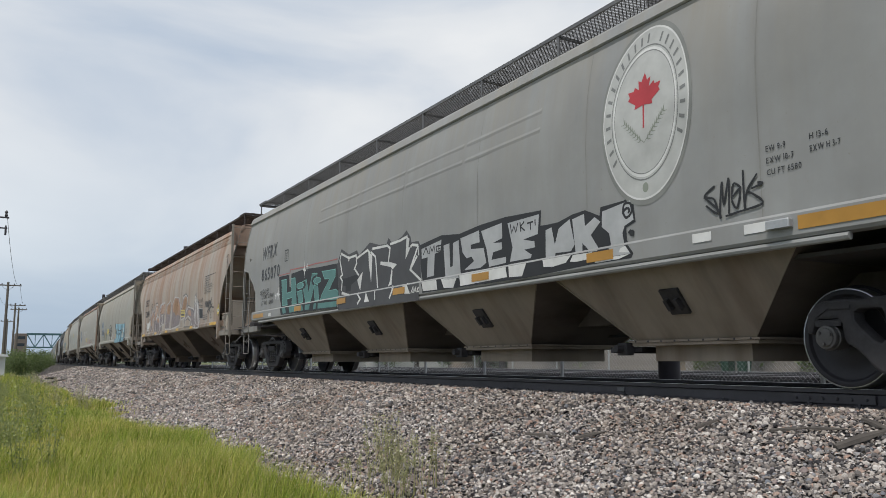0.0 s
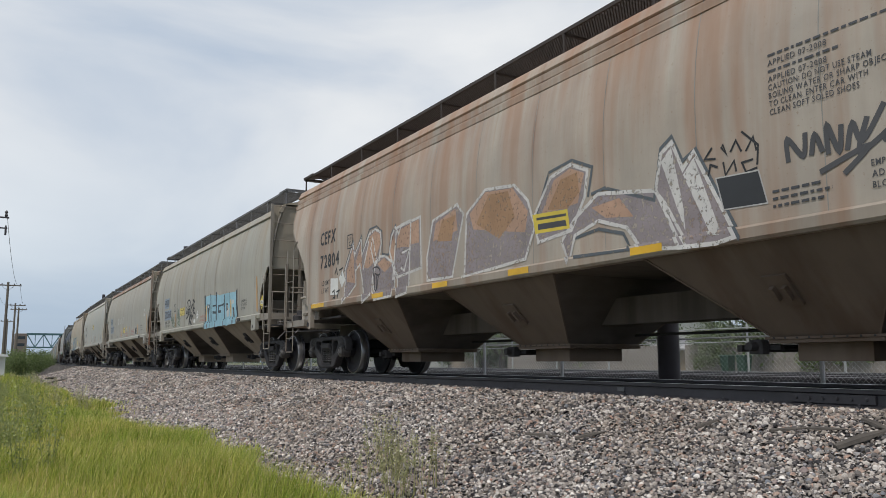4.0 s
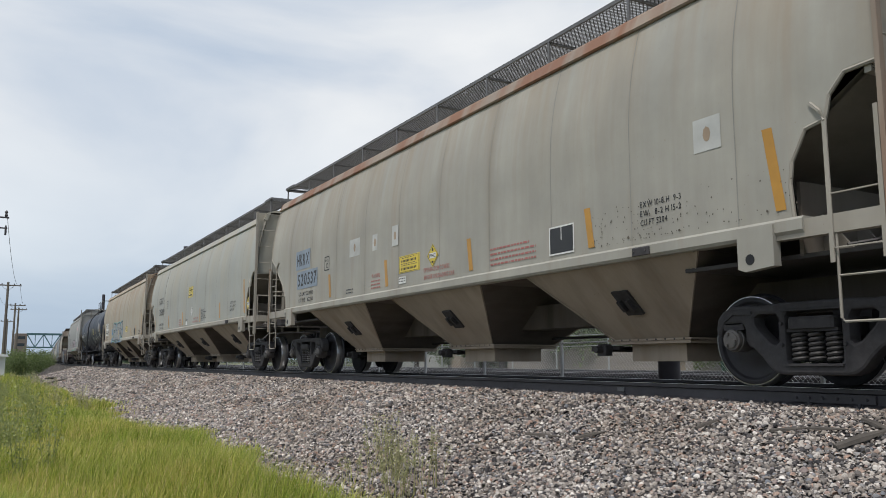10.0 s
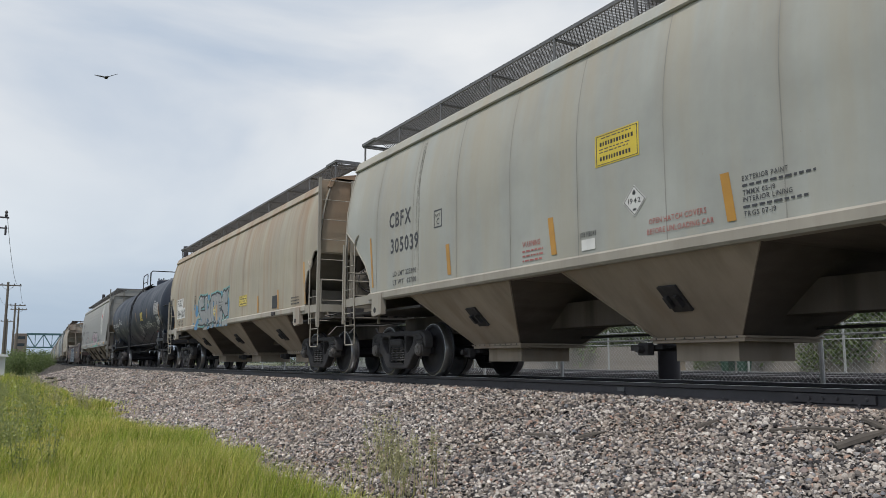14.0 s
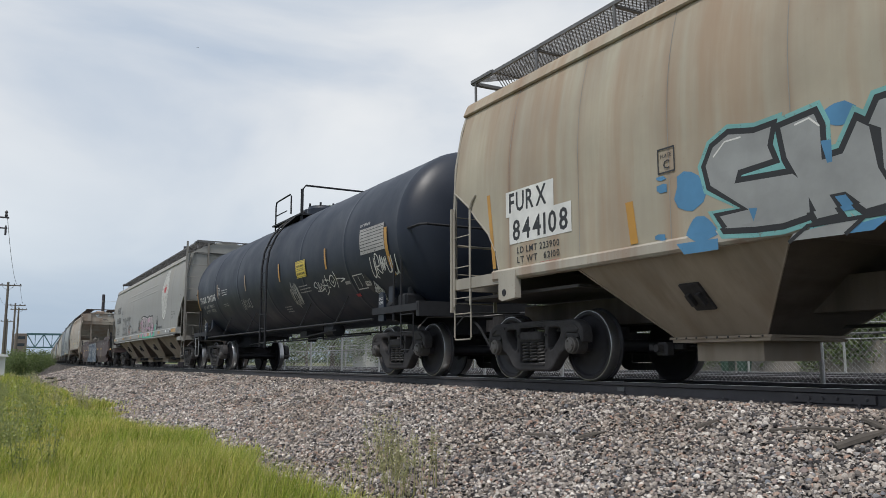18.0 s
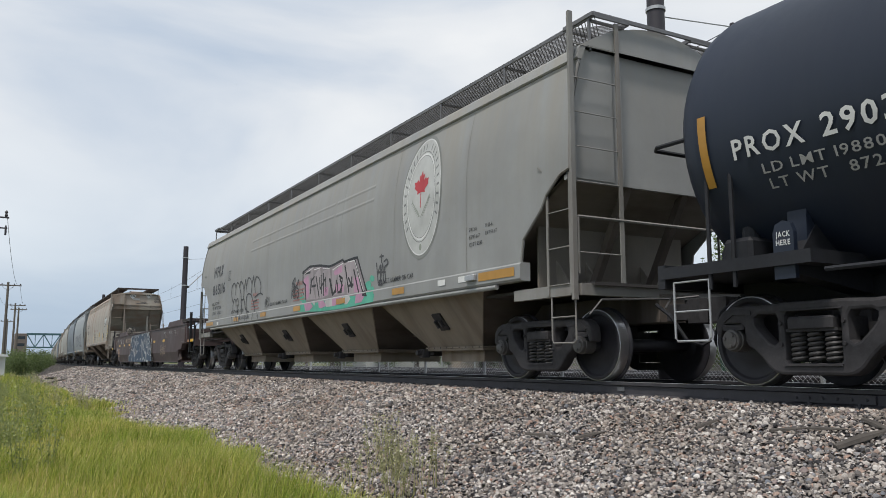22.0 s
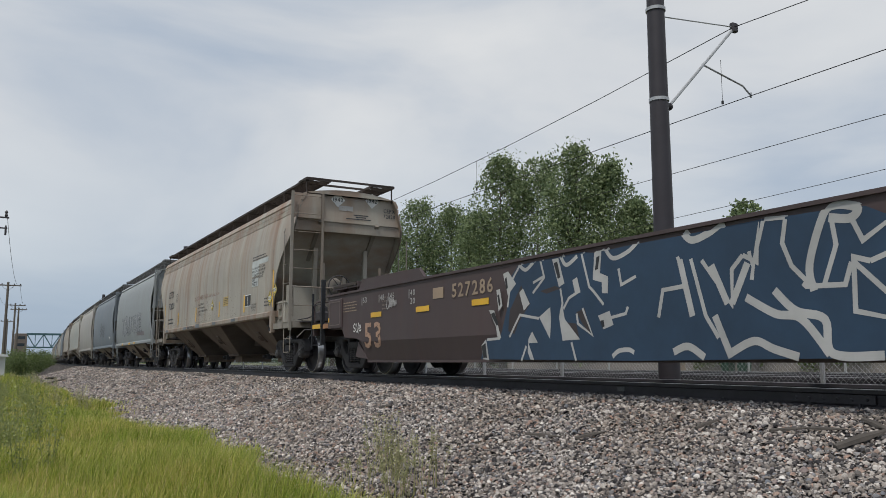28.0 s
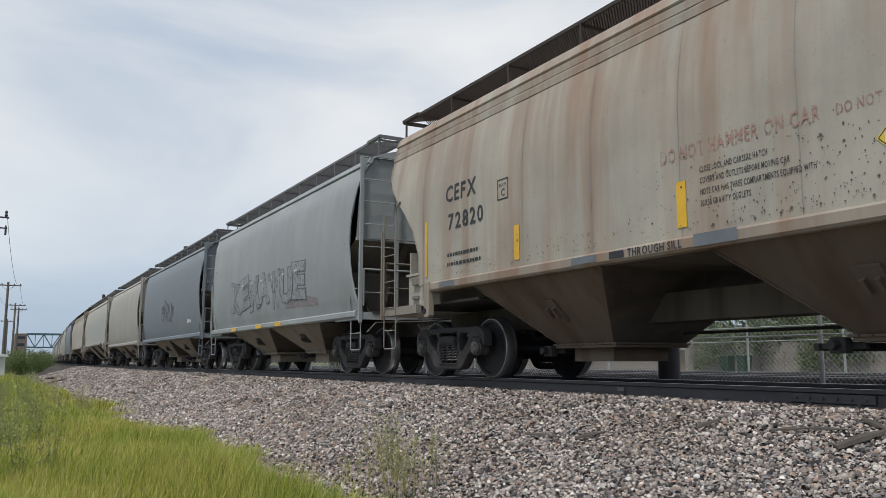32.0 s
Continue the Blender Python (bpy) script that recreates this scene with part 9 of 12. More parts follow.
    w.spray("letter_shade", box, [[(0.93, 0.41), (0.92, 0.29), (0.92, 0.17), (0.91, 0.12), (0.9, 0.14), (0.89, 0.25), (0.88, 0.39), (0.88, 0.51), (0.89, 0.61), (0.9, 0.68), (0.91, 0.71), (0.92, 0.66), (0.93, 0.55)]], "cobalt", 0, parent=root)
    w.spray("burst", box, [[(-0.01, 0.63), (-0.01, 0.59), (-0.03, 0.59), (-0.04, 0.62), (-0.04, 0.66), (-0.02, 0.67), (-0.01, 0.66)], [(-0.01, 0.71), (-0.02, 0.7), (-0.03, 0.7), (-0.04, 0.72), (-0.04, 0.74), (-0.03, 0.74), (-0.02, 0.74)], [(-0.02, 0.19), (-0.01, 0.16), (-0.02, 0.16), (-0.05, 0.19), (-0.05, 0.22), (-0.04, 0.23), (-0.02, 0.22)], [(0.76, 0.84), (0.75, 0.82), (0.74, 0.81), (0.73, 0.81), (0.72, 0.82), (0.71, 0.84), (0.71, 0.87), (0.71, 0.9), (0.72, 0.92), (0.73, 0.92), (0.74, 0.91), (0.75, 0.89), (0.75, 0.87)]], "cobalt", 0, parent=root)
    w.spray("glow", box, [[(0.12, 0.86), (0.16, 0.93), (0.22, 0.88), (0.26, 0.89), (0.25, 0.75), (0.26, 0.64), (0.18, 0.62), (0.17, 0.52), (0.3, 0.49), (0.33, 0.38), (0.33, 0.16), (0.28, 0.13), (0.22, 0.14), (0.15, 0.17), (0.13, 0.28), (0.2, 0.29), (0.11, 0.55), (0.1, 0.72)], [(0.28, 0.86), (0.35, 0.89), (0.36, 0.79), (0.36, 0.54), (0.4, 0.55), (0.43, 0.75), (0.45, 0.69), (0.46, 0.4), (0.49, 0.15), (0.44, 0.13), (0.4, 0.28), (0.37, 0.28), (0.39, 0.13), (0.35, 0.12), (0.32, 0.38), (0.29, 0.62)]], "cyan_line", 1, 0.2, loop=True, parent=root)
    w.spray("glow", box, [[(0.47, 0.85), (0.57, 0.87), (0.59, 0.82), (0.63, 0.14), (0.59, 0.14), (0.56, 0.32), (0.55, 0.32), (0.55, 0.16), (0.5, 0.16), (0.47, 0.39), (0.47, 0.66), (0.45, 0.71)], [(0.6, 0.88), (0.63, 0.88), (0.71, 0.81), (0.74, 0.68), (0.75, 0.54), (0.7, 0.48), (0.76, 0.38), (0.78, 0.12), (0.73, 0.09), (0.7, 0.26), (0.68, 0.26), (0.69, 0.12), (0.65, 0.11), (0.62, 0.54), (0.61, 0.71)]], "cyan_line", 1, 0.2, loop=True, parent=root)
    w.spray("glow", box, [[(0.75, 0.69), (0.78, 0.88), (0.81, 0.89), (0.83, 0.84), (0.86, 0.89), (0.9, 0.92), (0.88, 0.79), (0.88, 0.65), (0.86, 0.58), (0.81, 0.6), (0.84, 0.53), (0.88, 0.55), (0.89, 0.29), (0.85, 0.26), (0.83, 0.22), (0.83, 0.26), (0.78, 0.41), (0.75, 0.46), (0.75, 0.58)]], "cyan_line", 1, 0.2, loop=True, parent=root)
    w.spray("outline", box, [[(0.12, 0.86), (0.16, 0.93), (0.22, 0.88), (0.26, 0.89), (0.25, 0.75), (0.26, 0.64), (0.18, 0.62), (0.17, 0.52), (0.3, 0.49), (0.33, 0.38), (0.33, 0.16), (0.28, 0.13), (0.22, 0.14), (0.15, 0.17), (0.13, 0.28), (0.2, 0.29), (0.11, 0.55), (0.1, 0.72)], [(0.28, 0.86), (0.35, 0.89), (0.36, 0.79), (0.36, 0.54), (0.4, 0.55), (0.43, 0.75), (0.45, 0.69), (0.46, 0.4), (0.49, 0.15), (0.44, 0.13), (0.4, 0.28), (0.37, 0.28), (0.39, 0.13), (0.35, 0.12), (0.32, 0.38), (0.29, 0.62)]], "spray_black", 2, 0.115, loop=True, parent=root)
    w.spray("outline", box, [[(0.47, 0.85), (0.57, 0.87), (0.59, 0.82), (0.63, 0.14), (0.59, 0.14), (0.56, 0.32), (0.55, 0.32), (0.55, 0.16), (0.5, 0.16), (0.47, 0.39), (0.47, 0.66), (0.45, 0.71)], [(0.6, 0.88), (0.63, 0.88), (0.71, 0.81), (0.74, 0.68), (0.75, 0.54), (0.7, 0.48), (0.76, 0.38), (0.78, 0.12), (0.73, 0.09), (0.7, 0.26), (0.68, 0.26), (0.69, 0.12), (0.65, 0.11), (0.62, 0.54), (0.61, 0.71)]], "spray_black", 2, 0.115, loop=True, parent=root)
    w.spray("outline", box, [[(0.75, 0.69), (0.78, 0.88), (0.81, 0.89), (0.83, 0.84), (0.86, 0.89), (0.9, 0.92), (0.88, 0.79), (0.88, 0.65), (0.86, 0.58), (0.81, 0.6), (0.84, 0.53), (0.88, 0.55), (0.89, 0.29), (0.85, 0.26), (0.83, 0.22), (0.83, 0.26), (0.78, 0.41), (0.75, 0.46), (0.75, 0.58)]], "spray_black", 2, 0.115, loop=True, parent=root)
    w.spray("letter_fill", box, [[(0.12, 0.86), (0.16, 0.93), (0.22, 0.88), (0.26, 0.89), (0.25, 0.75), (0.26, 0.64), (0.18, 0.62), (0.17, 0.52), (0.3, 0.49), (0.33, 0.38), (0.33, 0.16), (0.28, 0.13), (0.22, 0.14), (0.15, 0.17), (0.13, 0.28), (0.2, 0.29), (0.11, 0.55), (0.1, 0.72)], [(0.28, 0.86), (0.35, 0.89), (0.36, 0.79), (0.36, 0.54), (0.4, 0.55), (0.43, 0.75), (0.45, 0.69), (0.46, 0.4), (0.49, 0.15), (0.44, 0.13), (0.4, 0.28), (0.37, 0.28), (0.39, 0.13), (0.35, 0.12), (0.32, 0.38), (0.29, 0.62)]], "silver", 3, parent=root)
    w.spray("letter_fill", box, [[(0.47, 0.85), (0.57, 0.87), (0.59, 0.82), (0.63, 0.14), (0.59, 0.14), (0.56, 0.32), (0.55, 0.32), (0.55, 0.16), (0.5, 0.16), (0.47, 0.39), (0.47, 0.66), (0.45, 0.71)]], "silver", 3, parent=root)
    w.spray("letter_fill", box, [[(0.6, 0.88), (0.63, 0.88), (0.71, 0.81), (0.74, 0.68), (0.75, 0.54), (0.7, 0.48), (0.76, 0.38), (0.78, 0.12), (0.73, 0.09), (0.7, 0.26), (0.68, 0.26), (0.69, 0.12), (0.65, 0.11), (0.62, 0.54), (0.61, 0.71)], [(0.75, 0.69), (0.78, 0.88), (0.81, 0.89), (0.83, 0.84), (0.86, 0.89), (0.9, 0.92), (0.88, 0.79), (0.88, 0.65), (0.86, 0.58), (0.81, 0.6), (0.84, 0.53), (0.88, 0.55), (0.89, 0.29), (0.85, 0.26), (0.83, 0.22), (0.83, 0.26), (0.78, 0.41), (0.75, 0.46), (0.75, 0.58)]], "silver", 3, parent=root)
    w.spray("counter", box, [[(0.52, 0.7), (0.54, 0.7), (0.55, 0.56), (0.53, 0.56)], [(0.67, 0.67), (0.68, 0.67), (0.67, 0.6), (0.67, 0.61)], [(0.54, 0.32), (0.55, 0.32), (0.56, 0.17), (0.55, 0.18)], [(0.68, 0.25), (0.7, 0.25), (0.72, 0.13), (0.7, 0.13)], [(0.36, 0.68), (0.38, 0.67), (0.38, 0.51), (0.37, 0.51)], [(0.38, 0.26), (0.4, 0.26), (0.42, 0.14), (0.4, 0.14)], [(0.7, 0.44), (0.72, 0.48), (0.72, 0.42), (0.71, 0.41)], [(0.2, 0.3), (0.22, 0.29), (0.21, 0.19)]], "cobalt", 4, parent=root)
    w.spray("counter_edge", box, [[(0.52, 0.7), (0.54, 0.7), (0.55, 0.56), (0.53, 0.56)], [(0.67, 0.67), (0.68, 0.67), (0.67, 0.6), (0.67, 0.61)], [(0.7, 0.44), (0.72, 0.48), (0.72, 0.42), (0.71, 0.41)]], "spray_black", 5, 0.022, loop=True, parent=root)
    w.spray("sill_fill", box, [[(0.3, 0.04), (0.44, 0.09), (0.4, -0.02), (0.29, -0.01)], [(0.49, 0.1), (0.57, 0.1), (0.54, 0.01), (0.49, 0.01)], [(0.6, 0.09), (0.68, 0.1), (0.65, 0.01), (0.59, 0.01)], [(0.73, 0.1), (0.78, 0.11), (0.76, 0.02), (0.72, 0.02)], [(0.79, 0.12), (0.93, 0.16), (0.93, 0.03), (0.87, 0.01), (0.8, -0.0)]], "silver", 2, parent=root)
    w.spray("sill_fill", box, [[(0.29, -0.01), (0.35, 0.08), (0.49, 0.08), (0.45, -0.02)], [(0.49, 0.01), (0.54, 0.1), (0.6, 0.09), (0.56, 0.0)], [(0.65, 0.01), (0.69, 0.1), (0.73, 0.1), (0.71, 0.01)], [(0.74, 0.01), (0.78, 0.07), (0.8, 0.01)], [(0.87, 0.01), (0.93, 0.03), (0.93, -0.01)], [(0.02, 0.11), (0.13, 0.1), (0.13, 0.01), (0.04, 0.01)]], "cobalt", 1, parent=root)
    w.spray("sill_line", box, [[(0.29, -0.02), (0.33, 0.08), (0.49, 0.08)], [(0.49, 0.01), (0.54, 0.1)], [(0.44, 0.09), (0.4, -0.02)], [(0.6, 0.09), (0.57, 0.0)], [(0.68, 0.1), (0.65, 0.0)], [(0.72, 0.02), (0.75, 0.1)], [(0.78, 0.12), (0.8, -0.01), (0.88, 0.01)]], "spray_black", 4, 0.035, parent=root)
    w.spray("shine", box, [[(0.12, 0.78), (0.15, 0.88), (0.19, 0.88)], [(0.31, 0.85), (0.34, 0.87), (0.36, 0.79)], [(0.75, 0.67), (0.78, 0.85)], [(0.89, 0.91), (0.9, 0.91)], [(0.89, 0.52), (0.89, 0.29), (0.88, 0.28)], [(0.6, 0.85), (0.61, 0.66), (0.63, 0.38)]], "white", 5, 0.016, parent=root)
    w = Wall(CAR_H, HALF_H)
    box = (0.1, -4.3, 1.3, 2.3)
    root = w.spray("graffiti", box, [[(0.04, 0.06), (0.05, 0.2), (0.13, 0.2), (0.36, 0.19), (0.61, 0.2), (0.95, 0.23), (0.98, 0.15), (0.97, 0.02), (0.64, -0.02), (0.36, -0.01)], [(0.11, 0.34), (0.11, 0.31), (0.09, 0.29), (0.08, 0.29), (0.06, 0.3), (0.04, 0.32), (0.04, 0.36), (0.04, 0.4), (0.05, 0.43), (0.06, 0.45), (0.08, 0.43), (0.09, 0.41), (0.1, 0.38)], [(0.13, 0.26), (0.13, 0.24), (0.12, 0.23), (0.12, 0.21), (0.09, 0.22), (0.08, 0.24), (0.07, 0.27), (0.08, 0.3), (0.09, 0.32), (0.09, 0.33), (0.11, 0.32), (0.12, 0.31), (0.13, 0.29)]], "green", 0, label="pink and grey letters with green bursts")
    w.spray("letter_shade", box, [[(0.96, 0.45), (0.96, 0.42), (0.95, 0.4), (0.94, 0.4), (0.93, 0.4), (0.92, 0.43), (0.91, 0.46), (0.92, 0.49), (0.92, 0.51), (0.93, 0.52), (0.94, 0.51), (0.95, 0.5), (0.96, 0.48)], [(0.93, 0.33), (0.93, 0.29), (0.92, 0.26), (0.9, 0.25), (0.89, 0.27), (0.88, 0.3), (0.87, 0.35), (0.87, 0.39), (0.88, 0.41), (0.89, 0.42), (0.91, 0.43), (0.92, 0.41), (0.93, 0.37)], [(0.96, 0.24), (0.97, 0.19), (0.96, 0.17), (0.95, 0.17), (0.94, 0.18), (0.94, 0.21), (0.92, 0.24), (0.92, 0.27), (0.93, 0.3), (0.94, 0.31), (0.94, 0.32), (0.95, 0.3), (0.96, 0.27)]], "green", 0, parent=root)
    w.spray("letter_field", box, [[(0.07, 0.93), (0.18, 1.02), (0.32, 0.98), (0.45, 0.9), (0.5, 0.91), (0.61, 0.96), (0.63, 0.91), (0.75, 0.93), (0.78, 0.92), (0.88, 0.27), (0.9, 0.16), (0.86, 0.18), (0.13, 0.27)]], "pink_dim", 1, parent=root)
    w.spray("edge", box, [[(0.07, 0.93), (0.18, 1.02), (0.32, 0.98), (0.45, 0.9), (0.5, 0.91), (0.61, 0.96), (0.63, 0.91), (0.75, 0.93), (0.78, 0.92), (0.88, 0.27), (0.9, 0.16), (0.86, 0.18)]], "spray_black", 4, 0.05, parent=root)
    w.spray("letter_fill", box, [[(0.09, 0.89), (0.18, 0.96), (0.23, 1.0), (0.23, 0.52), (0.27, 0.28), (0.14, 0.3), (0.12, 0.65)], [(0.24, 0.79), (0.32, 0.93), (0.35, 0.71), (0.35, 0.28), (0.28, 0.28)], [(0.36, 0.84), (0.45, 0.87), (0.47, 0.64), (0.44, 0.31), (0.36, 0.28)], [(0.48, 0.84), (0.54, 0.85), (0.54, 0.44), (0.63, 0.39), (0.64, 0.28), (0.48, 0.29)], [(0.55, 0.85), (0.62, 0.9), (0.65, 0.52), (0.63, 0.39), (0.56, 0.43)], [(0.63, 0.88), (0.75, 0.89), (0.86, 0.23), (0.67, 0.26)]], "pink_grey", 2, parent=root)
    w.spray("pink_fill", box, [[(0.09, 0.77), (0.16, 0.84), (0.18, 0.36), (0.14, 0.31)], [(0.5, 0.76), (0.6, 0.87), (0.61, 0.72), (0.52, 0.68)], [(0.52, 0.51), (0.63, 0.46), (0.63, 0.32), (0.52, 0.33)], [(0.74, 0.54), (0.79, 0.55), (0.82, 0.25), (0.75, 0.26)], [(0.39, 0.49), (0.44, 0.48), (0.43, 0.32), (0.37, 0.3)]], "pink", 3, parent=root)
    w.spray("letter_line", box, [[(0.19, 0.41), (0.21, 0.7), (0.25, 0.78)], [(0.21, 0.57), (0.27, 0.57)], [(0.27, 0.77), (0.32, 0.29)], [(0.32, 0.73), (0.33, 0.47), (0.4, 0.68), (0.41, 0.37)], [(0.37, 0.8), (0.38, 0.31)], [(0.45, 0.65), (0.49, 0.3), (0.53, 0.38), (0.54, 0.59)], [(0.57, 0.66), (0.61, 0.59), (0.6, 0.32), (0.56, 0.33), (0.55, 0.53)], [(0.64, 0.84), (0.69, 0.28)], [(0.68, 0.58), (0.73, 0.37)], [(0.72, 0.58), (0.72, 0.36)], [(0.68, 0.41), (0.74, 0.42)], [(0.74, 0.72), (0.8, 0.24)], [(0.2, 0.76), (0.2, 0.42)], [(0.34, 0.77), (0.35, 0.36)], [(0.46, 0.64), (0.5, 0.31), (0.54, 0.37)], [(0.58, 0.61), (0.61, 0.45), (0.58, 0.32)]], "spray_black", 4, 0.05, parent=root)
    w.spray("letter_line", box, [[(0.08, 0.91), (0.08, 0.72), (0.12, 0.63), (0.13, 0.3)], [(0.75, 0.91), (0.84, 0.26), (0.89, 0.21)], [(0.08, 0.9), (0.19, 0.89)]], "spray_black", 4, 0.05, parent=root)
    w.spray("white_edge", box, [[(0.09, 0.88), (0.18, 0.94), (0.23, 0.98)], [(0.24, 0.92), (0.33, 0.93)], [(0.36, 0.9), (0.45, 0.86)], [(0.49, 0.81), (0.54, 0.85), (0.62, 0.89)], [(0.67, 0.89), (0.75, 0.88), (0.85, 0.26)]], "white", 5, 0.018, parent=root)
    w.spray("sill_fill", box, [[(0.13, 0.24), (0.2, 0.25), (0.26, 0.13), (0.22, 0.05), (0.15, 0.04)], [(0.33, 0.25), (0.41, 0.19), (0.44, 0.09), (0.37, 0.05), (0.34, 0.08)], [(0.51, 0.21), (0.62, 0.25), (0.65, 0.12), (0.61, 0.07), (0.51, 0.06)], [(0.79, 0.2), (0.85, 0.24), (0.88, 0.15), (0.85, 0.05), (0.78, 0.04)]], "pink", 2, parent=root)
    w.spray("sill_fill", box, [[(0.23, 0.25), (0.29, 0.24), (0.28, 0.13)], [(0.42, 0.2), (0.53, 0.21), (0.51, 0.06), (0.44, 0.06)], [(0.64, 0.23), (0.71, 0.24), (0.73, 0.14), (0.69, 0.05), (0.66, 0.06)]], "badge", 2, parent=root)
    w.spray("tag", box, [[(0.98, 0.73), (1.0, 0.34)], [(0.99, 0.49), (1.02, 0.66), (1.02, 0.38), (1.04, 0.68), (1.05, 0.36)], [(1.01, 0.82), (1.05, 0.82)], [(1.03, 0.86), (1.03, 0.7)], [(1.05, 0.71), (1.08, 0.74), (1.09, 0.66), (1.06, 0.6), (1.07, 0.39), (1.05, 0.32)], [(0.99, 0.55), (1.07, 0.52)], [(1.01, 0.31), (1.02, 0.4), (1.04, 0.31), (1.0, 0.32)]], "charcoal", 5, 0.035, soft=True, parent=root)
    w.spray("tag", box, [[(-0.09, 0.74), (-0.04, 0.86), (-0.05, 0.63), (-0.0, 0.72)], [(-0.09, 0.53), (-0.06, 0.6), (-0.04, 0.39), (-0.0, 0.54), (0.02, 0.39)], [(-0.06, 0.86), (-0.06, 0.39)], [(0.07, 0.56), (0.1, 0.42)]], "charcoal", 5, 0.03, soft=True, parent=root)
    w = Wall(CAR_I, lambda z: 1.50 if z > 0.62 else 1.50 - 0.10 * (0.62 - z) / 0.37)
    box = (4.0, -3.4, 0.25, 1.6)
    root = w.spray("graffiti", box, [[(0.027, 0.022), (0.047, 0.222), (0.095, 0.229), (0.121, 0.549), (0.131, 0.827), (0.158, 0.942), (0.223, 0.949), (0.285, 0.953), (0.33, 0.954), (0.366, 0.922), (0.461, 0.933), (0.448, 0.002)]], "well_blue", 0, label="deep blue letters edged in white")
    w.spray("dark_gap", box, [[(0.122, 0.298), (0.128, 0.502), (0.165, 0.732), (0.192, 0.547), (0.171, 0.451), (0.155, 0.376), (0.142, 0.264)], [(0.286, 0.349), (0.317, 0.327), (0.325, 0.188), (0.283, 0.188)], [(0.318, 0.427), (0.339, 0.456), (0.353, 0.224), (0.333, 0.322)], [(0.221, 0.653), (0.264, 0.683), (0.278, 0.653), (0.239, 0.621)]], "maroon_mark", 1, parent=root)
    w.spray("white_fill", box, [[(0.058, 0.523), (0.076, 0.516), (0.099, 0.228), (0.087, 0.23), (0.081, 0.353)], [(0.03, 0.162), (0.047, 0.228), (0.057, 0.012), (0.037, 0.022)], [(0.159, 0.663), (0.17, 0.701), (0.19, 0.545), (0.172, 0.484)], [(0.247, 0.202), (0.217, 0.412), (0.249, 0.494), (0.251, 0.374)], [(0.273, 0.387), (0.283, 0.48), (0.288, 0.374), (0.326, 0.188), (0.281, 0.183)], [(0.196, 0.28), (0.212, 0.173), (0.185, 0.171), (0.201, 0.01), (0.19, 0.016), (0.182, 0.088), (0.185, 0.213)], [(0.257, 0.93), (0.273, 0.95), (0.289, 0.694), (0.274, 0.668)], [(0.366, 0.922), (0.384, 0.955), (0.378, 0.741), (0.397, 0.703), (0.395, 0.562), (0.382, 0.569), (0.382, 0.66), (0.361, 0.692)]], "dull_white", 2, parent=root)
    w.spray("white_fill", box, [[(0.371, 0.382), (0.398, 0.415), (0.406, 0.296), (0.383, 0.265)], [(0.084, 0.718), (0.096, 0.727), (0.104, 0.556), (0.091, 0.501)], [(0.107, 0.873), (0.124, 0.891), (0.149, 0.757), (0.122, 0.653)], [(0.31, 0.712), (0.322, 0.735), (0.33, 0.598), (0.317, 0.58)]], "dull_white", 2, parent=root)
    w.spray("white_line", box, [[(0.121, 0.534), (0.131, 0.768), (0.158, 0.913), (0.167, 0.935)], [(0.2, 0.642), (0.234, 0.775), (0.223, 0.949)], [(0.201, 0.74), (0.234, 0.788)], [(0.278, 0.653), (0.283, 0.52), (0.275, 0.392)], [(0.285, 0.466), (0.3, 0.558), (0.323, 0.602)], [(0.334, 0.95), (0.352, 0.635), (0.362, 0.593), (0.385, 0.472)], [(0.163, 0.005), (0.178, 0.144)], [(0.304, 0.167), (0.315, 0.004)], [(0.095, 0.229), (0.051, 0.221)], [(0.126, 0.238), (0.16, 0.446), (0.217, 0.398)], [(0.334, 0.458), (0.357, 0.219), (0.322, 0.326), (0.319, 0.415)], [(0.421, 0.756), (0.426, 0.619), (0.458, 0.673)], [(0.393, 0.351), (0.434, 0.382), (0.439, 0.436)]], "dull_white", 3, 0.035, parent=root)
    w.spray("white_line", box, [[(0.402, 0.037), (0.416, 0.082), (0.438, 0.091), (0.449, 0.068)], [(0.158, 0.942), (0.179, 0.877), (0.203, 0.936)], [(0.279, 0.958), (0.295, 0.858), (0.324, 0.92)], [(0.391, 0.948), (0.409, 0.849), (0.441, 0.879), (0.462, 0.94)]], "dull_white", 3, 0.05, soft=True, parent=root)
    w.spray("hatch", box, [[(0.064, 0.481), (0.076, 0.498), (0.09, 0.38), (0.085, 0.352)], [(0.031, 0.156), (0.045, 0.191), (0.05, 0.037), (0.037, 0.037)], [(0.261, 0.892), (0.271, 0.903), (0.279, 0.758), (0.272, 0.742)], [(0.371, 0.881), (0.379, 0.891), (0.374, 0.78), (0.367, 0.768)], [(0.376, 0.338), (0.384, 0.342), (0.386, 0.288), (0.38, 0.28)], [(0.087, 0.664), (0.093, 0.674), (0.098, 0.574), (0.093, 0.546)], [(0.113, 0.823), (0.119, 0.835), (0.123, 0.727), (0.117, 0.71)]], "spray_black", 4, parent=root)
    w.spray("field", box, [[(0.448, 0.002), (0.461, 0.933), (0.685, 0.953), (0.817, 0.913), (0.848, 0.82), (0.885, 0.564), (0.914, 0.277), (0.959, 0.021)]], "well_blue", 0, parent=root)
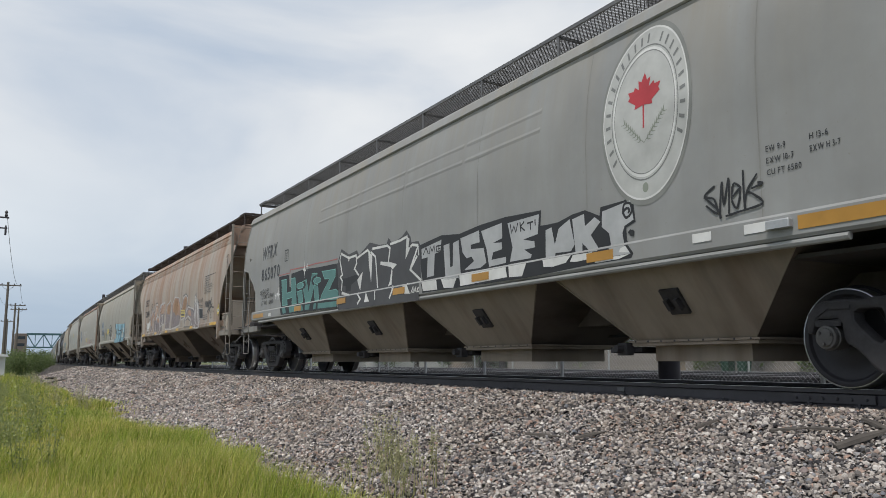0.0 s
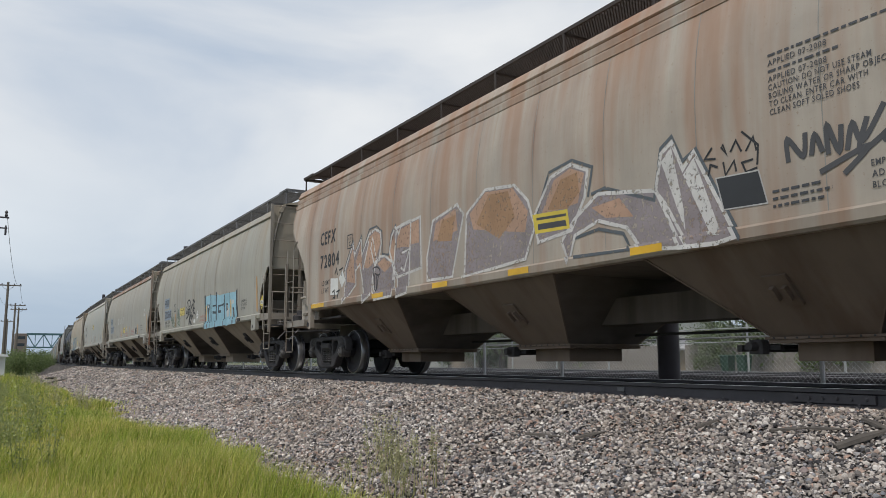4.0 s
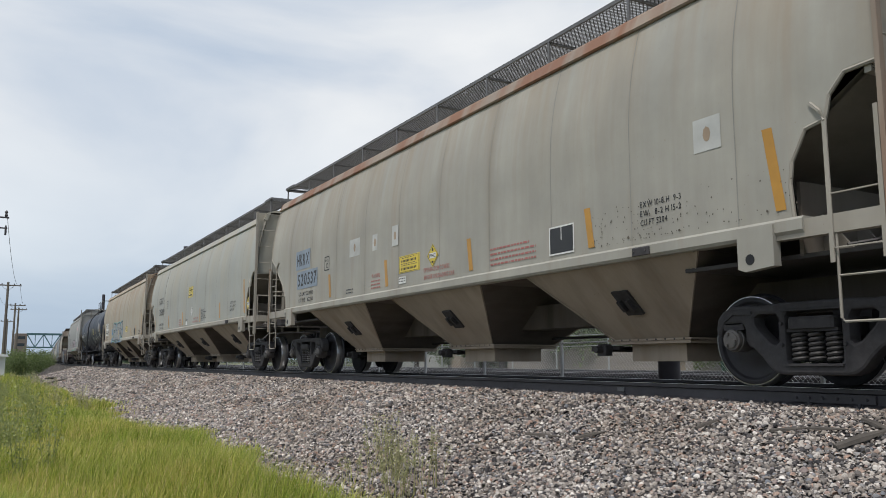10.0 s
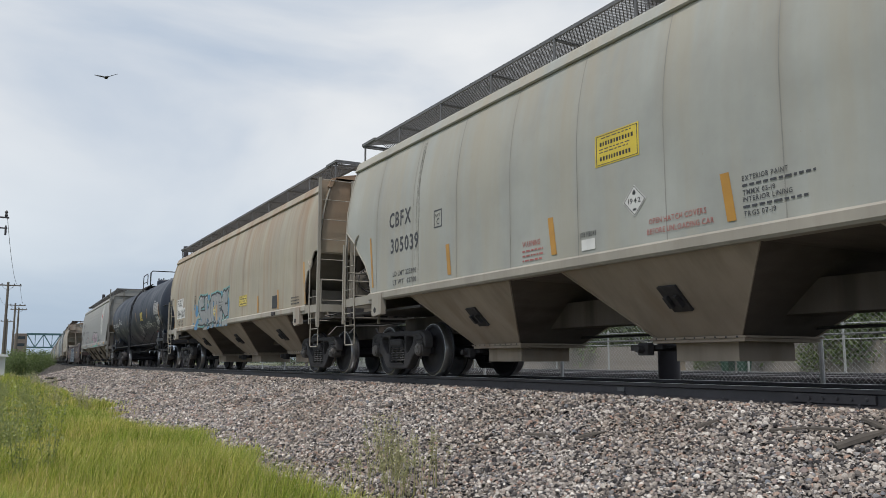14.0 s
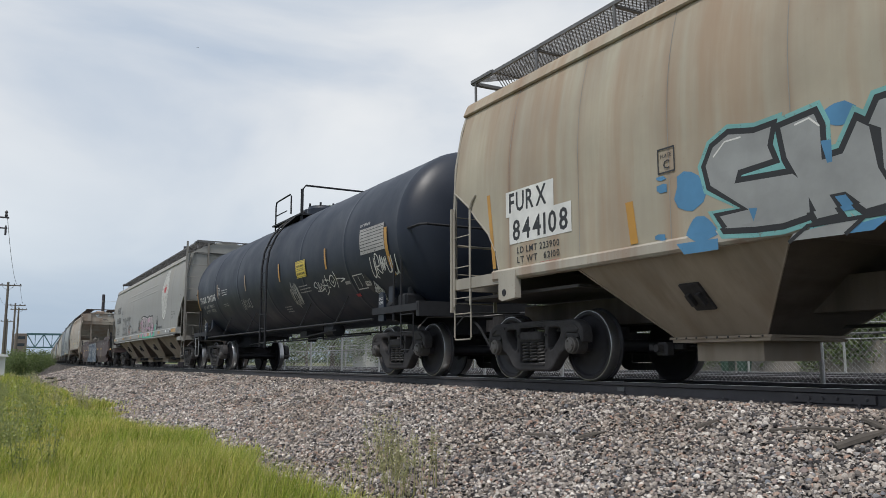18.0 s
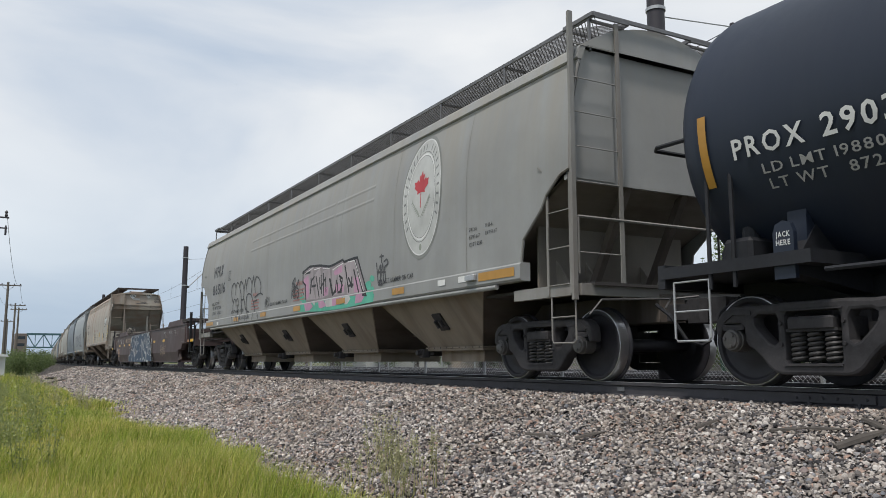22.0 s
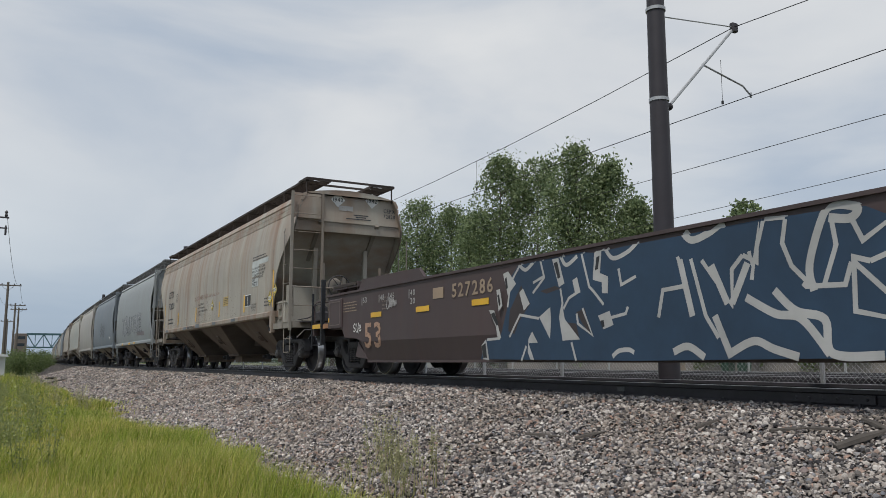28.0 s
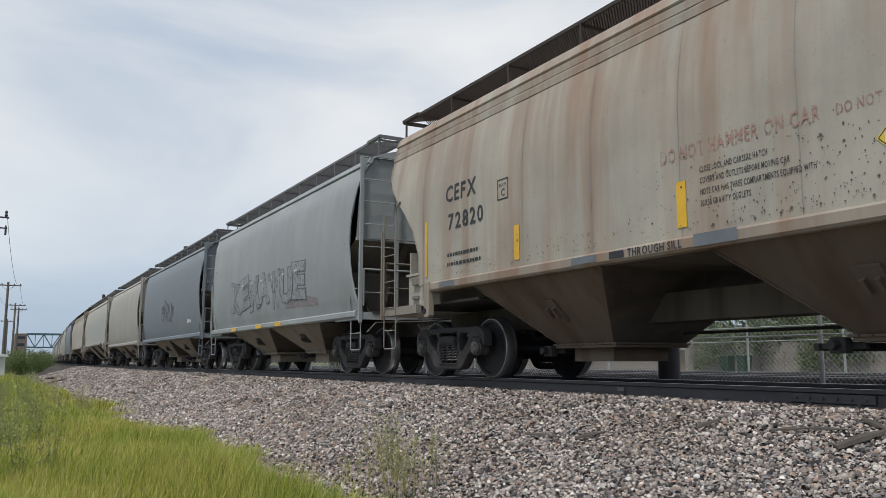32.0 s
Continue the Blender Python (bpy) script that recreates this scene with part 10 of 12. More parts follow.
    w.spray("white_line", box, [[(0.501, 0.333), (0.511, 0.539), (0.555, 0.554), (0.541, 0.78)], [(0.565, 0.748), (0.587, 0.322), (0.607, 0.16)], [(0.584, 0.726), (0.631, 0.379), (0.633, 0.632), (0.651, 0.722)], [(0.651, 0.722), (0.672, 0.66), (0.678, 0.932), (0.663, 0.545)], [(0.661, 0.742), (0.666, 0.623), (0.685, 0.945), (0.716, 0.932)], [(0.716, 0.917), (0.71, 0.765), (0.721, 0.608), (0.749, 0.45)], [(0.762, 0.462), (0.78, 0.704), (0.776, 0.878)], [(0.735, 0.49), (0.739, 0.467), (0.788, 0.457), (0.797, 0.588)]], "dull_white", 3, 0.045, parent=root)
    w.spray("white_line", box, [[(0.799, 0.869), (0.812, 0.709), (0.848, 0.82), (0.843, 0.684)], [(0.819, 0.582), (0.873, 0.674), (0.865, 0.412), (0.9, 0.419)], [(0.819, 0.582), (0.8, 0.616), (0.798, 0.293), (0.865, 0.206), (0.841, 0.359), (0.8, 0.587)], [(0.9, 0.405), (0.886, 0.246), (0.903, 0.209), (0.937, 0.206)], [(0.919, 0.73), (0.902, 0.63), (0.914, 0.5), (0.93, 0.607), (0.919, 0.73)], [(0.914, 0.514), (0.9, 0.433), (0.92, 0.346), (0.937, 0.26)], [(0.914, 0.514), (0.931, 0.448), (0.937, 0.26)], [(0.92, 0.173), (0.937, 0.041)], [(0.964, 0.203), (0.983, 0.054)]], "dull_white", 3, 0.045, parent=root)
    w.spray("white_line", box, [[(0.749, 0.435), (0.745, 0.602), (0.766, 0.897), (0.782, 0.95), (0.808, 0.91), (0.799, 0.854), (0.773, 0.879)], [(0.653, 0.43), (0.695, 0.307), (0.73, 0.265), (0.764, 0.038)], [(0.695, 0.461), (0.723, 0.318), (0.76, 0.254), (0.767, 0.045), (0.827, 0.03)], [(0.602, 0.32), (0.626, 0.025)], [(0.527, 0.067), (0.554, 0.107), (0.582, 0.026)], [(0.626, 0.057), (0.662, 0.133), (0.69, 0.078), (0.724, 0.024)], [(0.551, 0.967), (0.568, 0.886), (0.598, 0.916), (0.62, 0.972)], [(0.6, 0.681), (0.624, 0.396)], [(0.631, 0.395), (0.658, 0.664)], [(0.545, 0.754), (0.564, 0.325)]], "dull_white", 3, 0.075, soft=True, parent=root)
    w = Wall(CAR_B, HALF_B)
    box = (5.5, -4.6, 1.3, 2.75)
    root = w.spray("graffiti", box, [[(0.033, 0.518), (0.072, 0.859), (0.08, 0.684), (0.111, 0.887), (0.115, 0.661), (0.148, 0.912), (0.175, 0.945), (0.197, 0.893), (0.202, 0.754), (0.193, 0.541), (0.176, 0.524), (0.164, 0.323), (0.163, 0.119), (0.128, 0.035), (0.121, 0.285), (0.106, 0.55), (0.087, 0.481), (0.089, 0.29), (0.028, 0.073), (0.035, 0.349)], [(0.195, 0.581), (0.219, 0.57), (0.247, 0.472), (0.26, 0.308), (0.258, 0.181), (0.252, 0.057), (0.18, 0.046), (0.164, 0.323), (0.178, 0.492)]], "lilac", 0, label="worn orange and lilac letters with white outline")
    w.spray("field", box, [[(0.237, 0.608), (0.244, 0.786), (0.259, 0.889), (0.273, 0.795), (0.282, 0.893), (0.319, 0.91), (0.312, 0.065), (0.271, 0.036), (0.269, 0.295), (0.247, 0.485)]], "lilac", 0, parent=root)
    w.spray("orange_fill", box, [[(0.043, 0.505), (0.072, 0.793), (0.081, 0.426), (0.086, 0.309), (0.045, 0.354)], [(0.088, 0.607), (0.111, 0.825), (0.117, 0.473), (0.094, 0.504)], [(0.123, 0.496), (0.148, 0.867), (0.175, 0.928), (0.196, 0.864), (0.198, 0.747), (0.176, 0.538), (0.144, 0.466)], [(0.232, 0.481), (0.25, 0.801), (0.262, 0.698), (0.255, 0.42)], [(0.281, 0.843), (0.315, 0.869), (0.314, 0.599), (0.283, 0.632)], [(0.186, 0.495), (0.215, 0.55), (0.244, 0.436), (0.217, 0.366)]], "orange", 1, parent=root)
    w.spray("white_line", box, [[(0.033, 0.518), (0.072, 0.859), (0.08, 0.684), (0.111, 0.887), (0.115, 0.661), (0.148, 0.912), (0.175, 0.945), (0.197, 0.893), (0.202, 0.754), (0.193, 0.541), (0.176, 0.524), (0.164, 0.323), (0.163, 0.119), (0.128, 0.035), (0.121, 0.285), (0.106, 0.55), (0.087, 0.481), (0.089, 0.29), (0.028, 0.073), (0.035, 0.349)], [(0.195, 0.581), (0.219, 0.57), (0.247, 0.472), (0.26, 0.308), (0.258, 0.181), (0.252, 0.057), (0.18, 0.046), (0.164, 0.323), (0.178, 0.492)], [(0.237, 0.608), (0.244, 0.786), (0.259, 0.889), (0.273, 0.795), (0.282, 0.893), (0.319, 0.91), (0.312, 0.065), (0.271, 0.036), (0.269, 0.295), (0.247, 0.485)]], "old_white", 3, 0.045, loop=True, parent=root)
    w.spray("white_line", box, [[(0.171, 0.517), (0.156, 0.717), (0.164, 0.853), (0.181, 0.559)], [(0.122, 0.466), (0.147, 0.823)], [(0.286, 0.55), (0.314, 0.575), (0.295, 0.335), (0.282, 0.379)]], "old_white", 3, 0.04, parent=root)
    w.spray("dark_edge", box, [[(0.026, 0.493), (0.071, 0.91), (0.081, 0.715), (0.113, 0.93), (0.117, 0.704), (0.149, 0.972), (0.18, 0.984), (0.204, 0.893), (0.206, 0.606), (0.233, 0.575), (0.242, 0.817), (0.262, 0.924)]], "old_navy", 2, 0.035, parent=root)
    w.spray("tag", box, [[(0.17, 0.344), (0.17, 0.445), (0.183, 0.457), (0.195, 0.426), (0.198, 0.365), (0.187, 0.352), (0.175, 0.382)], [(0.175, 0.367), (0.174, 0.196), (0.183, 0.173), (0.191, 0.345)], [(0.182, 0.344), (0.182, 0.188)]], "spray_black", 4, 0.03, soft=True, parent=root)
    w.spray("tag", box, [[(-0.021, 0.498), (-0.013, 0.576), (-0.006, 0.481)], [(0.002, 0.541), (0.023, 0.565)], [(0.012, 0.551), (0.014, 0.457)], [(-0.034, 0.247), (-0.022, 0.272), (-0.019, 0.164), (-0.03, 0.174)], [(-0.011, 0.244), (0.007, 0.261)], [(-0.0, 0.251), (-0.007, 0.154)]], "spray_black", 4, 0.03, parent=root)
    w.spray("label", box, [[(0.019, 0.535), (0.035, 0.388), (0.018, 0.284), (0.001, 0.428)], [(-0.044, 0.454), (-0.003, 0.432), (-0.003, 0.202), (-0.044, 0.214)]], "white", 2, parent=root)
    w.spray("field", box, [[(0.494, 0.133), (0.501, 0.777), (0.553, 0.966), (0.626, 0.913), (0.657, 0.731), (0.672, 0.473), (0.65, 0.198)], [(0.671, 0.57), (0.707, 0.872), (0.747, 0.929), (0.779, 0.836), (0.773, 0.615), (0.747, 0.365), (0.679, 0.323)], [(0.89, 0.519), (0.899, 0.779), (0.915, 0.842), (0.929, 0.621), (0.944, 0.723), (0.993, 0.073), (0.971, 0.051), (0.923, 0.064)]], "lilac", 0, parent=root)
    w.spray("field", box, [[(0.741, 0.093), (0.753, 0.314), (0.797, 0.391), (0.844, 0.288), (0.866, 0.101), (0.933, 0.057), (0.903, 0.404), (0.888, 0.521), (0.797, 0.613), (0.753, 0.451), (0.727, 0.288)], [(0.251, 0.264), (0.264, 0.874), (0.353, 0.915), (0.357, 0.324)], [(0.377, 0.428), (0.396, 0.818), (0.473, 0.914), (0.492, 0.786), (0.458, 0.154), (0.378, 0.168)]], "lilac", 0, parent=root)
    w.spray("orange_fill", box, [[(0.51, 0.769), (0.553, 0.94), (0.622, 0.892), (0.657, 0.633), (0.65, 0.442), (0.52, 0.599)], [(0.686, 0.557), (0.714, 0.84), (0.747, 0.896), (0.773, 0.82), (0.76, 0.582)], [(0.271, 0.837), (0.347, 0.891), (0.349, 0.623), (0.265, 0.625)], [(0.406, 0.78), (0.468, 0.875), (0.474, 0.637), (0.397, 0.586)], [(0.785, 0.513), (0.833, 0.534), (0.855, 0.363), (0.809, 0.403)]], "orange", 1, parent=root)
    w.spray("orange_fill", box, [[(0.528, 0.645), (0.562, 0.904), (0.611, 0.879), (0.627, 0.61), (0.588, 0.441)], [(0.7, 0.592), (0.727, 0.825), (0.76, 0.848), (0.763, 0.671), (0.74, 0.555)], [(0.411, 0.575), (0.426, 0.791), (0.468, 0.808), (0.456, 0.541)]], "peach_orange", 2, parent=root)
    w.spray("white_line", box, [[(0.494, 0.133), (0.501, 0.777), (0.553, 0.966), (0.626, 0.913), (0.657, 0.731), (0.672, 0.473), (0.65, 0.198)], [(0.671, 0.57), (0.707, 0.872), (0.747, 0.929), (0.779, 0.836), (0.773, 0.615), (0.747, 0.365), (0.679, 0.323)], [(0.741, 0.093), (0.753, 0.314), (0.797, 0.391), (0.844, 0.288), (0.866, 0.101), (0.933, 0.057), (0.903, 0.404), (0.888, 0.521), (0.797, 0.613), (0.753, 0.451), (0.727, 0.288)]], "old_white", 3, 0.045, loop=True, parent=root)
    w.spray("white_line", box, [[(0.89, 0.519), (0.899, 0.779), (0.915, 0.842), (0.929, 0.621), (0.944, 0.723), (0.993, 0.073), (0.971, 0.051), (0.923, 0.064)], [(0.251, 0.264), (0.264, 0.874), (0.353, 0.915), (0.357, 0.324)], [(0.377, 0.428), (0.396, 0.818), (0.473, 0.914), (0.492, 0.786), (0.458, 0.154), (0.378, 0.168)]], "old_white", 3, 0.045, loop=True, parent=root)
    w.spray("white_fill", box, [[(0.899, 0.717), (0.914, 0.809), (0.928, 0.34), (0.929, 0.18)], [(0.929, 0.58), (0.944, 0.684), (0.975, 0.105), (0.962, 0.115)]], "old_white", 2, parent=root)
    w.spray("dark_edge", box, [[(0.785, 0.625), (0.809, 0.645), (0.887, 0.451), (0.899, 0.82), (0.915, 0.883), (0.929, 0.681), (0.947, 0.74), (0.999, 0.05)], [(0.672, 0.522), (0.704, 0.923), (0.75, 0.963), (0.788, 0.848), (0.779, 0.609)], [(0.753, 0.291), (0.797, 0.325), (0.838, 0.25), (0.85, 0.112), (0.754, 0.131)]], "old_navy", 2, 0.04, parent=root)
    w.spray("tag", box, [[(0.968, 0.714), (0.958, 0.647), (0.972, 0.63)], [(0.979, 0.7), (0.986, 0.633), (0.981, 0.716)], [(0.99, 0.647), (0.997, 0.716), (1.003, 0.631)], [(1.008, 0.626), (1.017, 0.709), (1.02, 0.61)], [(0.962, 0.524), (0.965, 0.599), (0.974, 0.569)], [(0.981, 0.593), (0.983, 0.501), (0.994, 0.585), (0.996, 0.507)], [(1.016, 0.56), (1.003, 0.556), (1.007, 0.487), (1.02, 0.499)], [(1.004, 0.764), (1.022, 0.645), (1.02, 0.517)]], "spray_black", 4, 0.022, parent=root)
    w.spray("tag", box, [[(1.053, 0.481), (1.053, 0.625), (1.068, 0.498), (1.071, 0.639)], [(1.076, 0.489), (1.08, 0.608), (1.087, 0.494)], [(1.092, 0.47), (1.092, 0.646), (1.102, 0.476), (1.105, 0.628)], [(1.109, 0.468), (1.115, 0.615), (1.123, 0.502), (1.143, 0.685)], [(1.128, 0.632), (1.12, 0.439), (1.148, 0.538), (1.142, 0.479), (1.173, 0.447)], [(1.083, 0.376), (1.127, 0.464), (1.105, 0.336)]], "charcoal", 4, 0.05, soft=True, parent=root)
    w.spray("notice", box, [[(0.667, 0.584), (0.74, 0.555), (0.744, 0.385), (0.673, 0.404)]], "lemon", 4, parent=root)
    w.spray("notice_bar", box, [[(0.676, 0.547), (0.737, 0.521), (0.737, 0.498), (0.676, 0.523)], [(0.679, 0.487), (0.736, 0.466), (0.738, 0.414), (0.679, 0.434)]], "grey", 5, parent=root)
    w.spray("panel", box, [[(0.971, 0.495), (1.021, 0.479), (1.029, 0.257), (0.979, 0.271)]], "black", 4, parent=root)
    w.spray("panel_edge", box, [[(0.971, 0.495), (1.021, 0.479), (1.029, 0.257), (0.979, 0.271)]], "dim_white", 5, 0.014, loop=True, parent=root)


tail_of_train()
decorate()
sprayed()


# ------------------------------------------------------------ wayside: fence, masts, wires
WIRE = plain("dark_wire", (0.03, 0.03, 0.032), 0.5, 0.3, 0.1, 10, 0)
MAST = plain("dark_painted_mast", (0.045, 0.041, 0.048), 0.55, 0.1, 0.2, 3, 0.05)
TIMBER = plain("grey_weathered_timber", (0.26, 0.235, 0.215), 0.85, 0, 0.35, 6, 0.3)
POLE_WOOD = plain("weathered_pole_wood", (0.13, 0.115, 0.10), 0.85, 0, 0.3, 5, 0.3)


def mast(x, y, arm_x, top, name="catenary_mast"):
    """A round mast with a slanted bracket that holds the wires over arm_x."""
    m = thing(name, "dark round overhead-line mast with a bracket arm", "mast", "overhead line masts")
    m.location = (x, y, 0)
    g = Geo()
    g.lathe([(-0.4, 0.19), (-0.25, 0.19), (2.0, 0.182), (top, 0.15), (top + 0.02, 0.08)], 2, 18)
    part("shaft", g, MAST, m, smooth=True)
    part("foundation", Geo().lathe([(-0.5, 0.32), (-0.17, 0.32), (-0.15, 0.28)], 2, 16), plain("pale_concrete", (0.38, 0.37, 0.35), 0.9, 0, 0.2, 12, 0.2), m)
    for z in (4.96, 6.69):
        part("clamp_band", Geo().lathe([(z - 0.03, 0.165), (z - 0.03, 0.182), (z + 0.03, 0.182), (z + 0.03, 0.165)], 2, 18), GALV, m, "bright clamp band")
    r = arm_x - x
    part("cantilever_tube", Geo().tube([(0.14, 0, 4.84), (0.27, 0, 4.92), (r - 0.42, 0, 6.78)], 0.030, 8), GALV, m)
    part("insulator", Geo().lathe([(0.14, 0.05), (0.18, 0.075), (0.22, 0.05), (0.26, 0.075), (0.30, 0.05)], 0, 10, (0, 0, 4.88)), MAST, m)
    part("top_stay", Geo().tube([(0.14, 0, 6.60), (0.35, 0, 6.62), (r - 0.42, 0, 6.80)], 0.012, 6), GALV, m)
    part("wire_clamp", Geo().bevel_box(r - 0.50, r - 0.34, -0.05, 0.05, 6.70, 6.88, 0.02), MAST, m)
    part("registration_arm", Geo().tube([(r * 0.46, 0, 5.86), (r - 0.25, 0, 5.62), (r - 0.03, 0, 5.46)], 0.018, 6).tube([(r - 0.03, 0, 5.52), (r - 0.03, 0, 5.42)], 0.02, 6), GALV, m)
    return m


def build_overhead():
    for k, y in enumerate((-32.0, 10.46, 51.5, 93.0)):
        mast(10.35, y, 12.85, 7.4 if y > 20 else 8.8)
    for y in (-36.0, 5.5, 150.0):
        far = mast(18.9, y, 16.6, 7.4)
        part("feeder_bracket", Geo().tube([(0.1, 0, 5.3), (2.1, -0.4, 5.49)], 0.02, 6), GALV, far)
    def wires(x, z, sag, name, label):
        pts = []
        for a, b in ((-32.0, 10.46), (10.46, 51.5), (51.5, 93.0), (93.0, 140.0)):
            for k in range(10):
                u = k / 10
                pts.append((x, a + (b - a) * u, z - sag * 4 * u * (1 - u)))
        return thing(name, label, "wire", "overhead wires", Geo().tube(pts, 0.009, 5), WIRE)
    near_wire = wires(12.43, 6.80, 0.80, "messenger_wire", "thin sagging messenger wire over the transit track")
    wires(12.80, 5.45, 0.05, "contact_wire", "thin taut contact wire over the transit track")
    wires(16.80, 5.62, 0.05, "contact_wire", "thin taut contact wire over the transit track")
    wires(21.0, 5.50, 0.25, "feeder_wire", "thin feeder wire beyond the transit tracks")
    me = Geo().tube([(0, 0, 0), (0, 0, 0.9)], 0.006, 4).box(-0.015, 0.015, -0.02, 0.02, -0.03, 0.04).mesh("wire_dropper", WIRE)
    for k in range(9):
        d = part("dropper", me, None, near_wire)
        d.location = (12.63, -8 + k * 9.5, 5.44)


def chain_link(y0, y1, z0, z1, x, pitch=0.085, r=0.0032):
    g = Geo()
    h = z1 - z0
    n = int((y1 - y0 + h) / pitch)
    for k in range(n):
        for sg in (1, -1):
            ya = y0 - h + k * pitch if sg > 0 else y0 + k * pitch
            a, b = (ya, z0), (ya + sg * h, z1)
            u0, u1 = 0.0, 1.0
            if sg > 0:
                u0 = max(0, (y0 - ya) / h)
                u1 = min(1, (y1 - ya) / h)
            else:
                u0 = max(0, (ya - y1) / h)
                u1 = min(1, (ya - y0) / h)
            if u1 - u0 < 0.02:
                continue
            p = (ya + sg * h * u0, z0 + h * u0)
            q = (ya + sg * h * u1, z0 + h * u1)
            g.add([(x - r, p[0], p[1]), (x, p[0] + r * 1.4, p[1]), (x + r, p[0], p[1]), (x - r, q[0], q[1]), (x, q[0] + r * 1.4, q[1]), (x + r, q[0], q[1])], [(0, 1, 4, 3), (1, 2, 5, 4), (2, 0, 3, 5)])
    return g


def build_fence():
    fence = thing("chain_link_fence", "galvanised chain-link fence with round posts between the tracks", "fence")
    x = 10.62
    first, gap = 4.6, 3.08
    post = Geo().lathe([(-0.35, 0.036), (1.62, 0.036), (1.66, 0.02)], 2, 10).mesh("post", GALV)
    for k in range(14):
        p = part("post", post, None, fence)
        p.location = (x, first + k * gap, 0)
    for z in (0.64, 1.60, -0.16):
        part("rail", Geo().tube([(x, first - 6, z), (x, first + 13 * gap, z)], 0.018, 6), GALV, fence)
    for k in range(13):
        y = first + k * gap
        part("mesh_panel", chain_link(y, y + gap, -0.16, 1.60, x - 0.03, 0.085 if k < 7 else 0.14, 0.0034), GALV, fence)
    part("mesh_panel", chain_link(first - 6, first, -0.16, 1.60, x - 0.03), GALV, fence)
    # a lighter fence beyond the transit tracks
    far = thing("chain_link_fence", "light wire fence beyond the transit tracks", "fence")
    for k in range(16):
        p = part("post", post, None, far)
        p.location = (21.5, 8 + k * 3.4, -0.2)
    for z in (0.9, 1.35):
        part("rail", Geo().tube([(21.5, 8, z), (21.5, 59, z)], 0.018, 6), GALV, far)


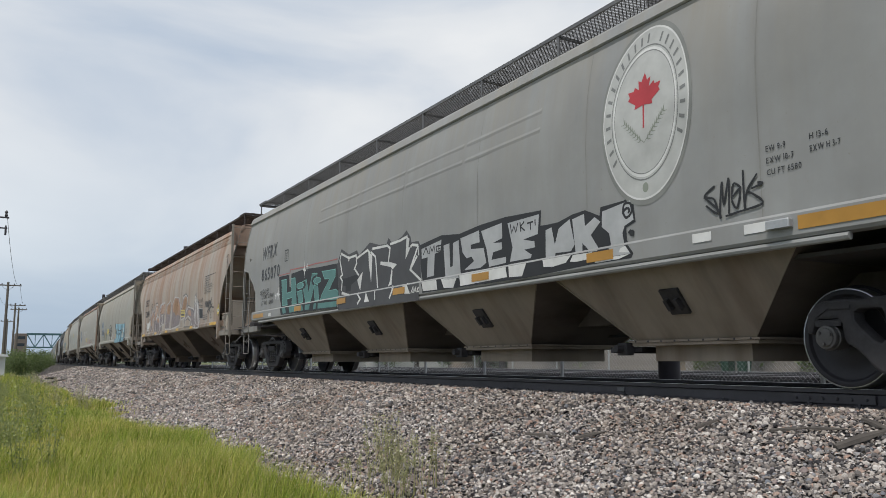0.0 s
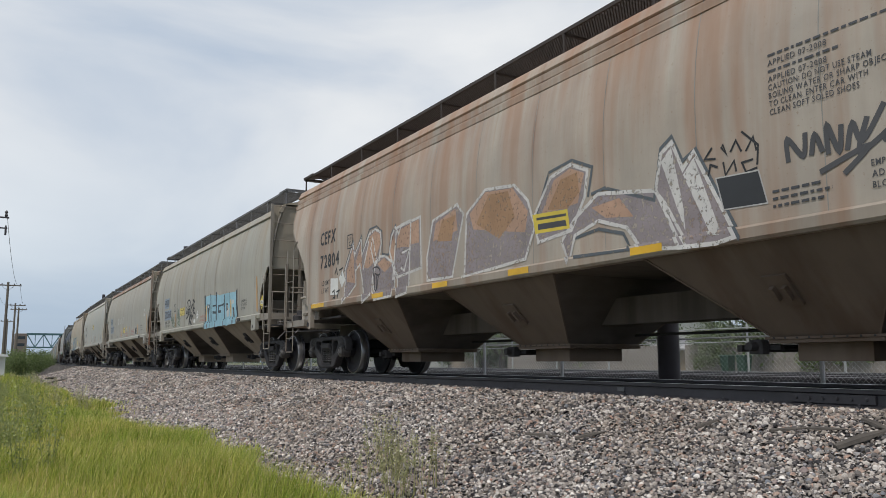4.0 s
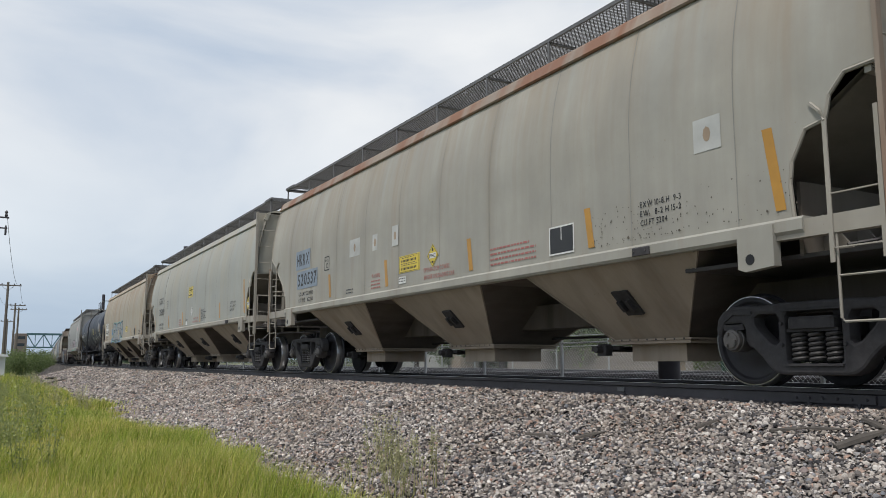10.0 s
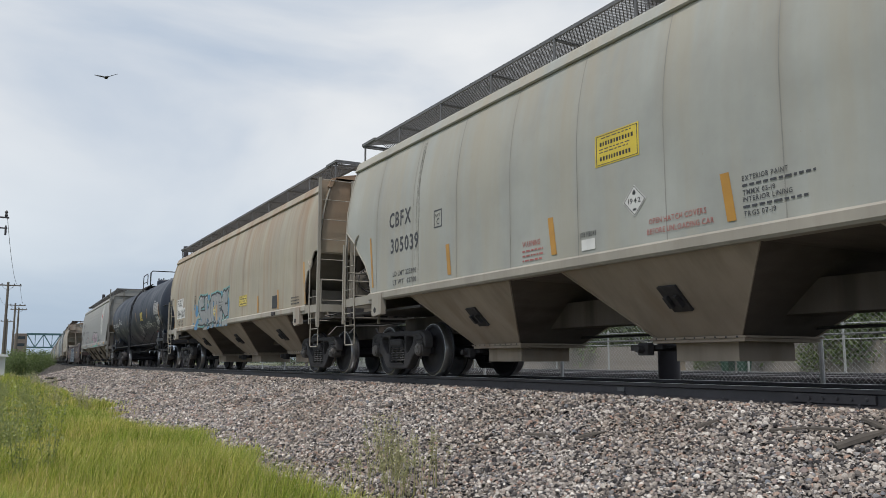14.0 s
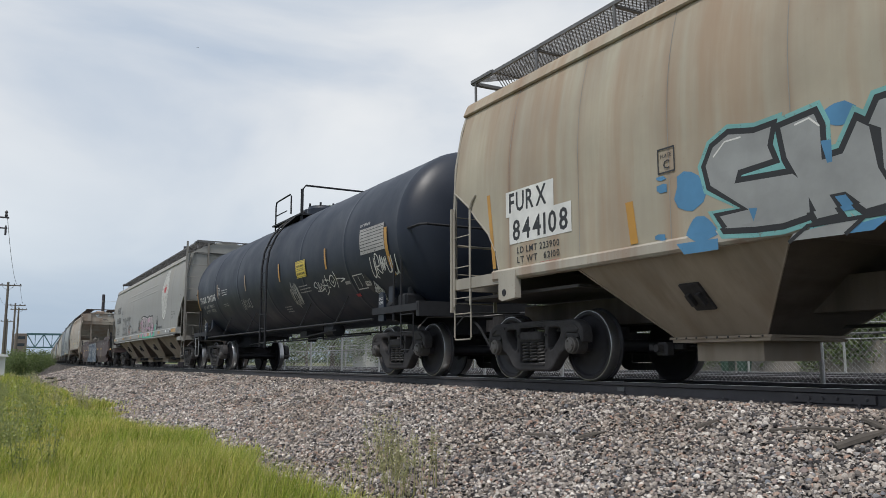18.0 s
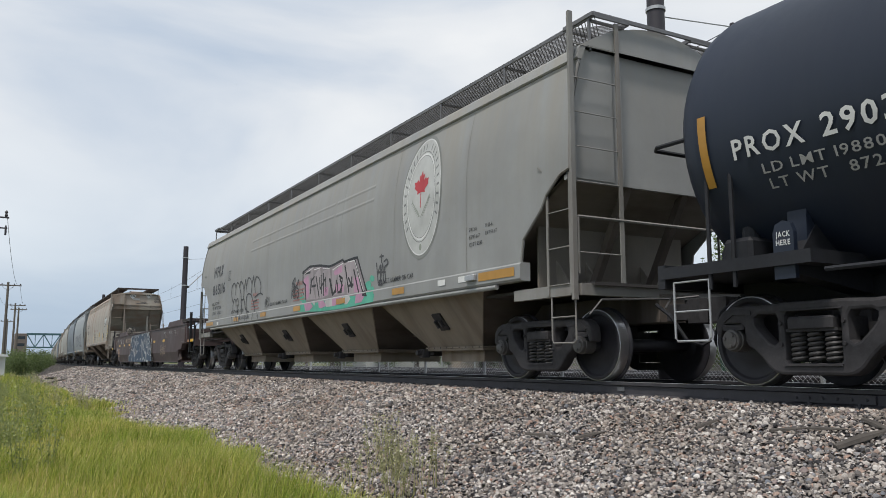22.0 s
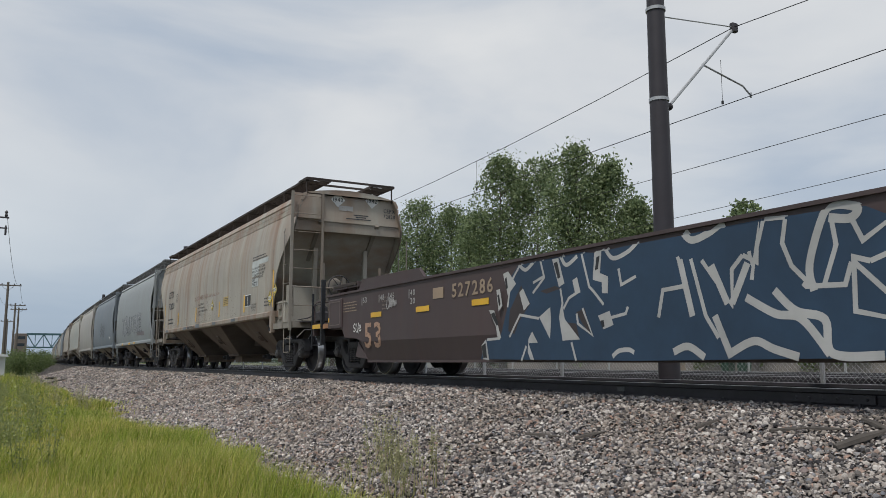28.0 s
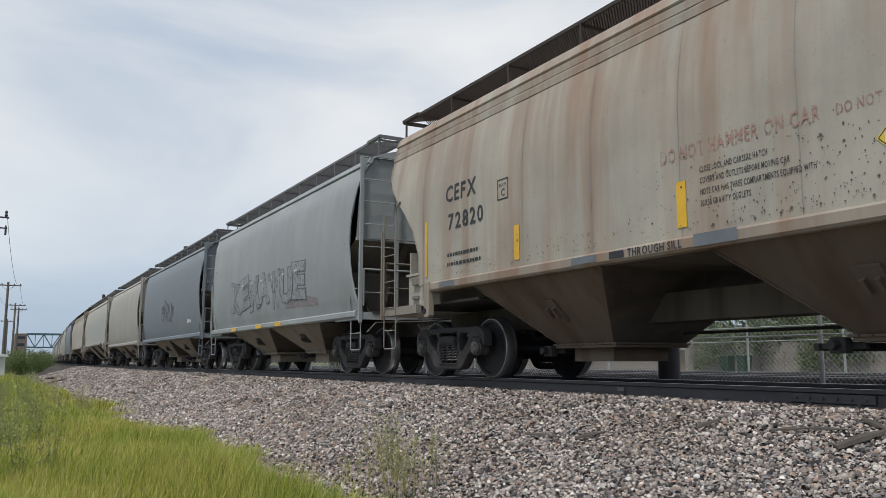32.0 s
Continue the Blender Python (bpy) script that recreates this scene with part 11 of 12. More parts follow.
def build_yards():
    """Wooden fence, sheds and houses beyond the transit line."""
    board = Geo().box(-0.012, 0.012, -0.07, 0.07, -0.45, 1.35).mesh("board", TIMBER)
    for a, b in ((22.0, 39.0), (41.0, 60.0)):
        f = thing("wooden_fence", "weathered grey-brown board fence behind the tracks", "fence", "yard fences")
        part("back_rail", Geo().box(40.02, 40.08, a, b, 0.9, 1.0), TIMBER, f)
        part("back_rail", Geo().box(40.02, 40.08, a, b, -0.1, 0.0), TIMBER, f)
        n = int((b - a) / 0.15)
        for k in range(n):
            p = part("board", board, None, f)
            p.matrix_basis = pose(40, a + 0.075 + k * 0.15, random.uniform(-0.05, 0.05), 0, random.uniform(-0.6, 0.6), 0)
    pale = plain("pale_siding", (0.52, 0.52, 0.50), 0.7, 0, 0.1, 5, 0.1)
    tan = plain("tan_siding", (0.36, 0.30, 0.24), 0.75, 0, 0.15, 5, 0.1)
    roofs = plain("light_grey_shingles", (0.36, 0.36, 0.37), 0.9, 0, 0.2, 8, 0.3)
    dark = plain("dark_glass", (0.02, 0.025, 0.03), 0.15, 0, 0.2, 4, 0)
    for x, y, w, l, h, rise, wall, along in ((46, 38, 5, 5, 1.7, 0.9, tan, True), (45, 46.5, 4.5, 5, 1.6, 0.9, tan, True), (52, 58, 8, 14, 3.6, 1.6, pale, False), (46, 70, 7, 10, 3.0, 1.4, tan, False), (50, 28, 8, 9, 2.8, 1.3, pale, True), (47, 95, 8, 14, 3.2, 1.5, pale, False)):
        b = thing("yard_shed" if h < 2 else "house", "small shed with a pale pitched roof" if h < 2 else "plain house with siding and a grey pitched roof", "shed" if h < 2 else "house")
        b.location = (x, y, -0.5)
        part("wall", Geo().box(-w / 2, w / 2, -l / 2, l / 2, 0, h), wall, b)
        if along:
            g = Geo().prism([(-l / 2 - 0.3, h), (0, h + rise), (l / 2 + 0.3, h), (l / 2 + 0.3, h + 0.14), (0, h + rise + 0.16), (-l / 2 - 0.3, h + 0.14)], 0, -w / 2 - 0.3, w / 2 + 0.3)
            gable = Geo().prism([(-l / 2, h), (0, h + rise), (l / 2, h)], 0, -w / 2, w / 2)
        else:
            g = Geo().prism([(-w / 2 - 0.4, h), (0, h + rise), (w / 2 + 0.4, h), (w / 2 + 0.4, h + 0.14), (0, h + rise + 0.16), (-w / 2 - 0.4, h + 0.14)], 1, -l / 2 - 0.4, l / 2 + 0.4)
            gable = Geo().prism([(-w / 2, h), (0, h + rise), (w / 2, h)], 1, -l / 2, l / 2)
        part("roof", g, roofs, b)
        part("gable", gable, wall, b)
        if h > 2:
            for k in range(int(l // 3)):
                yy = -l / 2 + 1.6 + k * 3
                win = part("window", Geo().box(-w / 2 - 0.04, -w / 2 + 0.02, yy - 0.5, yy + 0.5, h * 0.45, h * 0.45 + 1.0), plain("white_window_frame", (0.75, 0.75, 0.74), 0.5, 0, 0.05, 9, 0) if not k else bpy.data.materials["white_window_frame"], b)
                for q in (-0.24, 0.24):
                    part("pane", Geo().box(-w / 2 - 0.048, -w / 2 - 0.03, yy + q - 0.2, yy + q + 0.2, h * 0.45 + 0.07, h * 0.45 + 0.93), dark, win)
    for y, c, mat in ((33.0, 0.55, "green"), (34.2, 0.55, "green")):
        bin_mat = bpy.data.materials.get("dark_green_bin") or plain("dark_green_bin", (0.03, 0.07, 0.05), 0.5, 0, 0.2, 6, 0.05)
        b = thing("waste_bin", "dark green wheeled waste bin by the fence", "bin", "waste bins")
        b.location = (38.6, y, -0.45)
        part("body", Geo().loft([[(-0.25, -0.25, 0), (0.25, -0.25, 0), (0.25, 0.25, 0), (-0.25, 0.25, 0)], [(-0.33, -0.3, 1.0), (0.33, -0.3, 1.0), (0.33, 0.3, 1.0), (-0.33, 0.3, 1.0)]], caps=True), bin_mat, b)
        part("lid", Geo().bevel_box(-0.36, 0.36, -0.33, 0.33, 1.0, 1.1, 0.03), bin_mat, b)


# ------------------------------------------------------------ trees and shrubs
def leaf_material(name, dark, light):
    m, n, l, p = material(name)
    g = n.new("ShaderNodeNewGeometry")
    c = ramp(n, l, g.outputs["Random Per Island"], [(0.0, dark), (0.6, tuple(0.5 * (a + b) for a, b in zip(dark, light))), (1.0, light)])
    l.new(c, p.inputs["Base Color"])
    p.inputs["Roughness"].default_value = 0.5
    p.inputs["Specular IOR Level"].default_value = 0.35
    t = n.new("ShaderNodeBsdfTranslucent")
    l.new(c, t.inputs["Color"])
    mix = n.new("ShaderNodeMixShader")
    mix.inputs["Fac"].default_value = 0.35
    l.new(p.outputs["BSDF"], mix.inputs[1])
    l.new(t.outputs["BSDF"], mix.inputs[2])
    l.new(mix.outputs["Shader"], n["Material Output"].inputs["Surface"])
    return m


LEAF = leaf_material("poplar_leaf", (0.088, 0.132, 0.062), (0.31, 0.375, 0.185))
SHRUB = leaf_material("shrub_leaf", (0.075, 0.115, 0.04), (0.21, 0.265, 0.10))
BARK = plain("grey_brown_bark", (0.12, 0.10, 0.085), 0.9, 0, 0.4, 5, 0.5)


def leaf_cards(rng, centres, size):
    """A small four-cornered leaf clump, bent along its middle, at each centre."""
    n = len(centres)
    a = rng.normal(size=(n, 3))
    a /= np.linalg.norm(a, axis=1)[:, None]
    b = np.cross(a, rng.normal(size=(n, 3)))
    b /= np.linalg.norm(b, axis=1)[:, None]
    c = np.cross(a, b)
    s = size * rng.uniform(0.6, 1.4, (n, 1))
    v = np.stack([centres - a * s, centres + b * s * 0.55 + c * s * 0.2, centres + a * s, centres - b * s * 0.55 + c * s * 0.2], 1)
    f = np.arange(n * 4).reshape(n, 4)
    return v.reshape(-1, 3), f


def tree(x, y, z, h, spread, seed, leaves=5200, label="tall leafy poplar tree behind the tracks"):
    """A poplar: rising limbs, and leaves in many small clumps within an egg-shaped crown."""
    rng = np.random.default_rng(seed)
    t = thing("poplar_tree", label, "tree", "row of trees")
    t.location = (x, y, z)
    trunk = Geo().tube([(0, 0, -0.2), (0.1, 0.05, h * 0.25), (-0.05, 0.1, h * 0.55), (0.05, 0, h * 0.92)], [0.032 * h * 0.5, 0.02 * h * 0.5, 0.012 * h * 0.5, 0.02], 8)
    clumps = []
    for k in range(46):
        u = rng.uniform(0.12, 0.97)
        wide = spread * 0.98 * math.sin(math.pi * min(u ** 0.8 * 0.93 + 0.05, 1)) ** 0.65
        a = k * 2.4 + rng.uniform(-0.4, 0.4)
        r = wide * rng.uniform(0.35, 1.0)
        tip = np.array([r * math.cos(a), r * math.sin(a), h * u])
        z0 = max(h * u - r * rng.uniform(1.0, 1.6), h * 0.06)
        if k % 2 == 0:
            trunk.tube([(0, 0, z0), (tip[0] * 0.5, tip[1] * 0.5, z0 + (tip[2] - z0) * 0.38), tuple(tip)], [0.08, 0.05, 0.012], 5)
        clumps.append((tip, spread * rng.uniform(0.19, 0.34)))
        clumps.append((tip * np.array([0.55, 0.55, 1.0]) - np.array([0, 0, r * 0.35]), spread * rng.uniform(0.20, 0.30)))
    part("trunk", trunk, BARK, t)
    w = np.array([r ** 2 for _, r in clumps])
    pick = rng.choice(len(clumps), leaves, p=w / w.sum())
    c, rad = np.array([clumps[i][0] for i in pick]), np.array([clumps[i][1] for i in pick])
    d = rng.normal(size=(leaves, 3))
    d /= np.linalg.norm(d, axis=1)[:, None]
    pts = c + d * (rad * np.abs(rng.normal(0.55, 0.38, leaves)))[:, None] * np.array([1, 1, 1.3])
    loose = rng.random(leaves) < 0.30
    u = rng.uniform(0.08, 1.0, leaves)
    wide = spread * 0.95 * np.sin(np.pi * np.minimum(u ** 0.8 * 0.93 + 0.05, 1)) ** 0.65 * rng.uniform(0.3, 1.05, leaves) ** 0.6
    a = rng.uniform(0, 2 * np.pi, leaves)
    pts[loose] = np.stack([wide * np.cos(a), wide * np.sin(a), h * u], 1)[loose]
    pts[:, 2] = np.minimum(pts[:, 2], h * 1.02)
    v, f = leaf_cards(rng, pts, 0.135)
    tagged(part("crown", mesh_from_arrays("crown", v, f, LEAF, 4), None, t), kind="stuff")
    return t


def shrub(x, y, z, h, w, seed, leaves=3600, label="dense leafy green shrub"):
    rng = np.random.default_rng(seed)
    t = thing("shrub", label, "shrub", "shrubs")
    t.location = (x, y, z)
    stems = Geo()
    lobes = []
    for k in range(7):
        a = rng.uniform(0, 2 * math.pi)
        tip = np.array([math.cos(a) * w * rng.uniform(0.2, 0.75), math.sin(a) * w * rng.uniform(0.2, 0.75), h * rng.uniform(0.45, 0.85)])
        stems.tube([(0, 0, -0.1), tuple(tip * 0.5), tuple(tip)], [0.05, 0.03, 0.01], 5)
        lobes.append((tip, w * rng.uniform(0.28, 0.5)))
        lobes.append((tip * np.array([1, 1, 0.4]), w * rng.uniform(0.3, 0.45)))
    part("stem", stems, BARK, t)
    pick = rng.integers(0, len(lobes), leaves)
    d = rng.normal(size=(leaves, 3))
    d /= np.linalg.norm(d, axis=1)[:, None]
    c = np.array([lobes[i][0] for i in pick]) + d * (np.array([lobes[i][1] for i in pick]) * rng.uniform(0.4, 1.05, leaves))[:, None]
    c[:, 2] = np.abs(c[:, 2])
    v, f = leaf_cards(rng, c, 0.075)
    tagged(part("foliage", mesh_from_arrays("foliage", v, f, SHRUB, 4), None, t), kind="stuff")
    return t


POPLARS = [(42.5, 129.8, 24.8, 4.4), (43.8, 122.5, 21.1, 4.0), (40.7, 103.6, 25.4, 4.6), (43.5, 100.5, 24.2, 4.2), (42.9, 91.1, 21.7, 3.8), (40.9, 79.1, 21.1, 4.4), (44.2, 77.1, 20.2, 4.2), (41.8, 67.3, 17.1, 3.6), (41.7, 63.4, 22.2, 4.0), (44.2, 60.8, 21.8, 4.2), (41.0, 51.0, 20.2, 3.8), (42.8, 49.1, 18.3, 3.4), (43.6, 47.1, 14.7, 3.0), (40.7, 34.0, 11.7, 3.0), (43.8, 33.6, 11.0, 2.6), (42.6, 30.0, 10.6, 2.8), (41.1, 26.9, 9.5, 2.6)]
YARD_SHRUBS = [(41, 38.4, 3.6, 2.2), (41, 35.6, 4.4, 2.6), (41.5, 32.6, 4.6, 2.6), (41, 29.6, 4.4, 2.4), (41.2, 27.3, 4.6, 2.8), (43, 54.7, 4.0, 2.4), (43, 64.2, 4.2, 2.6), (43, 75.0, 4.0, 2.4), (43, 88.9, 4.4, 2.6), (43, 107.2, 4.6, 3.0), (43, 126.9, 4.4, 3.0)]


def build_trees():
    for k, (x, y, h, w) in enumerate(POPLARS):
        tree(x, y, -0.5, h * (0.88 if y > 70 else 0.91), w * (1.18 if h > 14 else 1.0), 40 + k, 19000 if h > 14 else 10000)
    for k, (x, y, h, w) in enumerate(YARD_SHRUBS):
        shrub(x, y, -0.5, h, w, 80 + k)
    for k, (x, y, h, w) in enumerate(((3.2, 96, 2.8, 2.6), (4.6, 108, 2.6, 2.4), (5.6, 122, 2.4, 2.4), (7.5, 150, 2.6, 3.0), (9.5, 175, 2.6, 3.0), (2.2, 88, 2.4, 2.0))):
        shrub(x, y, -1.0, h, w, 120 + k, 3200, "dense green lineside bush")


# ------------------------------------------------------------ grass and weeds
def grass_material():
    m, n, l, p = material("fresh_grass_blade")
    g = n.new("ShaderNodeNewGeometry")
    c = ramp(n, l, g.outputs["Random Per Island"], [(0.0, (0.17, 0.225, 0.045)), (0.30, (0.31, 0.385, 0.075)), (0.62, (0.47, 0.50, 0.12)), (0.85, (0.58, 0.53, 0.22)), (1.0, (0.66, 0.56, 0.33))])
    b = tex_noise(n, l, 0.7, 3, 0.5)
    c = blend(n, l, c, ramp(n, l, b, [(0.35, (0.78, 0.88, 0.60)), (0.65, (1.1, 1.0, 0.9))]), 1.0, "MULTIPLY")
    l.new(c, p.inputs["Base Color"])
    p.inputs["Roughness"].default_value = 0.55
    p.inputs["Specular IOR Level"].default_value = 0.25
    t = n.new("ShaderNodeBsdfTranslucent")
    l.new(c, t.inputs["Color"])
    mix = n.new("ShaderNodeMixShader")
    mix.inputs["Fac"].default_value = 0.4
    l.new(p.outputs["BSDF"], mix.inputs[1])
    l.new(t.outputs["BSDF"], mix.inputs[2])
    l.new(mix.outputs["Shader"], n["Material Output"].inputs["Surface"])
    return m


GRASS = grass_material()


def blades(rng, x, y, z, h, w, lean):
    """Blades of five corners each, bent over in their own directions."""
    n = len(x)
    a = rng.uniform(0, 2 * math.pi, n)
    bend = lean * rng.uniform(0.3, 1.3, n) * h
    bx, by = np.cos(a) * bend + 0.10 * h, np.sin(a) * bend - 0.05 * h
    px, py = -np.sin(a) * w, np.cos(a) * w
    base = np.stack([x, y, z], 1)
    mid = base + np.stack([bx * 0.3, by * 0.3, h * 0.55], 1)
    tip = base + np.stack([bx, by, h], 1)
    side = np.stack([px, py, np.zeros(n)], 1)
    v = np.stack([base - side, base + side, mid + side * 0.8, mid - side * 0.8, tip], 1).reshape(-1, 3)
    k = (np.arange(n) * 5)[:, None]
    f = np.concatenate([np.stack([k + 0, k + 1, k + 2], 2), np.stack([k + 0, k + 2, k + 3], 2), np.stack([k + 3, k + 2, k + 4], 2)], 1).reshape(-1, 3)
    return v, f


def edge_of_grass(s):
    return 3.22 + 0.28 * np.sin(s * 0.55 + 0.6) + 0.16 * np.sin(s * 1.7 + 2.0) + 0.10 * np.sin(s * 4.1) - 0.017 * s


def build_grass():
    rng = np.random.default_rng(11)
    vs, fs, n0 = [], [], 0
    for s0, s1, dens, w, hh in ((4.5, 11, 1500, 0.0035, 0.40), (11, 20, 900, 0.0055, 0.40), (20, 40, 330, 0.011, 0.42), (40, 95, 70, 0.028, 0.50)):
        n = int(dens * (s1 - s0) * 4.6)
        x, y = rng.uniform(-1.2, 3.6, n), rng.uniform(s0, s1, n)
        e = edge_of_grass(y)
        keep = (x < e + rng.exponential(0.17, n) - 0.10) & (x > -0.03 * y - 0.6)
        x, y = x[keep], y[keep]
        z = np.interp(x - 7.6, [a for a, b in PROFILE], [b for a, b in PROFILE])
        patch = 0.75 + 0.35 * np.sin(x * 1.9 + y * 0.7) * np.sin(y * 0.43 + 1)
        thin = np.clip((edge_of_grass(y) + 0.25 - x) / 0.5, 0.40, 1)
        h = hh * rng.uniform(0.55, 1.15, len(x)) * patch * thin
        v, f = blades(rng, x, y, z - 0.02, h, w * rng.uniform(0.6, 1.4, len(x)), 0.55)
        vs.append(v)
        fs.append(f + n0)
        n0 += len(v)
    me = mesh_from_arrays("grass", np.concatenate(vs), np.concatenate(fs), GRASS, 3)
    tagged(new("grass", me), "long bright green and yellowish grass", "grass", kind="stuff")


WEED = leaf_material("pale_weed", (0.28, 0.30, 0.14), (0.52, 0.48, 0.28))
WEED_DARK = leaf_material("dull_weed_leaf", (0.19, 0.235, 0.085), (0.40, 0.42, 0.18))


def weed(x, y, z, h, stems, seed, mat, label, leafy):
    """A tuft of upright stalks with small leaves and feathery heads."""
    rng = np.random.default_rng(seed)
    t = thing("tall_weed", label, "weed", "lineside weeds")
    t.location = (x, y, z)
    g = Geo()
    cs = []
    for k in range(stems):
        a = rng.uniform(0, 2 * math.pi)
        b = rng.uniform(0.02, 0.10)
        hh = h * rng.uniform(0.55, 1.0)
        base = np.array([math.cos(a) * b, math.sin(a) * b, 0])
        tip = np.array([math.cos(a) * (b + hh * rng.uniform(0.05, 0.25)), math.sin(a) * (b + hh * rng.uniform(0.05, 0.25)), hh])
        g.tube([tuple(base), tuple(base * 0.6 + tip * 0.4 + np.array([0, 0, 0.05])), tuple(tip)], [0.004, 0.003, 0.0015], 4)
        for u in rng.uniform(0.1 if leafy else 0.55, 1.0, 22 if leafy else 26):
            cs.append(base + (tip - base) * u + rng.normal(0, 0.03 if leafy else 0.014, 3))
    tagged(part("stalk", g, mat, t), kind="stuff")
    v, f = leaf_cards(rng, np.array(cs), 0.021 if leafy else 0.012)
    tagged(part("leaf_head", mesh_from_arrays("leaf_head", v, f, mat, 4), None, t), kind="stuff")


def build_weeds():
    rng = random.Random(4)
    for k in range(16):
        x, y = 3.45 + rng.uniform(-0.28, 0.30), 7.3 + rng.uniform(-0.7, 0.9)
        weed(x, y, height(x - 7.6) - 0.01, rng.uniform(0.35, 0.75), 5, 200 + k, WEED, "pale dry weed tuft on the gravel edge", False)
    for k in range(34):
        y = rng.uniform(10, 34)
        x = 0.10 + y * 0.016 + rng.uniform(-0.5, 0.55)
        weed(x, y, height(x - 7.6), rng.uniform(0.8, 1.25), 9, 240 + k, WEED_DARK, "tall leafy weed in the grass", True)
    for k in range(22):
        y = rng.uniform(24, 70)
        x = 1.4 + y * 0.012 + rng.uniform(-0.9, 0.9)
        weed(x, y, height(x - 7.6), rng.uniform(0.5, 0.9), 9, 290 + k, WEED, "dry pale lineside weed tuft", True)


SPLINTERS = [(5.0, 6.85, 0.46, 0.035, -78), (5.14, 6.28, 0.29, 0.04, -28), (5.69, 5.3, 0.25, 0.04, -17), (5.72, 4.49, 0.3, 0.03, -74), (5.8, 4.2, 0.37, 0.028, -85), (5.65, 3.79, 0.46, 0.06, -20), (5.97, 3.89, 0.34, 0.04, -118), (5.28, 11.21, 0.26, 0.05, -69), (5.18, 14.85, 0.35, 0.07, -76), (4.02, 9.67, 0.15, 0.035, -51), (5.47, 8.43, 0.16, 0.03, -64), (3.8, 60.0, 3.2, 0.2, 75), (3.4, 52.0, 2.0, 0.2, 50)]


def build_debris():
    rng = random.Random(8)
    dark = plain("grey_splintered_wood", (0.085, 0.075, 0.066), 0.9, 0, 0.4, 12, 0.4)
    for x, y, l, w, a in SPLINTERS:
        z = height(x - 7.6)
        slope = math.degrees(math.atan(0.275))
        g = Geo().loft([[(-l / 2, -w / 2, 0), (-l / 2, w / 2, 0), (-l / 2, w / 3, w * 0.5), (-l / 2, -w / 3, w * 0.4)], [(0, -w * 0.6, 0), (0, w * 0.45, 0), (0, w * 0.4, w * 0.7), (0, -w * 0.4, w * 0.5)], [(l / 2, -w / 4, 0.01), (l / 2, w / 3, 0), (l / 2, w / 5, w * 0.4), (l / 2, -w / 5, w * 0.3)]], caps=True)
        ob = thing("wood_splinter", "splintered piece of grey sleeper wood on the stones", "wood debris", "wood debris", g, dark)
        ob.matrix_basis = pose(x, y, z + 0.036) @ pose(0, 0, 0, 0, -slope if x < 6.28 else 0, 0) @ pose(0, 0, 0, rng.uniform(-6, 6), rng.uniform(-4, 4), a)


# ------------------------------------------------------------ far distance
def power_pole(x, y, h, arms, wide=1.2):
    p = thing("power_pole", "weathered wooden power pole with crossarms", "pole", "power poles")
    p.location = (x, y, -1.1)
    part("shaft", Geo().tube([(0, 0, -0.3), (0, 0, h)], [0.17, 0.11], 10), POLE_WOOD, p)
    for z in arms:
        part("crossarm", Geo().box(-wide, wide, -0.06, 0.06, h - z - 0.06, h - z + 0.06), POLE_WOOD, p)
        part("brace", Geo().tube([(-wide * 0.5, 0.05, h - z), (0, 0.05, h - z - 0.6), (wide * 0.5, 0.05, h - z)], 0.02, 5), POLE_WOOD, p)
        for q in (-wide * 0.92, -wide * 0.45, wide * 0.45, wide * 0.92):
            part("insulator", Geo().lathe([(h - z + 0.06, 0.03), (h - z + 0.12, 0.06), (h - z + 0.2, 0.03)], 2, 8, (q, 0, 0)), MAST, p)
    return p


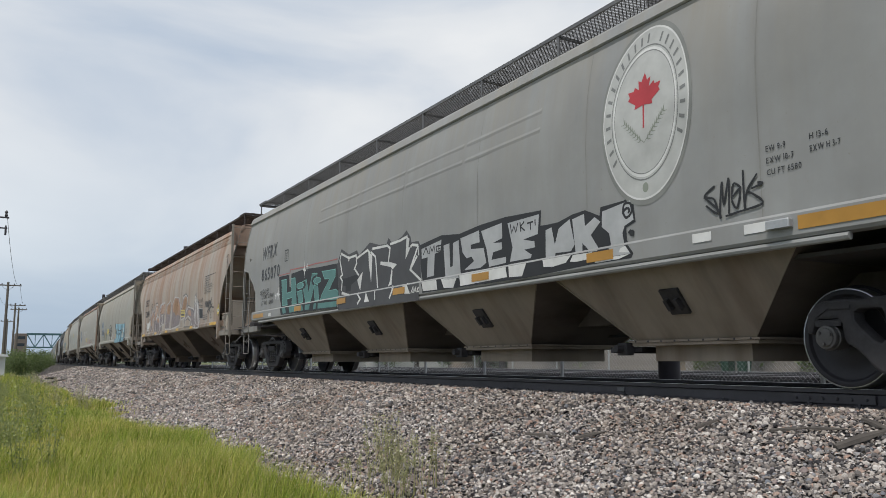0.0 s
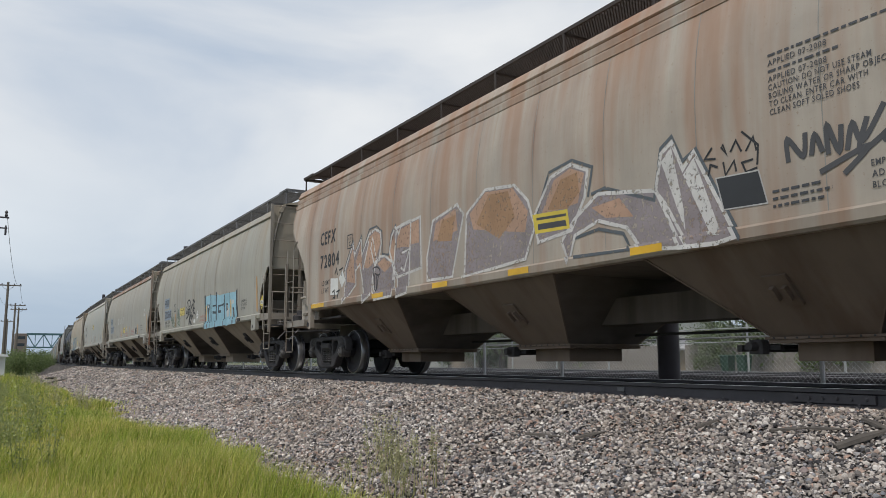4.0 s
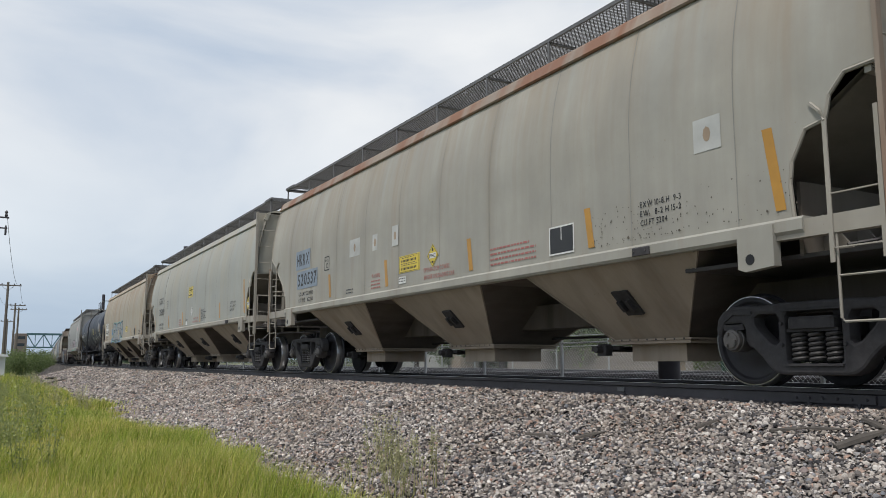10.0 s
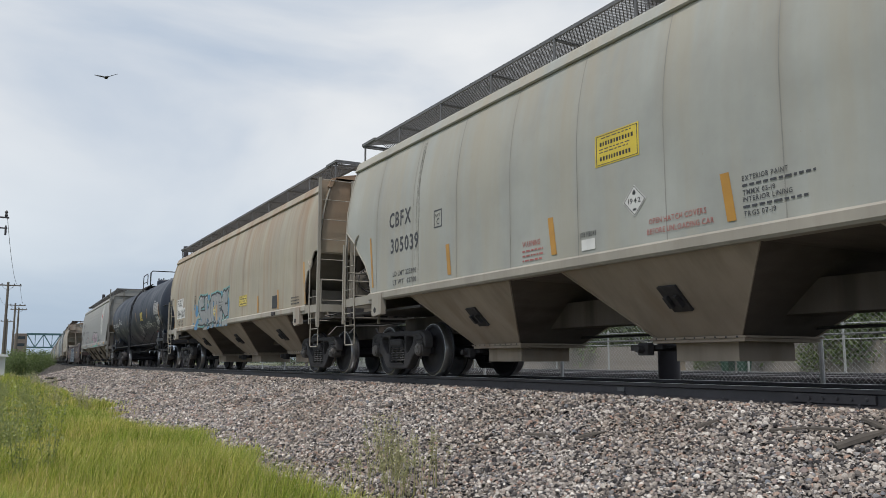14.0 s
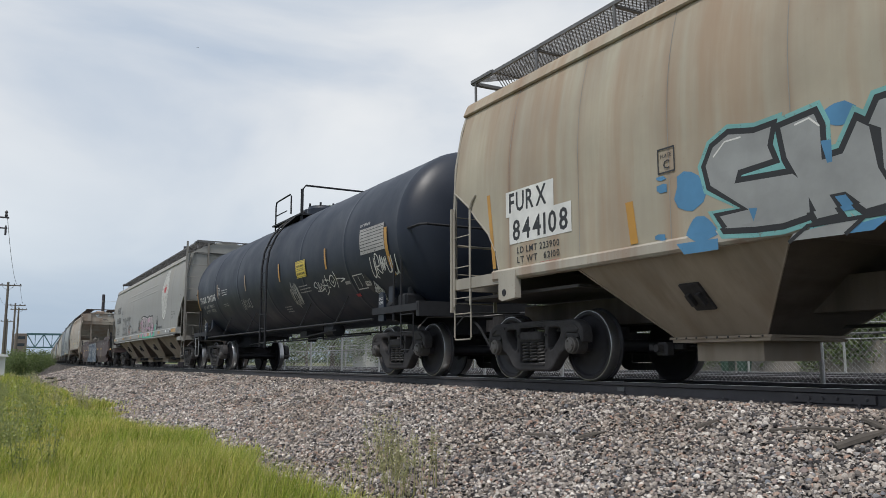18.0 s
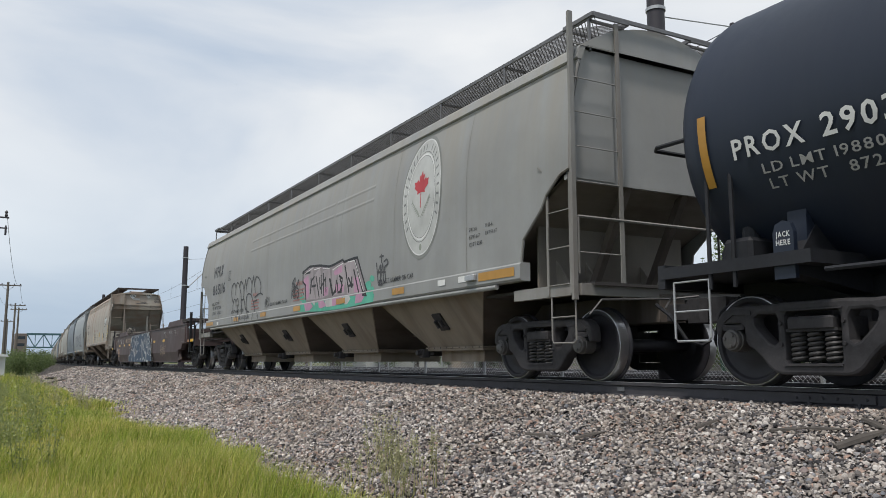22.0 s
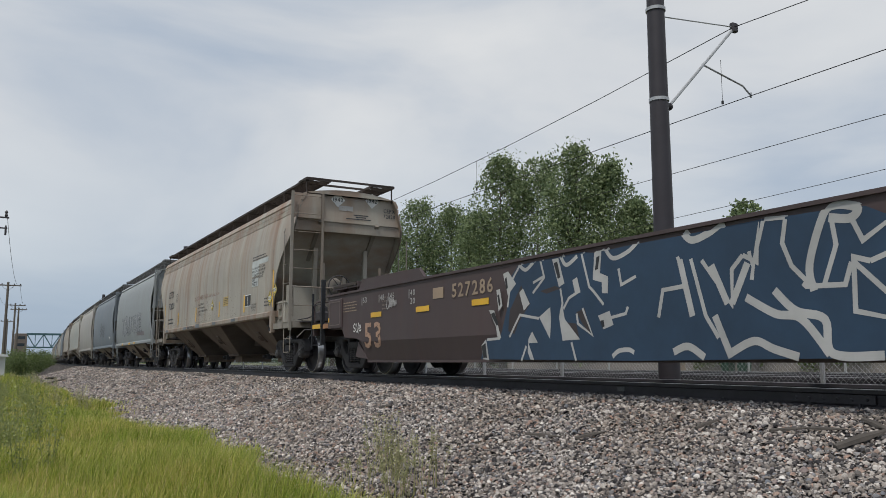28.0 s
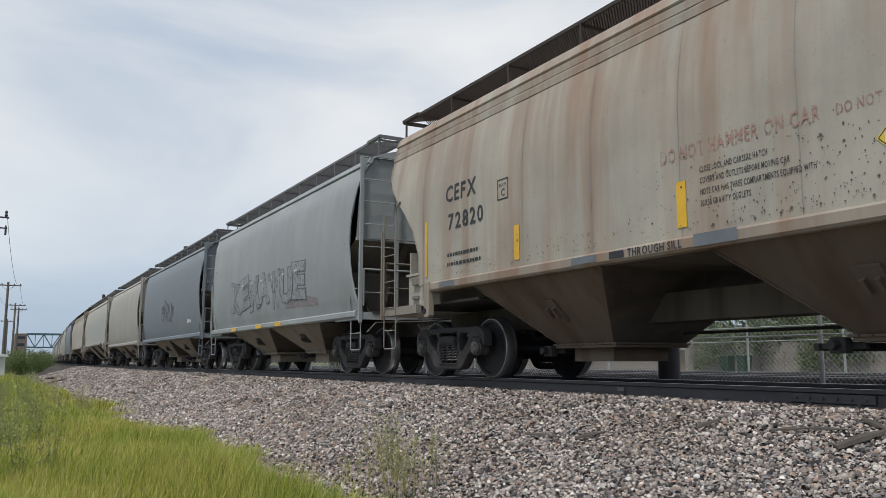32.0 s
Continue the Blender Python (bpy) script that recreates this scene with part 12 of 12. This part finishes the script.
def build_distance():
    power_pole(1.3, 95.0, 9.6, (0.35,), 1.25)
    power_pole(2.85, 129.0, 9.6, (0.3,), 1.3)
    power_pole(3.5, 136.0, 9.4, (0.3,), 1.1)
    power_pole(2.6, 165.0, 9.0, (0.4,), 1.1)
    near = power_pole(-0.25, 51.0, 9.9, (), 0.5)
    part("transformer_bracket", Geo().box(0.05, 0.75, -0.05, 0.05, 9.35, 9.43).lathe([(9.43, 0.05), (9.52, 0.09), (9.62, 0.05), (9.7, 0.09), (9.8, 0.03)], 2, 8, (0.6, 0, 0)), MAST, near)
    part("cutout", Geo().box(0.05, 0.7, -0.04, 0.04, 8.75, 8.82).lathe([(8.4, 0.05), (8.8, 0.06), (8.95, 0.03)], 2, 8, (0.62, 0, 0)), MAST, near)
    for a, b, sag in (((0.4, 51.0, 8.4), (2.4, 95.0, 8.2), 1.3), ((-0.2, 51.0, 8.0), (0.2, 95.0, 8.2), 1.5), ((2.4, 95.0, 8.2), (4.0, 129.0, 8.2), 0.6), ((0.2, 95.0, 8.2), (1.7, 129.0, 8.2), 0.6)):
        pts = [tuple(a[i] + (b[i] - a[i]) * k / 12 - (sag * 4 * (k / 12) * (1 - k / 12) if i == 2 else 0) for i in range(3)) for k in range(13)]
        thing("power_line", "thin sagging power line", "wire", "power lines", Geo().tube(pts, 0.012, 4), WIRE)
    teal = plain("faded_teal_steel", (0.06, 0.13, 0.145), 0.6, 0.1, 0.2, 2, 0.05)
    br = thing("footbridge", "teal steel truss footbridge with a brick stair tower", "bridge")
    y, z0, z1 = 395.0, 6.6, 12.2
    x0, x1 = 14.0, 60.0
    for z in (z0, z1):
        for q in (y - 1.5, y + 1.5):
            part("chord", Geo().box(x0, x1, q - 0.25, q + 0.25, z - 0.28, z + 0.28), teal, br)
    part("deck", Geo().box(x0, x1, y - 1.5, y + 1.5, z0 - 0.2, z0 + 0.1), teal, br)
    part("roof", Geo().box(x0, x1, y - 1.7, y + 1.7, z1 + 0.3, z1 + 0.5), teal, br)
    n = 14
    for k in range(n):
        a, b = x0 + (x1 - x0) * k / n, x0 + (x1 - x0) * (k + 1) / n
        lo, hi = (z0, z1) if k % 2 else (z1, z0)
        part("diagonal", Geo().tube([(a, y - 1.5, lo), (b, y - 1.5, hi)], 0.22, 5), teal, br)
        part("upright", Geo().tube([(a, y - 1.5, z0), (a, y - 1.5, z1)], 0.14, 5), teal, br)
    brick = plain("brown_brick", (0.17, 0.14, 0.125), 0.9, 0, 0.2, 2, 0.2)
    part("stair_tower", Geo().bevel_box(9.3, 14.0, y - 4, y + 4, -1.2, 12.4, 0.1), brick, br, "brown brick stair tower")
    for zz in (3.0, 7.0, 10.0):
        part("tower_window", Geo().box(10.0, 13.2, y - 4.06, y - 3.98, zz, zz + 1.2), plain("tower_glass", (0.03, 0.04, 0.05), 0.2, 0, 0.2, 2, 0), br)
    part("pier", Geo().box(58, 60, y - 1.5, y + 1.5, -1.0, z0), brick, br)
    shed = thing("low_building", "low pale building beyond the grass", "building")
    white = plain("white_sheet_metal", (0.62, 0.63, 0.64), 0.5, 0, 0.08, 3, 0.05)
    part("wall", Geo().box(-9.0, 1.15, 70.0, 78.0, -1.2, 0.65), white, shed)
    part("roof", Geo().prism([(-9.3, 0.65), (1.4, 0.65), (1.2, 0.8), (-4, 1.3), (-9.3, 0.8)], 1, 69.7, 78.3), white, shed)
    wood = leaf_material("far_wood", (0.05, 0.075, 0.05), (0.09, 0.12, 0.07))
    r2 = np.random.default_rng(2)
    c = np.stack([r2.uniform(-700, 1500, 5000), r2.uniform(700, 900, 5000), np.abs(r2.normal(0, 3.2, 5000)) - 0.5], 1)
    v, f = leaf_cards(r2, c, 3.0)
    tagged(new("far_woods", mesh_from_arrays("far_woods", v, f, wood, 4)), "distant line of green trees", "woods", kind="stuff")


build_overhead()
build_fence()
build_yards()
build_trees()
build_grass()
build_weeds()
build_debris()
build_distance()


# ------------------------------------------------------------ a bird that crosses the sky
FEATHER = plain("dark_feathers", (0.05, 0.045, 0.042), 0.8, 0, 0.3, 30, 0.1)


def build_bird():
    body = Geo().lathe([(-0.10, 0.004), (-0.07, 0.018), (-0.02, 0.028), (0.04, 0.022), (0.075, 0.016), (0.10, 0.003)], 1, 10)
    bird = thing("bird", "small dark bird with spread wings in flight", "bird")
    part("body", body, FEATHER, bird, smooth=True)
    for sx in (-1, 1):
        wing = Geo().loft([[(sx * 0.015, 0.045, 0.008), (sx * 0.015, -0.05, 0.006), (sx * 0.015, -0.05, 0.0), (sx * 0.015, 0.045, 0.0)], [(sx * 0.10, 0.055, 0.035), (sx * 0.10, -0.035, 0.033), (sx * 0.10, -0.035, 0.029), (sx * 0.10, 0.055, 0.028)], [(sx * 0.20, -0.02, 0.05), (sx * 0.20, -0.05, 0.05), (sx * 0.20, -0.05, 0.047), (sx * 0.20, -0.02, 0.047)]], caps=True)
        part("wing", wing, FEATHER, bird)
    part("tail", Geo().prism([(-0.012, -0.07), (0.012, -0.07), (0.035, -0.15), (0.0, -0.13), (-0.035, -0.15)], 2, -0.003, 0.003), FEATHER, bird)
    return bird


BIRD = build_bird()

# ------------------------------------------------------------ what moves
def car_pose(mid, tc, t):
    s = mid - gone(t)
    x0, y0, z0, h0 = on_line(s - tc / 2)
    x1, y1, z1, h1 = on_line(s + tc / 2)
    return pose((x0 + x1) / 2, (y0 + y1) / 2, 0, 0, 0, -math.degrees(math.atan2(x1 - x0, y1 - y0)))


def motions():
    turn = math.degrees(SPEED / 0.457)
    flight = [(0.0, -30, -70, 30, 20), (13.0, 6.0, 0.5, 10.5, 20), (13.5, 3.6, 6.4, 8.2, 25), (13.8, 2.13, 11.48, 5.95, 15), (14.0, 1.51, 15.1, 5.3, 5), (14.2, 0.93, 22.16, 6.33, 0), (14.4, 0.15, 27.85, 8.32, -10), (14.6, 0.14, 31.73, 9.32, -25),
              (14.8, 0.74, 34.6, 10.14, -35), (15.0, 2.6, 37.07, 12.07, -35), (15.2, 3.48, 40.62, 13.91, -25), (15.5, 4.67, 46.82, 17.16, -20), (17.0, 14, 80, 32, -20), (32.0, 120, 420, 110, -20)]
    walk(BIRD, [(t, pose(x, y, z, 8, -14, h)) for t, x, y, z, h in flight])
    for index, (car, mid, tc) in enumerate(TRAIN):
        walk(car, [(t, car_pose(mid, tc, t)) for t in range(0, 33)])
        if index > 10:
            continue
        for w, axle in enumerate(wheel_sets(car)):
            y = axle.location.y
            rows = [(k * 0.1, pose(0, y, 0.457, turn * (k * 0.1) + 37 * w, 0, 0)) for k in range(321)]
            walk(axle, rows)


for spare in [TRUCK, *TRUCK.children_recursive]:
    bpy.data.objects.remove(spare)
motions()
